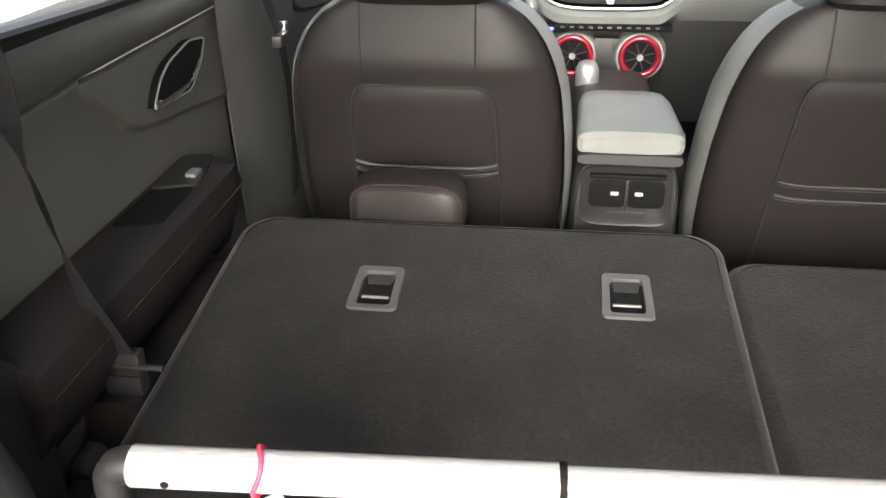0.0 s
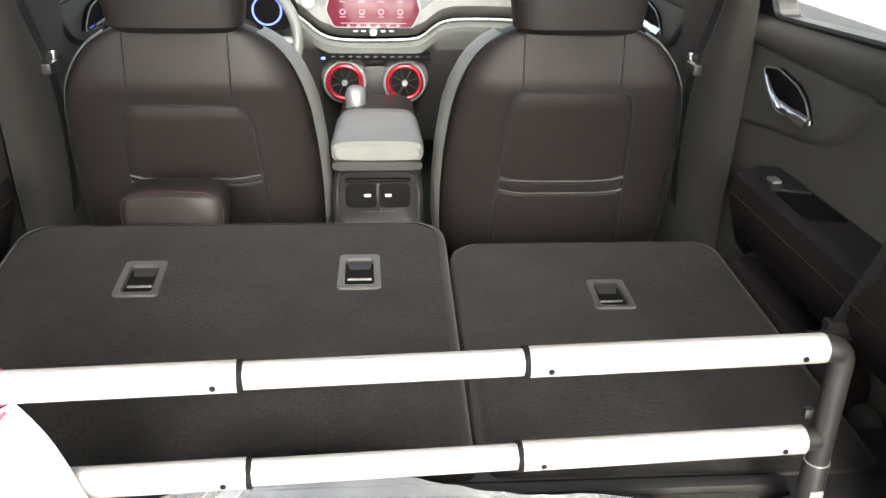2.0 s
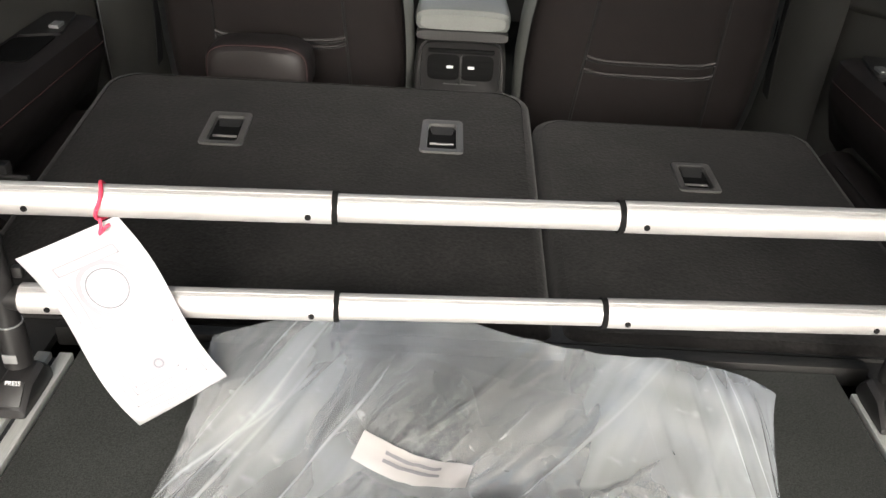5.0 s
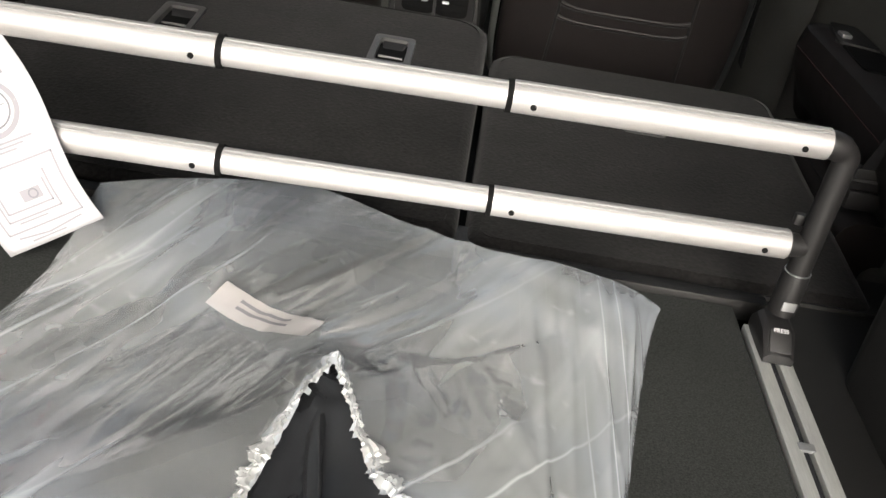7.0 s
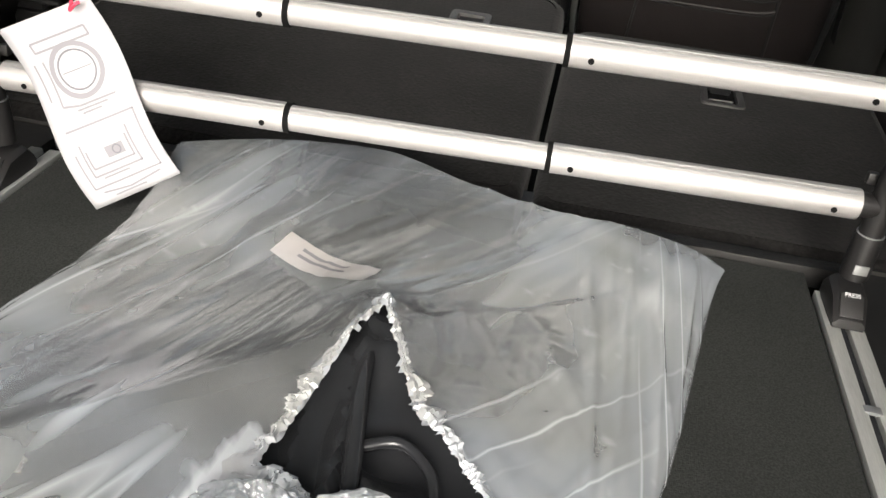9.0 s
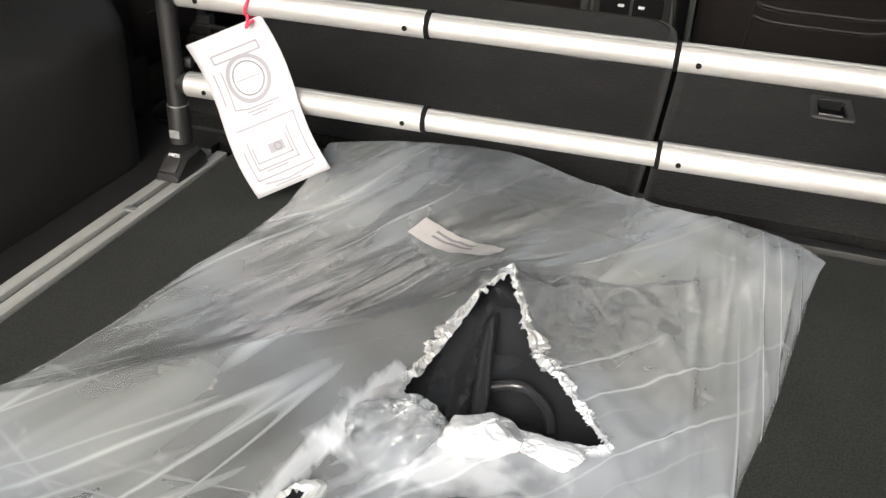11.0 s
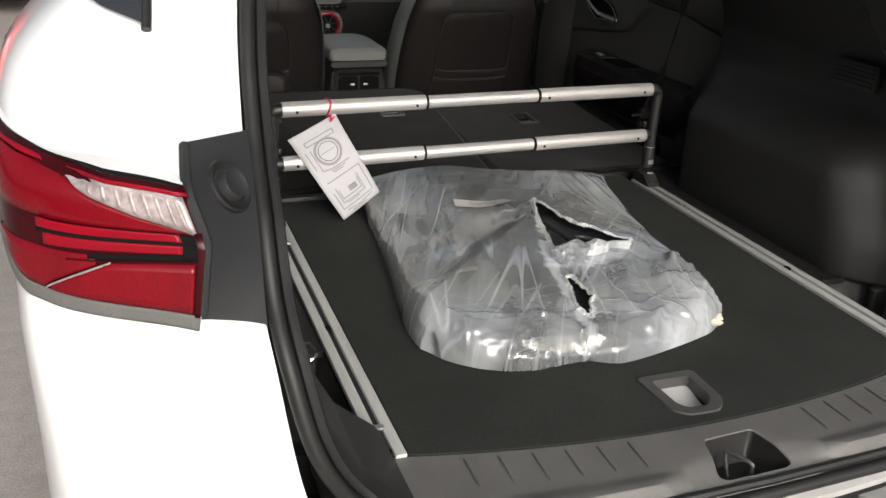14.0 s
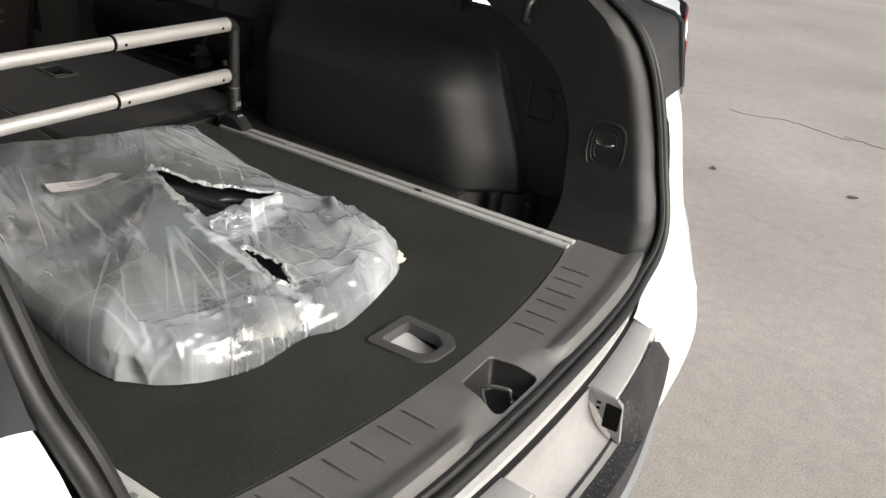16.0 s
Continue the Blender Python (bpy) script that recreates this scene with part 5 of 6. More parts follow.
def slack(x, y):
    """How much too long the film is, for folds along a direction and for crumples in all directions, and that direction in degrees."""
    q = (x - APEX[0]) * (CORNER - APEX)[1] - (y - APEX[1]) * (CORNER - APEX)[0]
    panel = ramp(0, -.012, q) * ramp(-.66, -.60, y) * ramp(.02, -.05, x)
    strip = ramp(.19, .24, x) * ramp(-.50, -.36, y)
    loose = ramp(.03, .09, x) * ramp(-.06, -.14, y) * (1 - strip)
    rear = ramp(-.585, -.635, y)
    bridge = hill(x, y, .04, -.455, .085, .045)
    calm = (1 - panel) * (1 - loose)
    lined = .030 * calm * (1 - strip) + .040 * strip
    crumpled = .0005 + .010 * loose + .005 * rear + .020 * bridge
    turn = np.interp(x, (-.36, -.20, -.06, .10, .20, .25), (66, 70, 56, 49, 60, 90))
    return lined, crumpled, turn, panel


def settle(p, rounds):
    """Let a sheet that is a little too long buckle into folds and creases over what it lies on."""
    x, y = p[..., 0], p[..., 1]
    lined, crumpled, turn, panel = slack(x, y)
    a = np.radians(turn)
    across, down = x * np.cos(a) + y * np.sin(a), y * np.cos(a) - x * np.sin(a)
    bridge = hill(x, y, .04, -.455, .085, .045)
    seedling = (lined / .030) * (.0022 * noise_at(across * 4, down * 40, 1.5) + .0012 * noise_at(across * 7, down * 90, 9.1)) + panel * .0030 * noise_at(x * 7, y * 7, 4.4)
    seedling = seedling + (crumpled / .012) * .0010 * noise_at(x * 40, y * 40, 2.2) + bridge * (.0040 * noise_at(x * 38, y * 38, 7.7) + .0030 * noise_at(x * 75, y * 75, 2.2))
    near = lambda n: np.minimum(np.arange(n), np.arange(n)[::-1])
    edge = ramp(1, 7, np.minimum(near(x.shape[0])[:, None], near(x.shape[1])[None, :]))
    low = np.maximum(p[..., 2] - .004, F + .002)
    links = []
    for i, j in ((0, 1), (1, 0), (1, 1), (1, -1), (0, 2), (2, 0)):
        s1 = (slice(0, p.shape[0] - i), slice(max(-j, 0), p.shape[1] - max(j, 0)))
        s2 = (slice(i, p.shape[0]), slice(max(j, 0), p.shape[1] - max(-j, 0)))
        d = p[s2] - p[s1]
        n = np.linalg.norm(d, axis=-1)
        turned = (d[..., 1] * np.cos(a[s1]) - d[..., 0] * np.sin(a[s1])) / (n + 1e-9)
        links.append((s1, s2, n * (1 + lined[s1] * turned ** 2 + crumpled[s1]), .16 if i == 2 or j == 2 else .5))
    p = p.copy()
    p[..., 2] += seedling * edge
    stiff = (.012 + .10 * panel)[1:-1, 1:-1, None] * edge[1:-1, 1:-1, None]
    for _ in range(rounds):
        move = np.zeros_like(p)
        for s1, s2, rest, w in links:
            d = p[s2] - p[s1]
            n = np.linalg.norm(d, axis=-1)
            c = d * (w * (1 - rest / (n + 1e-9)))[..., None]
            move[s1] += c
            move[s2] -= c
        p += .38 * move * edge[..., None]
        p[1:-1, 1:-1] += stiff * ((p[:-2, 1:-1] + p[2:, 1:-1] + p[1:-1, :-2] + p[1:-1, 2:]) / 4 - p[1:-1, 1:-1])
        p[..., 2] = np.maximum(p[..., 2], low)
    # take out ripples finer than a film's own stiffness allows
    for _ in range(2):
        z = p[..., 2]
        mean = (z[:-2, 1:-1] + z[2:, 1:-1] + z[1:-1, :-2] + z[1:-1, 2:] + .5 * (z[:-2, :-2] + z[2:, 2:] + z[:-2, 2:] + z[2:, :-2])) / 6
        p[1:-1, 1:-1, 2] += .45 * edge[1:-1, 1:-1] * (mean - z[1:-1, 1:-1])
    return p


bag = thing("polythene_bag", "torn cloudy polythene bag around a dark moulded plastic part", "plastic bag", (0, -.3, F))
NU, NV = 220, 240
even = lambda n: np.array([k / n - .55 * math.sin(2 * math.pi * k / n) / (2 * math.pi) for k in range(n + 1)])
uu, vv = np.meshgrid(even(NU), even(NV))
flat_xy = bag_xy(uu, vv)
fx_, fy_ = flat_xy[..., 0], flat_xy[..., 1]
high = bag_heights(fx_, fy_)
for a_, b_, amp, w in CREASES:
    l2 = (b_[0] - a_[0]) ** 2 + (b_[1] - a_[1]) ** 2
    t = np.clip(((fx_ - a_[0]) * (b_[0] - a_[0]) + (fy_ - a_[1]) * (b_[1] - a_[1])) / l2, 0, 1)
    high = high + amp * np.exp(-reach([a_, b_], fx_, fy_) / w) * np.sin(math.pi * (.06 + .88 * t)) * ramp(.003, .03, high)
sheet_p = settle(np.concatenate([flat_xy, (F + high)[..., None]], -1), 70)
# crushed facets on the loose stretches, pushed out along the film's own normal
lean_u, lean_v = np.gradient(sheet_p, axis=1), np.gradient(sheet_p, axis=0)
out_n = np.cross(lean_v, lean_u)
out_n /= np.linalg.norm(out_n, axis=-1)[..., None] + 1e-9
facet = np.vectorize(lambda x, y, z: noise.voronoi(Vector((x, y, z)))[0][0])
px_, py_, pz_ = sheet_p[..., 0], sheet_p[..., 1], sheet_p[..., 2]
ridge = lambda f, g, h: 1 - 2.4 * np.abs(noise_at(px_ * f + .7 * py_ * g, py_ * g - .5 * px_ * f, pz_ * g + h))
crush = ramp(-.54, -.63, py_) * (.0045 * ridge(9, 14, 1.3) + .0030 * ridge(19, 29, 5.1) + .0012 * ridge(44, 56, 8.4) - .004)
crush = crush + ramp(.04, .09, px_) * ramp(-.10, -.17, py_) * ramp(.25, .21, px_) * ramp(-.62, -.54, py_) * (.014 * facet(px_ * 15 + py_ * 5, py_ * 11 - px_ * 4, 1.7) + .0035 * facet(px_ * 34, py_ * 26, 6.2) - .008)
sheet_p += (crush * ramp(0, .010, high))[..., None] * np.where(out_n[..., 2:] < 0, -out_n, out_n)
sheet_p[..., 2] = np.maximum(sheet_p[..., 2], F + .002)
# draw the film's nearest corners on to the torn edges, and lift the edges a little
X, Y = sheet_p[..., 0].copy(), sheet_p[..., 1].copy()
gone = inside(TORN_TEAR, X, Y) | inside(TORN_RIP, X, Y)
for poly in (TORN_TEAR, TORN_RIP):
    ring = np.array(poly)
    near = np.argwhere(reach(poly + poly[:1], X, Y) < .0022)
    for j, i in near:
        k = np.argmin(np.hypot(ring[:, 0] - X[j, i], ring[:, 1] - Y[j, i]))
        sheet_p[j, i, :2] = ring[k]
rim_d = np.minimum(reach(TORN_TEAR + TORN_TEAR[:1], X, Y), reach(TORN_RIP + TORN_RIP[:1], X, Y))
sheet_p[..., 2] += .004 * np.exp(-rim_d / .006)
tatter = noise_at(X * 48, Y * 48, 3.3) + .6 * noise_at(X * 120, Y * 120, 1.3)
band = lambda d, w: np.clip((w - d) / .004 + 1.6 * tatter, 0, 1)
layers = .45 * band(rim_d, .007) + .34 * band(reach(SEAM, X, Y), .012) + .34 * np.clip(hill(X, Y, .045, -.460, .085, .040) * 1.6 - .45 + .8 * tatter, 0, 1) + .15 * ramp(-.26, -.42, Y) * ramp(-.08, .06, X) + .17 * ramp(-.49, -.65, Y) * (.9 + 1.4 * noise_at(X * 16, Y * 16, 8.8)) \
    + .10 * ramp(.22, .30, X) * (.5 + noise_at(X * 60, Y * 7, 6.1))
layers = np.clip(layers, 0, .5)
film = bmesh.new()
vs = [[film.verts.new(q) for q in row] for row in sheet_p]
for j in range(NV):
    for i in range(NU):
        if gone[j:j + 2, i:i + 2].sum() < 3:
            film.faces.new((vs[j][i], vs[j][i + 1], vs[j + 1][i + 1], vs[j + 1][i]))
loose_verts = {v for v in film.verts if not v.link_faces}
kept = [k for k, v in enumerate(film.verts) if v not in loose_verts]
bmesh.ops.delete(film, geom=list(loose_verts), context="VERTS")
film_ob = part("film", film, M_FILM, bag, "cloudy creased polythene film", sharp=150)
film_ob.data.attributes.new("layers", "FLOAT", "POINT").data.foreach_set("value", layers.ravel()[kept].astype(np.float32))
top_of = lambda x, y: float(sheet_p[..., 2].ravel()[np.argmin((X - x) ** 2 + (Y - y) ** 2)]) - F
rim = [tuple(q) for q in np.concatenate((sheet_p[100:0:-4, 0], sheet_p[0, ::3], sheet_p[4:100:4, -1]))]
part("film_side", loft([[(x, y, z), (x * .992, y - .006, F + (z - F) * .6 + .001), (x * .98, y - .018, F + .004)] for x, y, z in rim], closed=False, caps=False), M_FILM, bag)


def torn_edge(poly, width, seed):
    """A crumpled rim of whitened film folded back along a tear, toothed on both edges."""
    rnd = random.Random(seed)
    rows = []
    for i, (x, y) in enumerate(poly):
        a, b = poly[(i - 6) % len(poly)], poly[(i + 6) % len(poly)]
        tx, ty = b[0] - a[0], b[1] - a[1]
        l = math.hypot(tx, ty) + 1e-9
        nx, ny = ty / l, -tx / l
        if inside(poly, np.array(x + nx * .006), np.array(y + ny * .006)):
            nx, ny = -nx, -ny
        w = width(x, y) * (.30 + 1.5 * abs(noise.noise(Vector((i * .07, seed, 0)))) + .5 * abs(noise.noise(Vector((i * .5, seed, 3)))))
        base = top_of(x + nx * .006, y + ny * .006)
        row = []
        for k, (f, h) in enumerate(((-.14, .002), (0, .005), (.2, .007), (.4, .004), (.6, .006), (.8, .003), (1.0, .0005))):
            px, py = x + nx * w * f + rnd.gauss(0, .0004), y + ny * w * f + rnd.gauss(0, .0004)
            row.append((px, py, F + base + h * (.55 + .7 * noise.noise(Vector((i * .13, k * 1.3, seed))))))
        rows.append(row)
    rows.append(rows[0])
    return loft(rows, closed=False, caps=False)


part("torn_edge", torn_edge(TORN_TEAR, lambda x, y: .007 + .012 * ramp(-.24, -.34, y) * (x < .02) + .008 * (x > .04), 11), M_TORN, bag, "whitened ragged edge of the tear")
part("torn_edge", torn_edge(TORN_RIP, lambda x, y: .011, 12), M_TORN, bag, "whitened ragged edge of the tear")


def crumple(cx, cy, z, rx, ry, rz, seed):
    """A crushed knot of film: flat facets that meet in sharp ridges."""
    b = bmesh.new()
    bmesh.ops.create_icosphere(b, subdivisions=5, radius=1)
    rnd = random.Random(seed)
    planes = [(Vector((rnd.gauss(0, 1), rnd.gauss(0, 1), rnd.gauss(.5, 1))).normalized(), rnd.uniform(.62, .95)) for _ in range(26)]
    for v in b.verts:
        d = v.co.normalized()
        k = min([h / max(d.dot(n), .05) for n, h in planes] + [1.15])
        k *= 1 + .10 * noise.noise(d * 4 + Vector((seed, 0, 0))) + .04 * noise.noise(d * 9 + Vector((0, seed, 0)))
        v.co = Vector((cx + d.x * rx * k, cy + d.y * ry * k, z + d.z * rz * k))
    return b


part("crumpled_film", crumple(-.004, -.442, F + .070, .050, .042, .034, 2.0), M_KNOT, bag, "crumpled clear film")
part("crumpled_film", crumple(.068, -.418, F + .070, .038, .024, .020, 5.0), M_TORN, bag, "crumpled white film")
part("crumpled_film", crumple(.122, -.412, F + .066, .040, .016, .012, 8.0), M_TORN, bag, "crumpled white film")


def label_point(s, t, out=.004):
    a = np.array((-.118, -.095)) * (1 - s) + np.array((-.003, -.150)) * s
    b = np.array((-.108, -.055)) * (1 - s) + np.array((.006, -.108)) * s
    p = a * (1 - t) + b * t - np.array((0, .010)) * math.sin(math.pi * s)
    q = [top_of(p[0] + dx, p[1] + dy) for dx in (-.012, 0, .012) for dy in (-.012, 0, .012)]
    return (p[0], p[1], F + max(q) + out)


lab = part("label", grid(label_point, steps(0, 1, 16), steps(0, 1, 6)), M_LABELFILM, bag, "pale printed sticker on the film")
for t in (.35, .6):
    part("text_bar", grid(lambda s, w: label_point(.25 + .5 * s, t + .12 * w, .0050), steps(0, 1, 10), (0, 1)), M_INK, lab)

# the dark moulding inside the bag
content = thing("moulded_tray", "glossy black moulded plastic tray inside the torn bag", "tray", (0, -.3, F))
cu, cv = np.meshgrid(np.linspace(.05, .95, 90), np.linspace(.10, .95, 90))
cxy = bag_xy(cu, cv)
cx_, cy_ = cxy[..., 0], cxy[..., 1]
lean = cx_ - .030 + .10 * (cy_ + .30)
rib = .010 * np.exp(-(lean / .009) ** 2) + .007 * np.exp(-((lean + .034) / .007) ** 2) - .010 * hill(cx_, cy_, .080, -.345, .030, .022) - .006 * hill(cx_, cy_, .045, -.27, .018, .03) + .004 * noise_at(cx_ * 12, cy_ * 12, 1.1)
cz = F + np.maximum(np.minimum(bag_heights(cx_, cy_) - .016, .050 + .5 * (bag_heights(cx_, cy_) - .066)) + rib, .004)
part("shell", loft([[(x, y, z) for x, y, z in zip(*r)] for r in zip(cx_, cy_, cz)], closed=False, caps=False), M_BAGCONTENT, content)
part("rib", tube(spline([(.024, -.215, F + .058), (.034, -.28, F + .062), (.050, -.36, F + .058), (.066, -.45, F + .048)], 5), .008, 10), M_BAGCONTENT, content)
part("rib", tube(spline([(.052, -.335, F + .052), (.080, -.325, F + .053), (.108, -.345, F + .050), (.118, -.375, F + .046)], 5), .0055, 10), M_BAGCONTENT, content)
part("screw_hole", tube([(.110, -.388, F + .052), (.110, -.388, F + .0575)], .0035, 10), M_GAP, content)
foam = thing("foam_wrap", "cream packing foam pressed against the inside of the bag", "packing foam", (.1, -.64, F))
part("foam_strip", crumple(.115, -.655, F + .022, .115, .040, .016, 14.0), M_FOAM, foam)
part("foam_strip", crumple(-.13, -.665, F + .018, .10, .030, .012, 17.0), M_FOAM, foam)
part("foam_strip", crumple(-.205, -.425, F + .050, .045, .016, .010, 19.0), M_FOAM, foam)


# ---- front seats ----
def front_seat(side):
    cx = side * .408
    rise = .020 if side > 0 else -.012          # the two map pockets are cut a little differently
    seat = thing("front_chair", "black leather front seat with a stitched map pocket on its back", "seat", (cx, 1.25, .55), group="front seats")
    prof = [(.55, .262, .085), (.62, .275, .09), (.70, .284, .092), (.80, .285, .092), (.90, .280, .090), (1.00, .268, .084), (1.06, .252, .078),
            (1.11, .226, .070), (1.15, .186, .060), (1.175, .140, .048), (1.188, .09, .032)]

    def back_y(z):
        return 1.052 + (1.05 - z) * .28

    full = prof
    prof = [(z, w * .945, d) for z, w, d in prof]
    rings = []
    for z, w, d in spline(prof, 3):
        y0 = back_y(z) + d + (0 if z < 1.06 else (z - 1.06) * .35)
        rings.append([(cx + p, y0 + q, z) for p, q in superellipse(w, d, 3.6, 40)])
    part("backrest", loft(rings), M_LEATHER, seat)

    def on_back(x, z, out=0.0):
        w = float(np.interp(z, [p[0] for p in prof], [p[1] for p in prof]))
        d = float(np.interp(z, [p[0] for p in prof], [p[2] for p in prof]))
        k = min(abs(x / w), .98)
        return Vector((cx + x, back_y(z) + d - d * (1 - k ** 3.6) ** (1 / 3.6) - out + (0 if z < 1.06 else (z - 1.06) * .35), z))

    # pocket panel, standing a little proud of the back
    pw = lambda z: .132 + .018 * (1.04 - z) / .35
    pk = []
    for z in steps(.60, 1.027 + rise, 26):
        top_round = max(0, z - .987 - rise) / .04
        w = pw(z) - .03 * top_round ** 2
        pk.append([on_back(w * t, z, .0065 * (1 - abs(t) ** 8) * (1 if z < 1.022 + rise else .2)) for t in steps(-1, 1, 18)])
    part("map_pocket", loft(pk, closed=False, caps=False), M_LEATHER, seat, "leather map pocket panel")
    line = [on_back(-pw(z) - .002, z, .0015) for z in steps(.60, .982 + rise, 16)]
    arc = [on_back(-(pw(1.02) - .03 * (1 - math.cos(a))) + .0, .992 + rise + .038 * math.sin(a), .0015) for a in steps(.2, 1.5, 5)]
    half = line + arc
    other = [on_back(-(p.x - cx), p.z, .0015) for p in half]
    part("pocket_seam", tube(half + [on_back(0, 1.030 + rise, .0015)] + other[::-1], .0038, 6), M_PIPING, seat, "dark sewn seam")
    hems = ((.829, .0046), (.797, .0042)) if side > 0 else ((.842, .0050), (.826, .0024))
    for z0, r in hems:
        part("pocket_hem", tube([on_back(t * pw(z0), z0 + .010 * t ** 6, .0050) for t in steps(-1, 1, 20)], r, 8), M_LEATHER, seat)
        part("hem_seam", tube([on_back(t * pw(z0), z0 - r - .002 + .010 * t ** 6, .0068) for t in steps(-1, 1, 20)], .0019, 6), M_PIPING, seat)
    for t in (-.11, .10):
        part("back_seam", tube([on_back(t, z, .001) for z in steps(1.030 + rise, 1.168, 8)], .0018, 6), M_PIPING, seat)
    # side bolster leather on the inner flank, painted paler for the light on it
    for sx in (-1, 1):
        rows = []
        for z in steps(.62, 1.165, 24):
            w = float(np.interp(z, [p[0] for p in full], [p[1] for p in full]))
            d = float(np.interp(z, [p[0] for p in full], [p[2] for p in full]))
            rows.append([(cx + sx * (w * .93 + (.075 * w + .004) * math.sin(math.pi * min(k / 7 + .06, 1)) ** .6), back_y(z) + .040 + d * 1.6 * k / 6 + (0 if z < 1.06 else (z - 1.06) * .35), z) for k in range(7)])
        part("side_bolster", loft(rows, closed=False, caps=False), M_LEATHER_LIT, seat, "smooth leather bolster, painted paler as if lit")
    part("cushion", loft([[(cx + p, y, .52 + q) for p, q in superellipse(.265 * k, .09 * k, 3.4, 28)] for y, k in ((1.18, .8), (1.24, 1), (1.60, 1), (1.70, .9), (1.74, .6))]), M_LEATHER, seat)
    head = part("head_restraint", loft([[(cx + p, 1.075 + q, z) for p, q in superellipse(w, .058 * k, 3.2, 32)] for z, w, k in ((1.172, .115, .75), (1.184, .134, .95), (1.23, .140, 1), (1.33, .138, 1), (1.365, .128, .9), (1.385, .10, .6))]), M_LEATHER, seat)
    part("restraint_seam", tube([(cx + s2 * .100, 1.016, z) for s2 in (1,) for z in steps(1.215, 1.36, 4)], .0016, 6), M_PIPING, head)
    for dx in (-.06, .06):
        part("post", tube([(cx + dx, 1.09, 1.15), (cx + dx, 1.08, 1.22)], .006, 10), M_CHROME, seat)
    return seat


for s in (-1, 1):
    front_seat(s)

# ---- centre console ----
console = thing("centre_console", "black centre console with a padded armrest and rear air vents", "console", (-.01, 1.35, .5))
CX = -.010
part("body", loft([[(CX + p, y, .66 + q) for p, q in superellipse(w, h, 5, 28)] for y, w, h in ((1.150, .100, .185), (1.156, .106, .192), (1.20, .108, .195), (1.50, .112, .19), (1.95, .12, .16))]), M_TRIM, console)
# The lid uses the leather with window light mixed into its colour.
part("armrest", loft([[(CX + p, y, .888 + q) for p, q in superellipse(w, h, 4, 28)] for y, w, h in ((1.140, .094, .016), (1.148, .103, .026), (1.17, .106, .031), (1.36, .100, .033), (1.42, .092, .028), (1.44, .08, .015))]), M_LEATHER_LIT, console, "smooth padded armrest lid")
part("armrest_lip", loft([[(CX + p, y, .858 + q) for p, q in superellipse(.102, h, 5, 24)] for y, h in ((1.138, .010), (1.143, .014), (1.16, .014))]), M_TRIM, console)
vent = part("vent_surround", loft([[(CX + p, y, .778 + q) for p, q in superellipse(w, h, 6, 28)] for y, w, h in ((1.152, .092, .066), (1.146, .090, .064), (1.148, .086, .060))]), M_BLACKPART, console, "black rear vent surround")
for dx in (-.038, .038):
    part("vent_mouth", loft([[(CX + dx + p, y, .785 + q) for p, q in superellipse(.036 * k, .029 * k, 5, 24)] for y, k in ((1.143, 1.03), (1.1435, 1.0), (1.147, .96))]), M_GAP, vent, "dark air outlet")
for i in range(3):
    part("vent_slat", rbox((.142, .005, .003), (CX, 1.1450, .768 + .016 * i), .001), M_GAP, vent)
part("vent_divider", rbox((.006, .008, .070), (CX, 1.143, .780), .002), M_TRIM, vent)
part("vent_hood", rbox((.15, .012, .010), (CX, 1.140, .824), .005), M_GAP, vent)
# Tabs take a white colour in place of the light they reflect.
for dx in (-.024, .024):
    part("vent_tab", rbox((.015, .005, .0065), (CX + dx, 1.139, .787), .0015), M_WHITEPRINT, vent, "vent tab painted white as if lit")
# Thin grey bar drawn as the glint below the outlets.
part("vent_lower_glint", rbox((.075, .004, .002), (CX, 1.141, .746), .0008), M_BEZEL, vent)
shifter = thing("gear_selector", "silver and black gear selector knob", "gear selector", (-.075, 1.72, .74))
part("stem", tube([(-.075, 1.80, .72), (-.075, 1.80, .80)], .010, 12), M_SATIN, shifter)
part("knob", loft([[(-.075 + p, 1.80 + q, z) for p, q in superellipse(.026 * k, .030 * k, 2.6, 20)] for z, k in ((.782, .75), (.80, 1.1), (.830, 1.2), (.862, 1.15), (.876, .9), (.882, .5))]), M_SATIN, shifter)

# ---- dashboard ----
dash = thing("dashboard", "black dashboard with a silver trim line, screen and round red vents", "dashboard", (0, 2.1, .7))
sweep = lambda x: .05 * (abs(x) / .75) ** 2
LINE = spline([(-.78, 1.06), (-.45, 1.08), (-.30, 1.075), (-.236, 1.044), (-.181, 1.000), (-.12, .984), (0, .982), (.10, .986), (.135, .998), (.169, 1.025), (.20, 1.040), (.26, 1.048), (.45, 1.046), (.78, 1.03)], 5)
wave = lambda x: float(np.interp(x, [p[0] for p in LINE], [p[1] for p in LINE])) - .995
part("upper_pad", loft([[(x, 2.02 - sweep(x), 1.00 + wave(x)), (x, 1.985 - sweep(x), 1.035 + wave(x)), (x, 1.99 - sweep(x), 1.075 + wave(x)), (x, 2.06 - sweep(x), 1.115 + .3 * wave(x)), (x, 2.45, 1.13), (x, 2.6, 1.08), (x, 2.6, .9)] for x in steps(-.78, .78, 90)]), M_DASH, dash)
part("silver_line", tube([(x, 1.983 - sweep(x), .995 + wave(x)) for x in steps(-.30, .72, 80)], .0045, 8), M_SATIN, dash, "thin silver trim line")
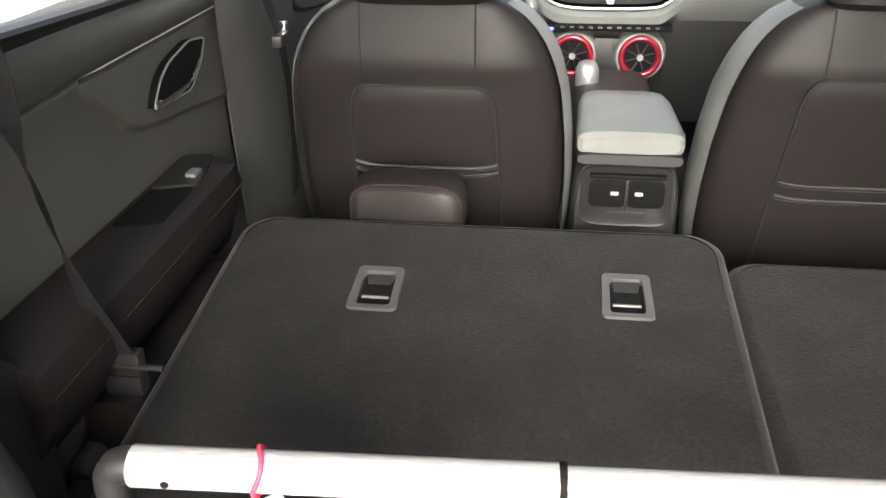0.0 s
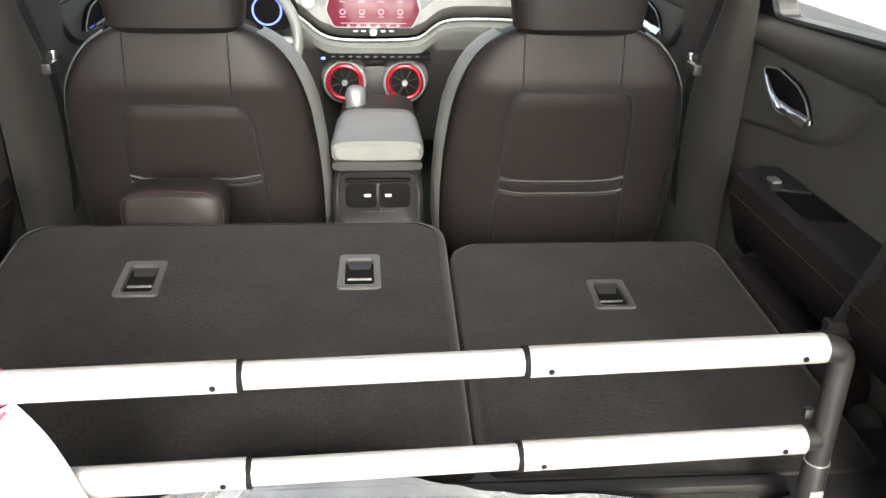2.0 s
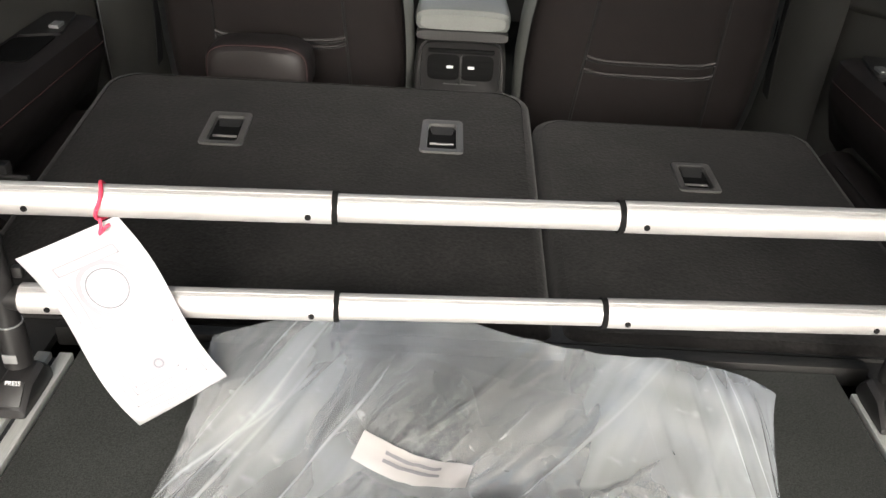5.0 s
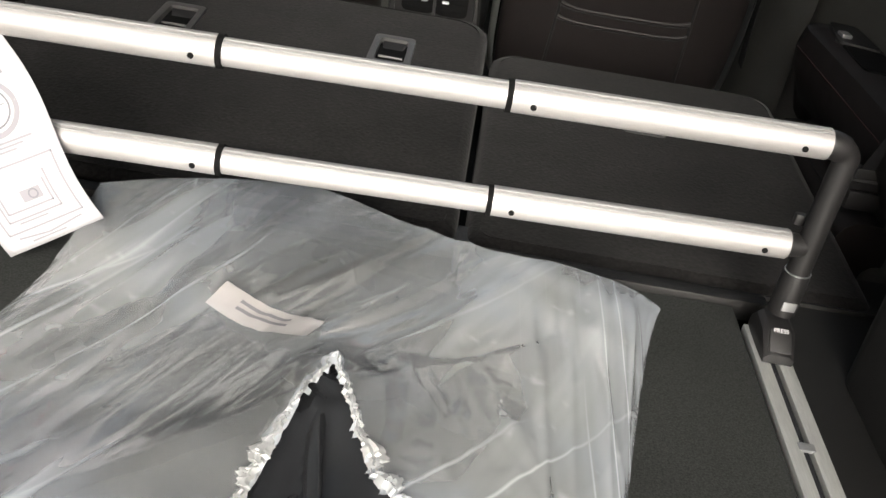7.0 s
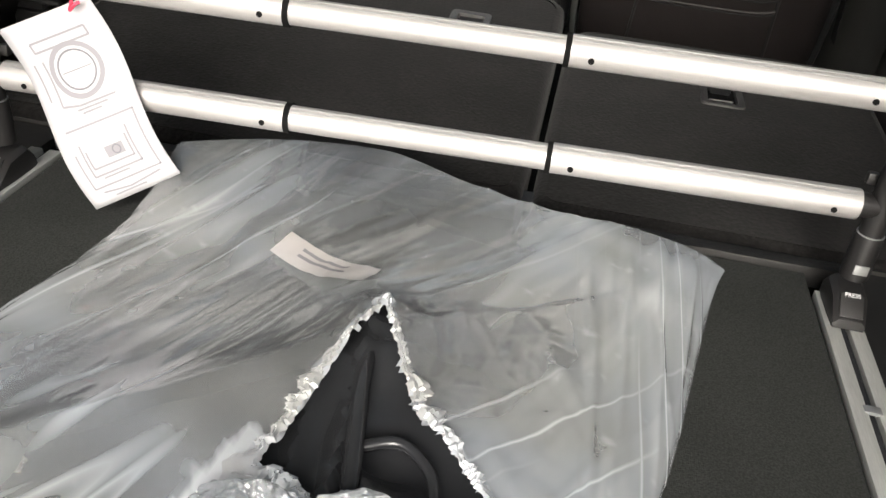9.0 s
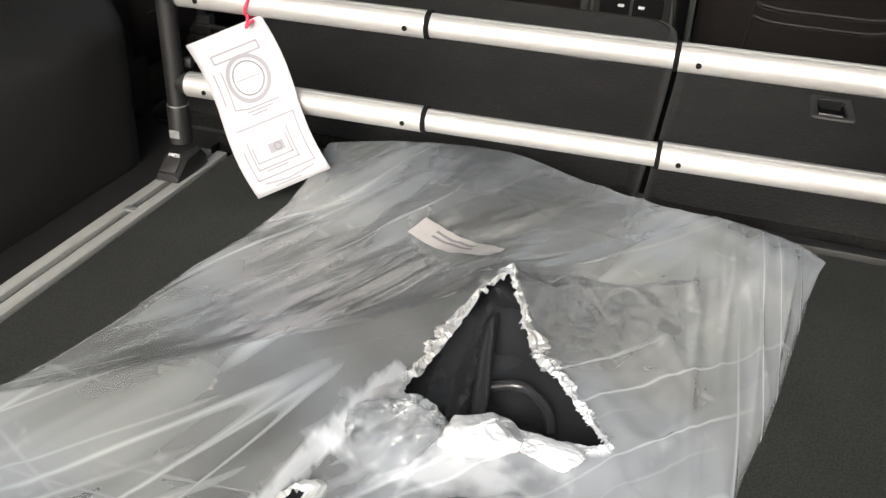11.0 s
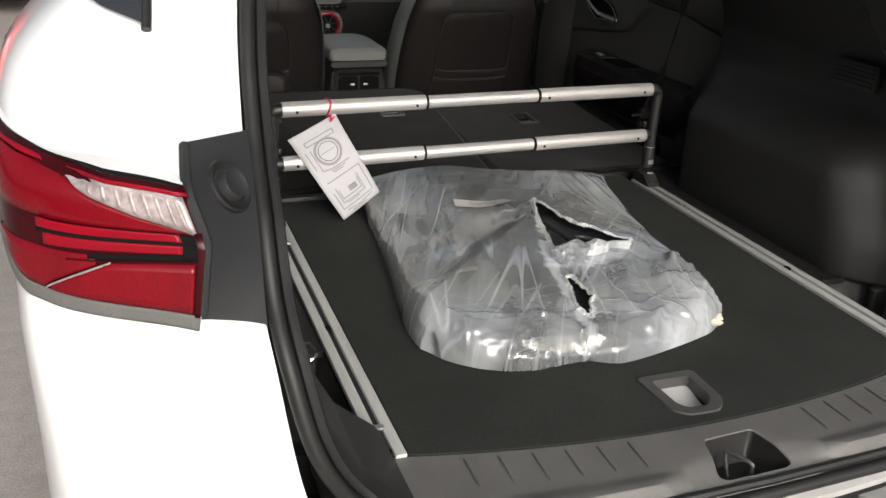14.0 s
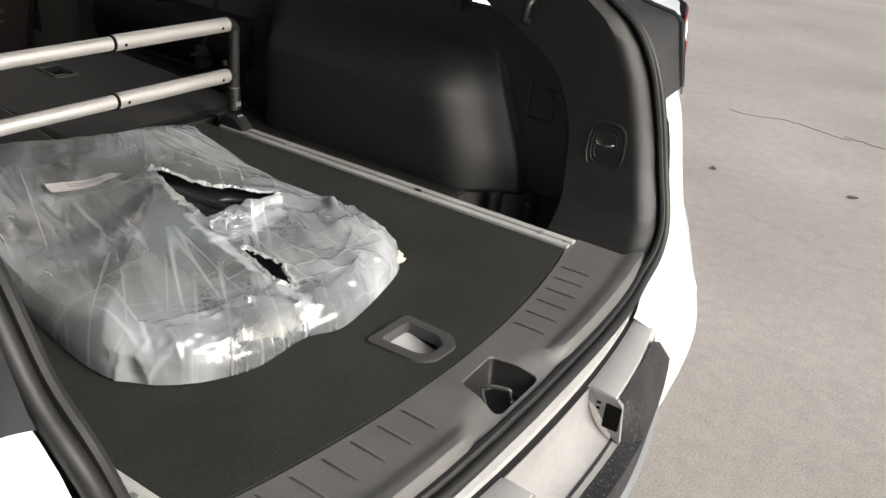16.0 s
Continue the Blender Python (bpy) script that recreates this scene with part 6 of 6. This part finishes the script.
part("middle_pad", loft([[(x, 2.0 - sweep(x), .99 + wave(x)), (x, 1.965 - sweep(x), .975 + wave(x)), (x, 1.975 - sweep(x), .948 + wave(x)), (x, 2.04, .935)] for x in steps(-.78, .78, 90)]), M_LEATHER_LIT, dash, "leather dash band")
part("lower_panel", loft([[(x, 2.03, .945), (x, 2.035, .90), (x, 2.06, .80), (x, 2.12, .62), (x, 2.35, .60), (x, 2.35, .94)] for x in steps(-.78, .78, 20)]), M_TRIM, dash)
part("screen_bezel", loft([[(x * .978, 1.962 + dy, z * .978 + .033) for x, z in rounded([(-.145, 1.012), (.105, 1.012), (.130, 1.065), (.100, 1.165), (-.140, 1.165), (-.170, 1.065)], .012)] for dy in (0, .05)]), M_SATIN, dash, "silver hexagonal screen surround")
scr = part("screen", loft([[(x * .978, 1.955 + dy, z * .978 + .033) for x, z in rounded([(-.141, 1.016), (.101, 1.016), (.1255, 1.0655), (.096, 1.161), (-.136, 1.161), (-.1655, 1.0655)], .011)] for dy in (0, .012)]), M_SCREEN, dash, "red lit display screen")
for z in (1.062, 1.108):
    for c in range(4):
        x, zz = -.112 + .058 * c, z * .978 + .033
        part("screen_icon", tube([(x + .0075 * math.cos(a), 1.9535, zz + .0075 * math.sin(a)) for a in steps(0, 2 * math.pi, 18)], .0016, 6, caps=False), M_SCREENLIGHT, scr)
        part("icon_caption", rbox((.018, .001, .002), (x, 1.9545, zz - .015), .0004), M_SCREENLIGHT, scr)
part("dock_bar", rbox((.20, .001, .0016), (-.02, 1.9545, 1.038), .0004), M_SCREENLIGHT, scr)
for c in range(6):
    part("dock_icon", rbox((.009, .001, .005), (-.095 + .03 * c, 1.9545, 1.031), .0004), M_SCREENLIGHT, scr)
knob = part("volume_knob", tube([(-.020, 1.975, 1.012), (-.020, 1.948, 1.012)], [.013, .0115], 24), M_SATIN, dash, "small silver volume knob")
for c in (-.075, -.05, .01, .035):
    part("media_key", rbox((.014, .006, .004), (c, 1.962, 1.013), .001), M_WHITEPRINT, dash)
part("drive_button", tube([(-.215, 1.985, 1.100), (-.215, 1.962, 1.100)], .020, 24), M_SATIN, dash, "round silver starter button")
part("button_strip", rbox((.34, .03, .018), (-.015, 1.970, .934), .004), M_GAP, dash, "row of small climate buttons")
for i in range(11):
    part("button", rbox((.012, .006, .005), (-.145 + .026 * i, 1.954, .936), .0015), M_BEZEL, dash)
part("blue_lamp", rbox((.014, .006, .008), (-.176, 1.955, .931), .002), M_BLUELIGHT, dash, "blue lit button")
for x in (-.113, .076):
    c = Vector((x, 1.985, .850))
    part("vent_pod", tube([c + Vector((0, .06, 0)), c + Vector((0, .012, 0)), c + Vector((0, .0, 0))], [.078, .072, .066], 28), M_DASH, dash, "grey round vent pod")
    ringp = [c + Vector((.052 * math.cos(a), -.004, .052 * math.sin(a))) for a in steps(0, 2 * math.pi, 36)]
    v = part("vent_ring", tube(ringp, .0085, 10, caps=False), M_REDRING, dash, "bright red vent ring")
    part("vent_bore", tube([c + Vector((0, -.003, 0)), c + Vector((0, .001, 0))], .047, 28), M_GAP, v)
    for k in range(4):
        a = math.pi * k / 4 + .3
        d = Vector((math.cos(a), 0, math.sin(a)))
        part("vent_vane", tube([c + Vector((0, -.006, 0)) - d * .045, c + Vector((0, -.006, 0)) + d * .045], .002, 6), M_TRIM, v)
    part("vent_hub", tube([c + Vector((0, -.016, 0)), c + Vector((0, -.004, 0))], .009, 14), M_SATIN, v, "silver vent hub")
part("vent_bridge", rbox((.07, .03, .10), (-.018, 2.005, .85), .008), M_TRIM, dash)

wheel = thing("steering_wheel", "black steering wheel with silver spokes", "steering wheel", (-.41, 1.72, .86))
rot = pose(-.41, 1.72, 1.03, 66)
rim_pts = [rot @ Vector((.182 * math.cos(a), .178 * math.sin(a), 0)) for a in steps(0, 2 * math.pi, 48)]
part("rim", tube(rim_pts, .0155, 10, caps=False), M_LEATHER_LIT, wheel)
part("hub", loft([[rot @ Vector((p, q, h)) for p, q in superellipse(.075 * k, .062 * k, 3, 24)] for h, k in ((-.04, .9), (.0, 1), (.012, .8))]), M_LEATHER, wheel)
for a in (0, 180, 250, 290):
    d = Vector((math.cos(radians(a)), math.sin(radians(a)), 0))
    part("spoke", tube([rot @ (d * .06), rot @ (d * .175)], [.017, .011], 8, flat=.5), M_SATIN, wheel)
cluster = thing("instrument_cluster", "instrument cluster with blue lit dials", "instrument cluster", (-.42, 1.98, 1.06))
part("hood", loft([[(-.42 + p, y, 1.075 + q) for p, q in superellipse(.17, .065, 3, 24)] for y in (1.935, 2.02)]), M_GAP, cluster)
for dx in (-.085, .085):
    part("dial_ring", tube([(-.42 + dx + .042 * math.cos(a), 1.930, 1.078 + .042 * math.sin(a)) for a in steps(0, 2 * math.pi, 28)], .0028, 6, caps=False), M_BLUELIGHT, cluster, "blue lit dial ring")
    part("dial_face", tube([(-.42 + dx, 1.932, 1.078), (-.42 + dx, 1.934, 1.078)], .036, 24), M_GAP, cluster)


# ---- doors, pillars and roof ----
def outwards(z):
    return .815 - max(z - 1.2, 0) * .36


def door(side, y0, y1, front=False):
    d = thing("front_door_trim" if front else "rear_door_trim", "black inner door trim with a chrome handle and padded armrest", "car door", (side * .80, (y0 + y1) / 2, .5), group="door trims")
    top = lambda y: 1.245 - .04 * smoothstep(.3, 1.2, y) - .02 * smoothstep(1.2, 2.1, y)
    off = y0 - .28
    line = [(p[0], p[1]) for p in spline([(.20, 1.118), (.45, 1.130), (.56, 1.140), (.585, 1.132), (.641, 1.083), (.672, 1.056), (.72, 1.036), (.817, 1.019), (.933, 1.005), (1.053, .986), (1.20, .975)], 6)]
    low = lambda y: float(np.interp(y - off, [p[0] for p in line], [p[1] for p in line]))
    crease = lambda y: float(np.interp(y - off, (.20, .323, .437, .60, 1.1), (1.108, 1.130, 1.148, 1.153, 1.152)))
    proud = lambda y: .014 * smoothstep(.55, .66, y - off)
    base = lambda z: .786 + .014 * smoothstep(.55, 1.0, z)
    ys = steps(y0 - (0 if front else .11), y1, 60)
    rows = []
    for y in ys:
        c, l = crease(y), min(low(y), crease(y) - .022)
        zs = steps(.50, l - .004, 14) + steps(l, l + .014, 5) + steps(l + .02, c - .005, 6) + [c]
        rows.append([(side * (base(z) - proud(y) * smoothstep(l - .002, l + .012, z) * (1 - .35 * smoothstep(l + .02, c, z)) + .006 * smoothstep(c - .005, c, z)), y, z) for z in zs])
    o = part("panel", loft(rows, closed=False, caps=False), M_DOOR, d)
    rows = []
    for y in ys:
        c, zt = crease(y), top(y)
        rows.append([(side * (.803 - .024 * math.sin(math.pi * min(t * .8, 1)) ** .55 + .012 * t ** 3), y, c + (zt - c) * t) for t in steps(0, 1, 12)] + [(side * .85, y, zt + .002)])
    o2 = part("top_roll", loft(rows, closed=False, caps=False), M_DOOR, d, "soft rounded top roll under the window")
    for q in (o, o2):
        mod = q.modifiers.new("thickness", "SOLIDIFY")
        mod.thickness, mod.offset = .006, (1 if side > 0 else -1)
    # handle bowl and lever
    bowl = [(side * .7740, y + off, z) for y, z in rounded([(.968, 1.124), (.903, 1.134), (.815, 1.120), (.776, 1.102), (.738, 1.064), (.885, 1.055), (.939, 1.088)], .014)]
    part("handle_bowl", loft([bowl, [(side * .788, y, z) for _, y, z in bowl]]), M_GAP, d, "dark handle bowl")
    part("handle_frame", tube([Vector(p) for p in bowl] + [Vector(bowl[0])], .0018, 6, caps=False), M_SATIN, d)
    part("handle_lever", tube(spline([(side * .771, .945 + off, 1.114), (side * .762, .90 + off, 1.097), (side * .758, .85 + off, 1.081), (side * .762, .80 + off, 1.074), (side * .771, .746 + off, 1.068)], 4), [.004] * 5 + [.006] * 4 + [.010] * 4 + [.013] * 4, 8, flat=.5), M_CHROME, d, "chrome door lever")
    # armrest with switch panel
    arm = [[(side * (.795 - .105 * w * (1 - .45 * smoothstep(.84 + off, .93 + off, y))), y, z - .05 * smoothstep(.86 + off, .935 + off, y)) for w, z in ((0, .945), (.75, .944), (.93, .936), (1.0, .905), (.95, .865), (.6, .80), (0, .76))] for y in steps((.47 if front else .22) + off, .93 + off, 20)]
    part("armrest", loft(arm), M_LEATHER, d, "padded leather armrest")
    part("armrest_seam", tube([(side * (.689 + .045 * smoothstep(.84 + off, .93 + off, y)), y, .903 - .05 * smoothstep(.86 + off, .935 + off, y)) for y in steps((.48 if front else .23) + off, .92 + off, 16)], .0010, 6), M_REDTHREAD, d, "fine red seam")
    part("grip_pocket", loft([[(side * x, y, z) for x, y in rounded([(.718, .59 + off), (.786, .57 + off), (.786, .70 + off), (.722, .725 + off)], .012)] for z in (.9470, .944)]), M_GAP, d)
    part("switch_plate", loft([[(side * x, y, z) for x, y in rounded([(.716, .732 + off), (.786, .705 + off), (.786, .85 + off), (.740, .86 + off)], .012)] for z in (.950, .944)]), M_BLACKPART, d)
    part("window_switch", rbox((.018, .030, .007), (side * .738, .765 + off, .953), .003), M_SATIN, d, "window switch")
    part("map_bin", rbox((.05, .55, .16), (side * .775, .62 + off, .62), .03, 3), M_DOOR, d)
    return d


for s in (-1, 1):
    door(s, .28, 1.10)
    door(s, 1.18, 2.10, front=True)


def side_frame(side):
    """Upper side wall with its pillars and window openings."""
    outer = [(-.55, 1.19), (2.16, 1.15), (2.75, 1.12), (2.30, 1.40), (1.85, 1.60), (-.30, 1.66)]
    w1 = rounded([(.20, 1.258), (1.00, 1.215), (.985, 1.40), (.94, 1.545), (.24, 1.558)], .03)
    w2 = rounded([(1.24, 1.212), (2.10, 1.175), (2.35, 1.20), (2.02, 1.40), (1.76, 1.545), (1.22, 1.550)], .03)
    bm = plate(outer, [w1, w2], 0, .05)
    for v in bm.verts:
        y, z, w = v.co
        v.co = Vector((side * (outwards(z) + .035 - w), y, z))
    name = "wall_upper_right" if side > 0 else "wall_upper_left"
    f = single(name, bm, M_TRIM, "black upper side wall with window openings", "side wall", kind="structure", smooth=False)
    for i, wdw in enumerate((w1, w2)):
        g = bmesh.new()
        g.faces.new([g.verts.new((side * (outwards(z) + .012), y, z)) for y, z in wdw])
        p = part("window_pane", g, M_GLASS, f, "clear side window pane", smooth=False)
        p.visible_shadow = False
        part("window_seal", tube([(side * (outwards(z) - .012), y, z) for y, z in wdw + wdw[:1]], .007, 6, caps=False), M_RUBBER, f)
    # pillar covers
    part("pillar_cover", loft([[(side * (x + dx), y + dy, z) for dx, dy in ((0, -.07), (-.022, -.05), (-.042, .0), (-.062, .09), (-.066, .19), (-.02, .25))] for x, y, z in ((.775, 1.14, .48), (.775, 1.13, .80), (.780, 1.115, 1.10), (.770, 1.10, 1.30), (.69, 1.06, 1.58))], closed=False, caps=False), M_PILLAR, f)
    part("pillar_cover", loft([[(side * (x + dx), y + dy, z) for dx, dy in ((.03, -.10), (-.0, -.06), (-.012, .0), (.0, .04), (.05, .06))] for x, y, z in ((.725, .150, F - .2), (.735, .140, .90), (.738, .070, 1.10), (.735, .060, 1.18), (.705, .06, 1.35), (.625, .06, 1.62))], closed=False, caps=False), M_TRIM, f)
    return f


for s in (-1, 1):
    side_frame(s)



def roof_sheet(drop, mat, name, label, category, x1, y0, y1):
    """A curved roof sheet with an unseen opening over the seats, added for cabin light."""
    hole = rounded([(-.40, .40), (.40, .40), (.40, 1.66), (-.40, 1.66)], .06)
    edge = [(x, y0) for x in steps(-x1, x1, 12)] + [(x1, y) for y in steps(y0, y1, 12)[1:]] + [(x, y1) for x in steps(x1, -x1, 12)[1:]] + [(-x1, y) for y in steps(y1, y0, 12)[1:-1]]
    b = plate(edge, [hole], 0, .01)
    for v in b.verts:
        v.co.z = 1.715 - drop - .055 * (v.co.x / .66) ** 2 - .045 * max(v.co.y - 1.2, 0) - (.0 if v.co.z > .005 else .008)
    return single(name, b, mat, label, category, kind="structure"), hole


roof_sheet(.06, M_HEADLINER, "ceiling", "pale grey fabric roof lining", "ceiling", .66, -.36, 1.86)
roof, roof_hole = roof_sheet(0, M_WHITE, "roof", "white painted car roof with an added glass panel", "roof", .68, -.40, 1.92)
# The roof glass is unseen; it is added to let daylight onto the seats.
gp = bmesh.new()
gp.faces.new([gp.verts.new((x, y, 1.712 - .055 * (x / .66) ** 2 - .045 * max(y - 1.2, 0))) for x, y in roof_hole])
part("glass_panel", gp, M_ROOFGLASS, roof, "unseen tinted roof glass added for cabin light", smooth=False).visible_shadow = False
single("cabin_floor", rbox((1.72, 2.9, .03), (0, 1.25, .40)), M_CARPET, "black carpeted cabin floor", "floor", kind="structure")
single("wall_front", rbox((1.7, .04, .72), (0, 2.64, .76)), M_TRIM, "black bulkhead under the windscreen", "bulkhead", kind="structure")
screen = single("windscreen", grid(lambda x, t: (x * (1 - .22 * t), 2.62 - .74 * t - .10 * (x / .7) ** 2, 1.10 + .46 * t), steps(-.78, .78, 12), steps(0, 1, 6)), M_GLASS, "clear raked windscreen", "windscreen", kind="structure")
screen.visible_shadow = False
single("wall_under", rbox((1.5, .05, .36), (0, .215, .56)), M_TRIM, "dark panel under the folded seats", "panel", kind="structure")


# ---- raised tailgate over the opening ----
gate = thing("tailgate", "white tailgate standing open above the load space", "tailgate", (0, -.36, 1.74))
def gate_skin(lift, inset):
    return grid(lambda x, t: (x * (1 - inset) * (1 - .06 * t), -.38 - .98 * t, 1.765 + .34 * t + .10 * math.sin(math.pi * t) * .5 + lift - .05 * (x / .62) ** 2), steps(-.66, .66, 14), steps(0, 1, 14))
part("outer_skin", gate_skin(.07, 0), M_WHITE, gate)
part("inner_trim", gate_skin(0, .03), M_TRIM, gate, "black inner tailgate trim")

# ---- seat belts ----
def belt(name, pts, width, ways, label):
    """Webbing along a line; ways: the direction across it at each of the points."""
    b = thing(name, label, "seat belt", pts[-1])
    rows = []
    for p, w in zip(spline(pts, 8), spline(ways, 8)):
        d = Vector(w).normalized() * width / 2
        n = d.cross(Vector((0, .2, -1))).normalized() * .0012
        rows.append([Vector(p) - d, Vector(p) + d, Vector(p) + d + n, Vector(p) - d + n])
    part("webbing", loft(rows), M_BELT, b)
    return b


for s in (-1, 1):
    b = belt("rear_seat_belt", [(s * .690, .195, 1.56), (s * .698, .258, 1.29), (s * .700, .300, 1.12), (s * .700, .335, 1.00), (s * .698, .378, .862)], .046,
             [(s * .80, -.30, 0), (s * .85, -.25, 0), (s * .48, .80, 0), (s * .70, .55, 0), (s * .98, -.05, 0)], "black twisted rear seat belt running down to its buckle")
    part("buckle_tongue", rbox((.056, .020, .034), (s * .698, .386, .848), .004, 2), M_BLACKPART, b, "black belt tongue")
    part("buckle_bar", tube([(s * .640, .378, .846), (s * .752, .378, .846)], .0045, 8), M_BLACKPART, b)
    part("buckle_base", rbox((.050, .024, .030), (s * .700, .392, .812), .005, 2), M_BLACKPART, b)
    b = belt("front_seat_belt", [(s * .735, 1.05, 1.50), (s * .715, 1.085, 1.25), (s * .690, 1.13, 1.08), (s * .690, 1.16, .92), (s * .70, 1.17, .75)], .040, [(0, .9, .1)] * 5, "black front seat belt on the pillar")
    part("belt_guide", rbox((.020, .052, .022), (s * .688, 1.125, 1.085), .004), M_BLACKPART, b)
    part("guide_glint", rbox((.012, .018, .020), (s * .688, 1.15, 1.105), .003), M_CHROME, b, "bright metal belt tongue")

# ---- outside: parked cars ----
def parked_car(name, at, turn, paint, label, length=4.6, height=1.65, width=1.85):
    car = thing(name, label, "car", (0, 0, 0), group="parked cars")
    h = height
    side = [(-2.25, .45, .30), (-2.28, .80, .32), (-2.15, 1.02, .40), (-1.75, 1.08, .45), (1.3, 1.02, .45), (2.05, .92, .40), (2.28, .70, .35), (2.3, .42, .3)]
    secs = []
    k = length / 4.6
    for x, top, _ in ((-2.28, .75, 0), (-2.22, .98, 0), (-1.9, 1.04, 0), (-.6, 1.02, 0), (.9, 1.0, 0), (1.5, .98, 0), (2.1, .88, 0), (2.28, .66, 0)):
        w = width / 2 * (1 if abs(x) < 1.8 else .90 if abs(x) < 2.25 else .80)
        secs.append([(x * k, p, .32 + (top - .32) / 2 + q) for p, q in superellipse(w, (top - .32) / 2, 6, 32)])
    part("body", loft(secs), paint, car)
    cab = []
    for z, x0, x1, w in ((1.0, -2.1, 1.15, .86), (1.25, -2.0, .75, .80), (h - .06, -1.75, .12, .68), (h, -1.45, -.1, .6)):
        cab.append([((x0 + x1) / 2 * k + p, q, z) for p, q in superellipse((x1 - x0) / 2 * k, width / 1.85 * w, 6, 36)])
    part("cabin", loft(cab), paint, car)
    for sy in (-1, 1):
        for x0, x1 in ((-1.85, -1.15), (-1.08, -.30), (-.22, .55)):
            poly = [((x0 + .05) * k, 1.08), ((x1 + .08) * k, 1.08), ((x1 - .12) * k, 1.48), ((x0 + .10) * k, 1.48)]
            part("window", loft([[(x, sy * (.865 - (z - 1.0) * .30) * width / 1.85 + sy * dy, z) for x, z in poly] for dy in (-.02, .012)]), M_GLASS_DARK, car)
        for x in (-1.42, 1.38):
            t = part("tyre", tube([(x * k, sy * (width / 2 - .20), .34), (x * k, sy * (width / 2 - .19), .34), (x * k, sy * (width / 2 + .00), .34), (x * k, sy * (width / 2 + .01), .34)], [.30, .34, .34, .30], 32), M_TYRE, car)
            part("rim", tube([(x * k, sy * (width / 2 - .02), .34), (x * k, sy * (width / 2 + .016), .34)], [.22, .20], 24), M_SATIN, t)
            part("arch", tube([(x * k + .40 * math.cos(a), sy * (width / 2 - .01), .34 + .40 * math.sin(a)) for a in steps(0, math.pi, 18)], .035, 8), M_GREYPLASTIC, car)
        part("tail_lamp", rbox((.10, .30, .16), (-2.18 * k, sy * .66 * width / 1.85, .92), .03, 3), M_REDLENS, car)
        part("head_lamp", rbox((.14, .34, .12), (2.12 * k, sy * .62 * width / 1.85, .78), .03, 3), M_CLEARLENS, car)
    car.matrix_world = pose(*at, 0, 0, turn)
    return car


parked_car("parked_car", (-3.28, 8.05, 0), 90, M_REDCAR, "red car parked ahead on the lot")
parked_car("parked_car", (-1.5, 9.7, 0), 90, M_GREYPLASTIC, "dark car parked further off on the lot")
parked_car("parked_car", (3.6, 4.4, 0), 92, M_SILVERCAR, "silver car parked beside the white one")
parked_car("parked_van", (4.0, 9.6, 0), 92, M_WHITE, "tall white vehicle parked on the lot", 5.2, 2.0, 2.0)
sign = thing("price_sign", "small red and white sign on the parked vehicle", "sign", (2.95, 8.2, 1.3))
part("board", rbox((.02, .42, .26), (2.96, 8.2, 1.36), .004), M_SIGNRED, sign)
part("text_bar", rbox((.006, .30, .05), (2.945, 8.2, 1.40), .001), M_PAPER, sign)
part("text_bar", rbox((.006, .24, .04), (2.945, 8.2, 1.32), .001), M_PAPER, sign)
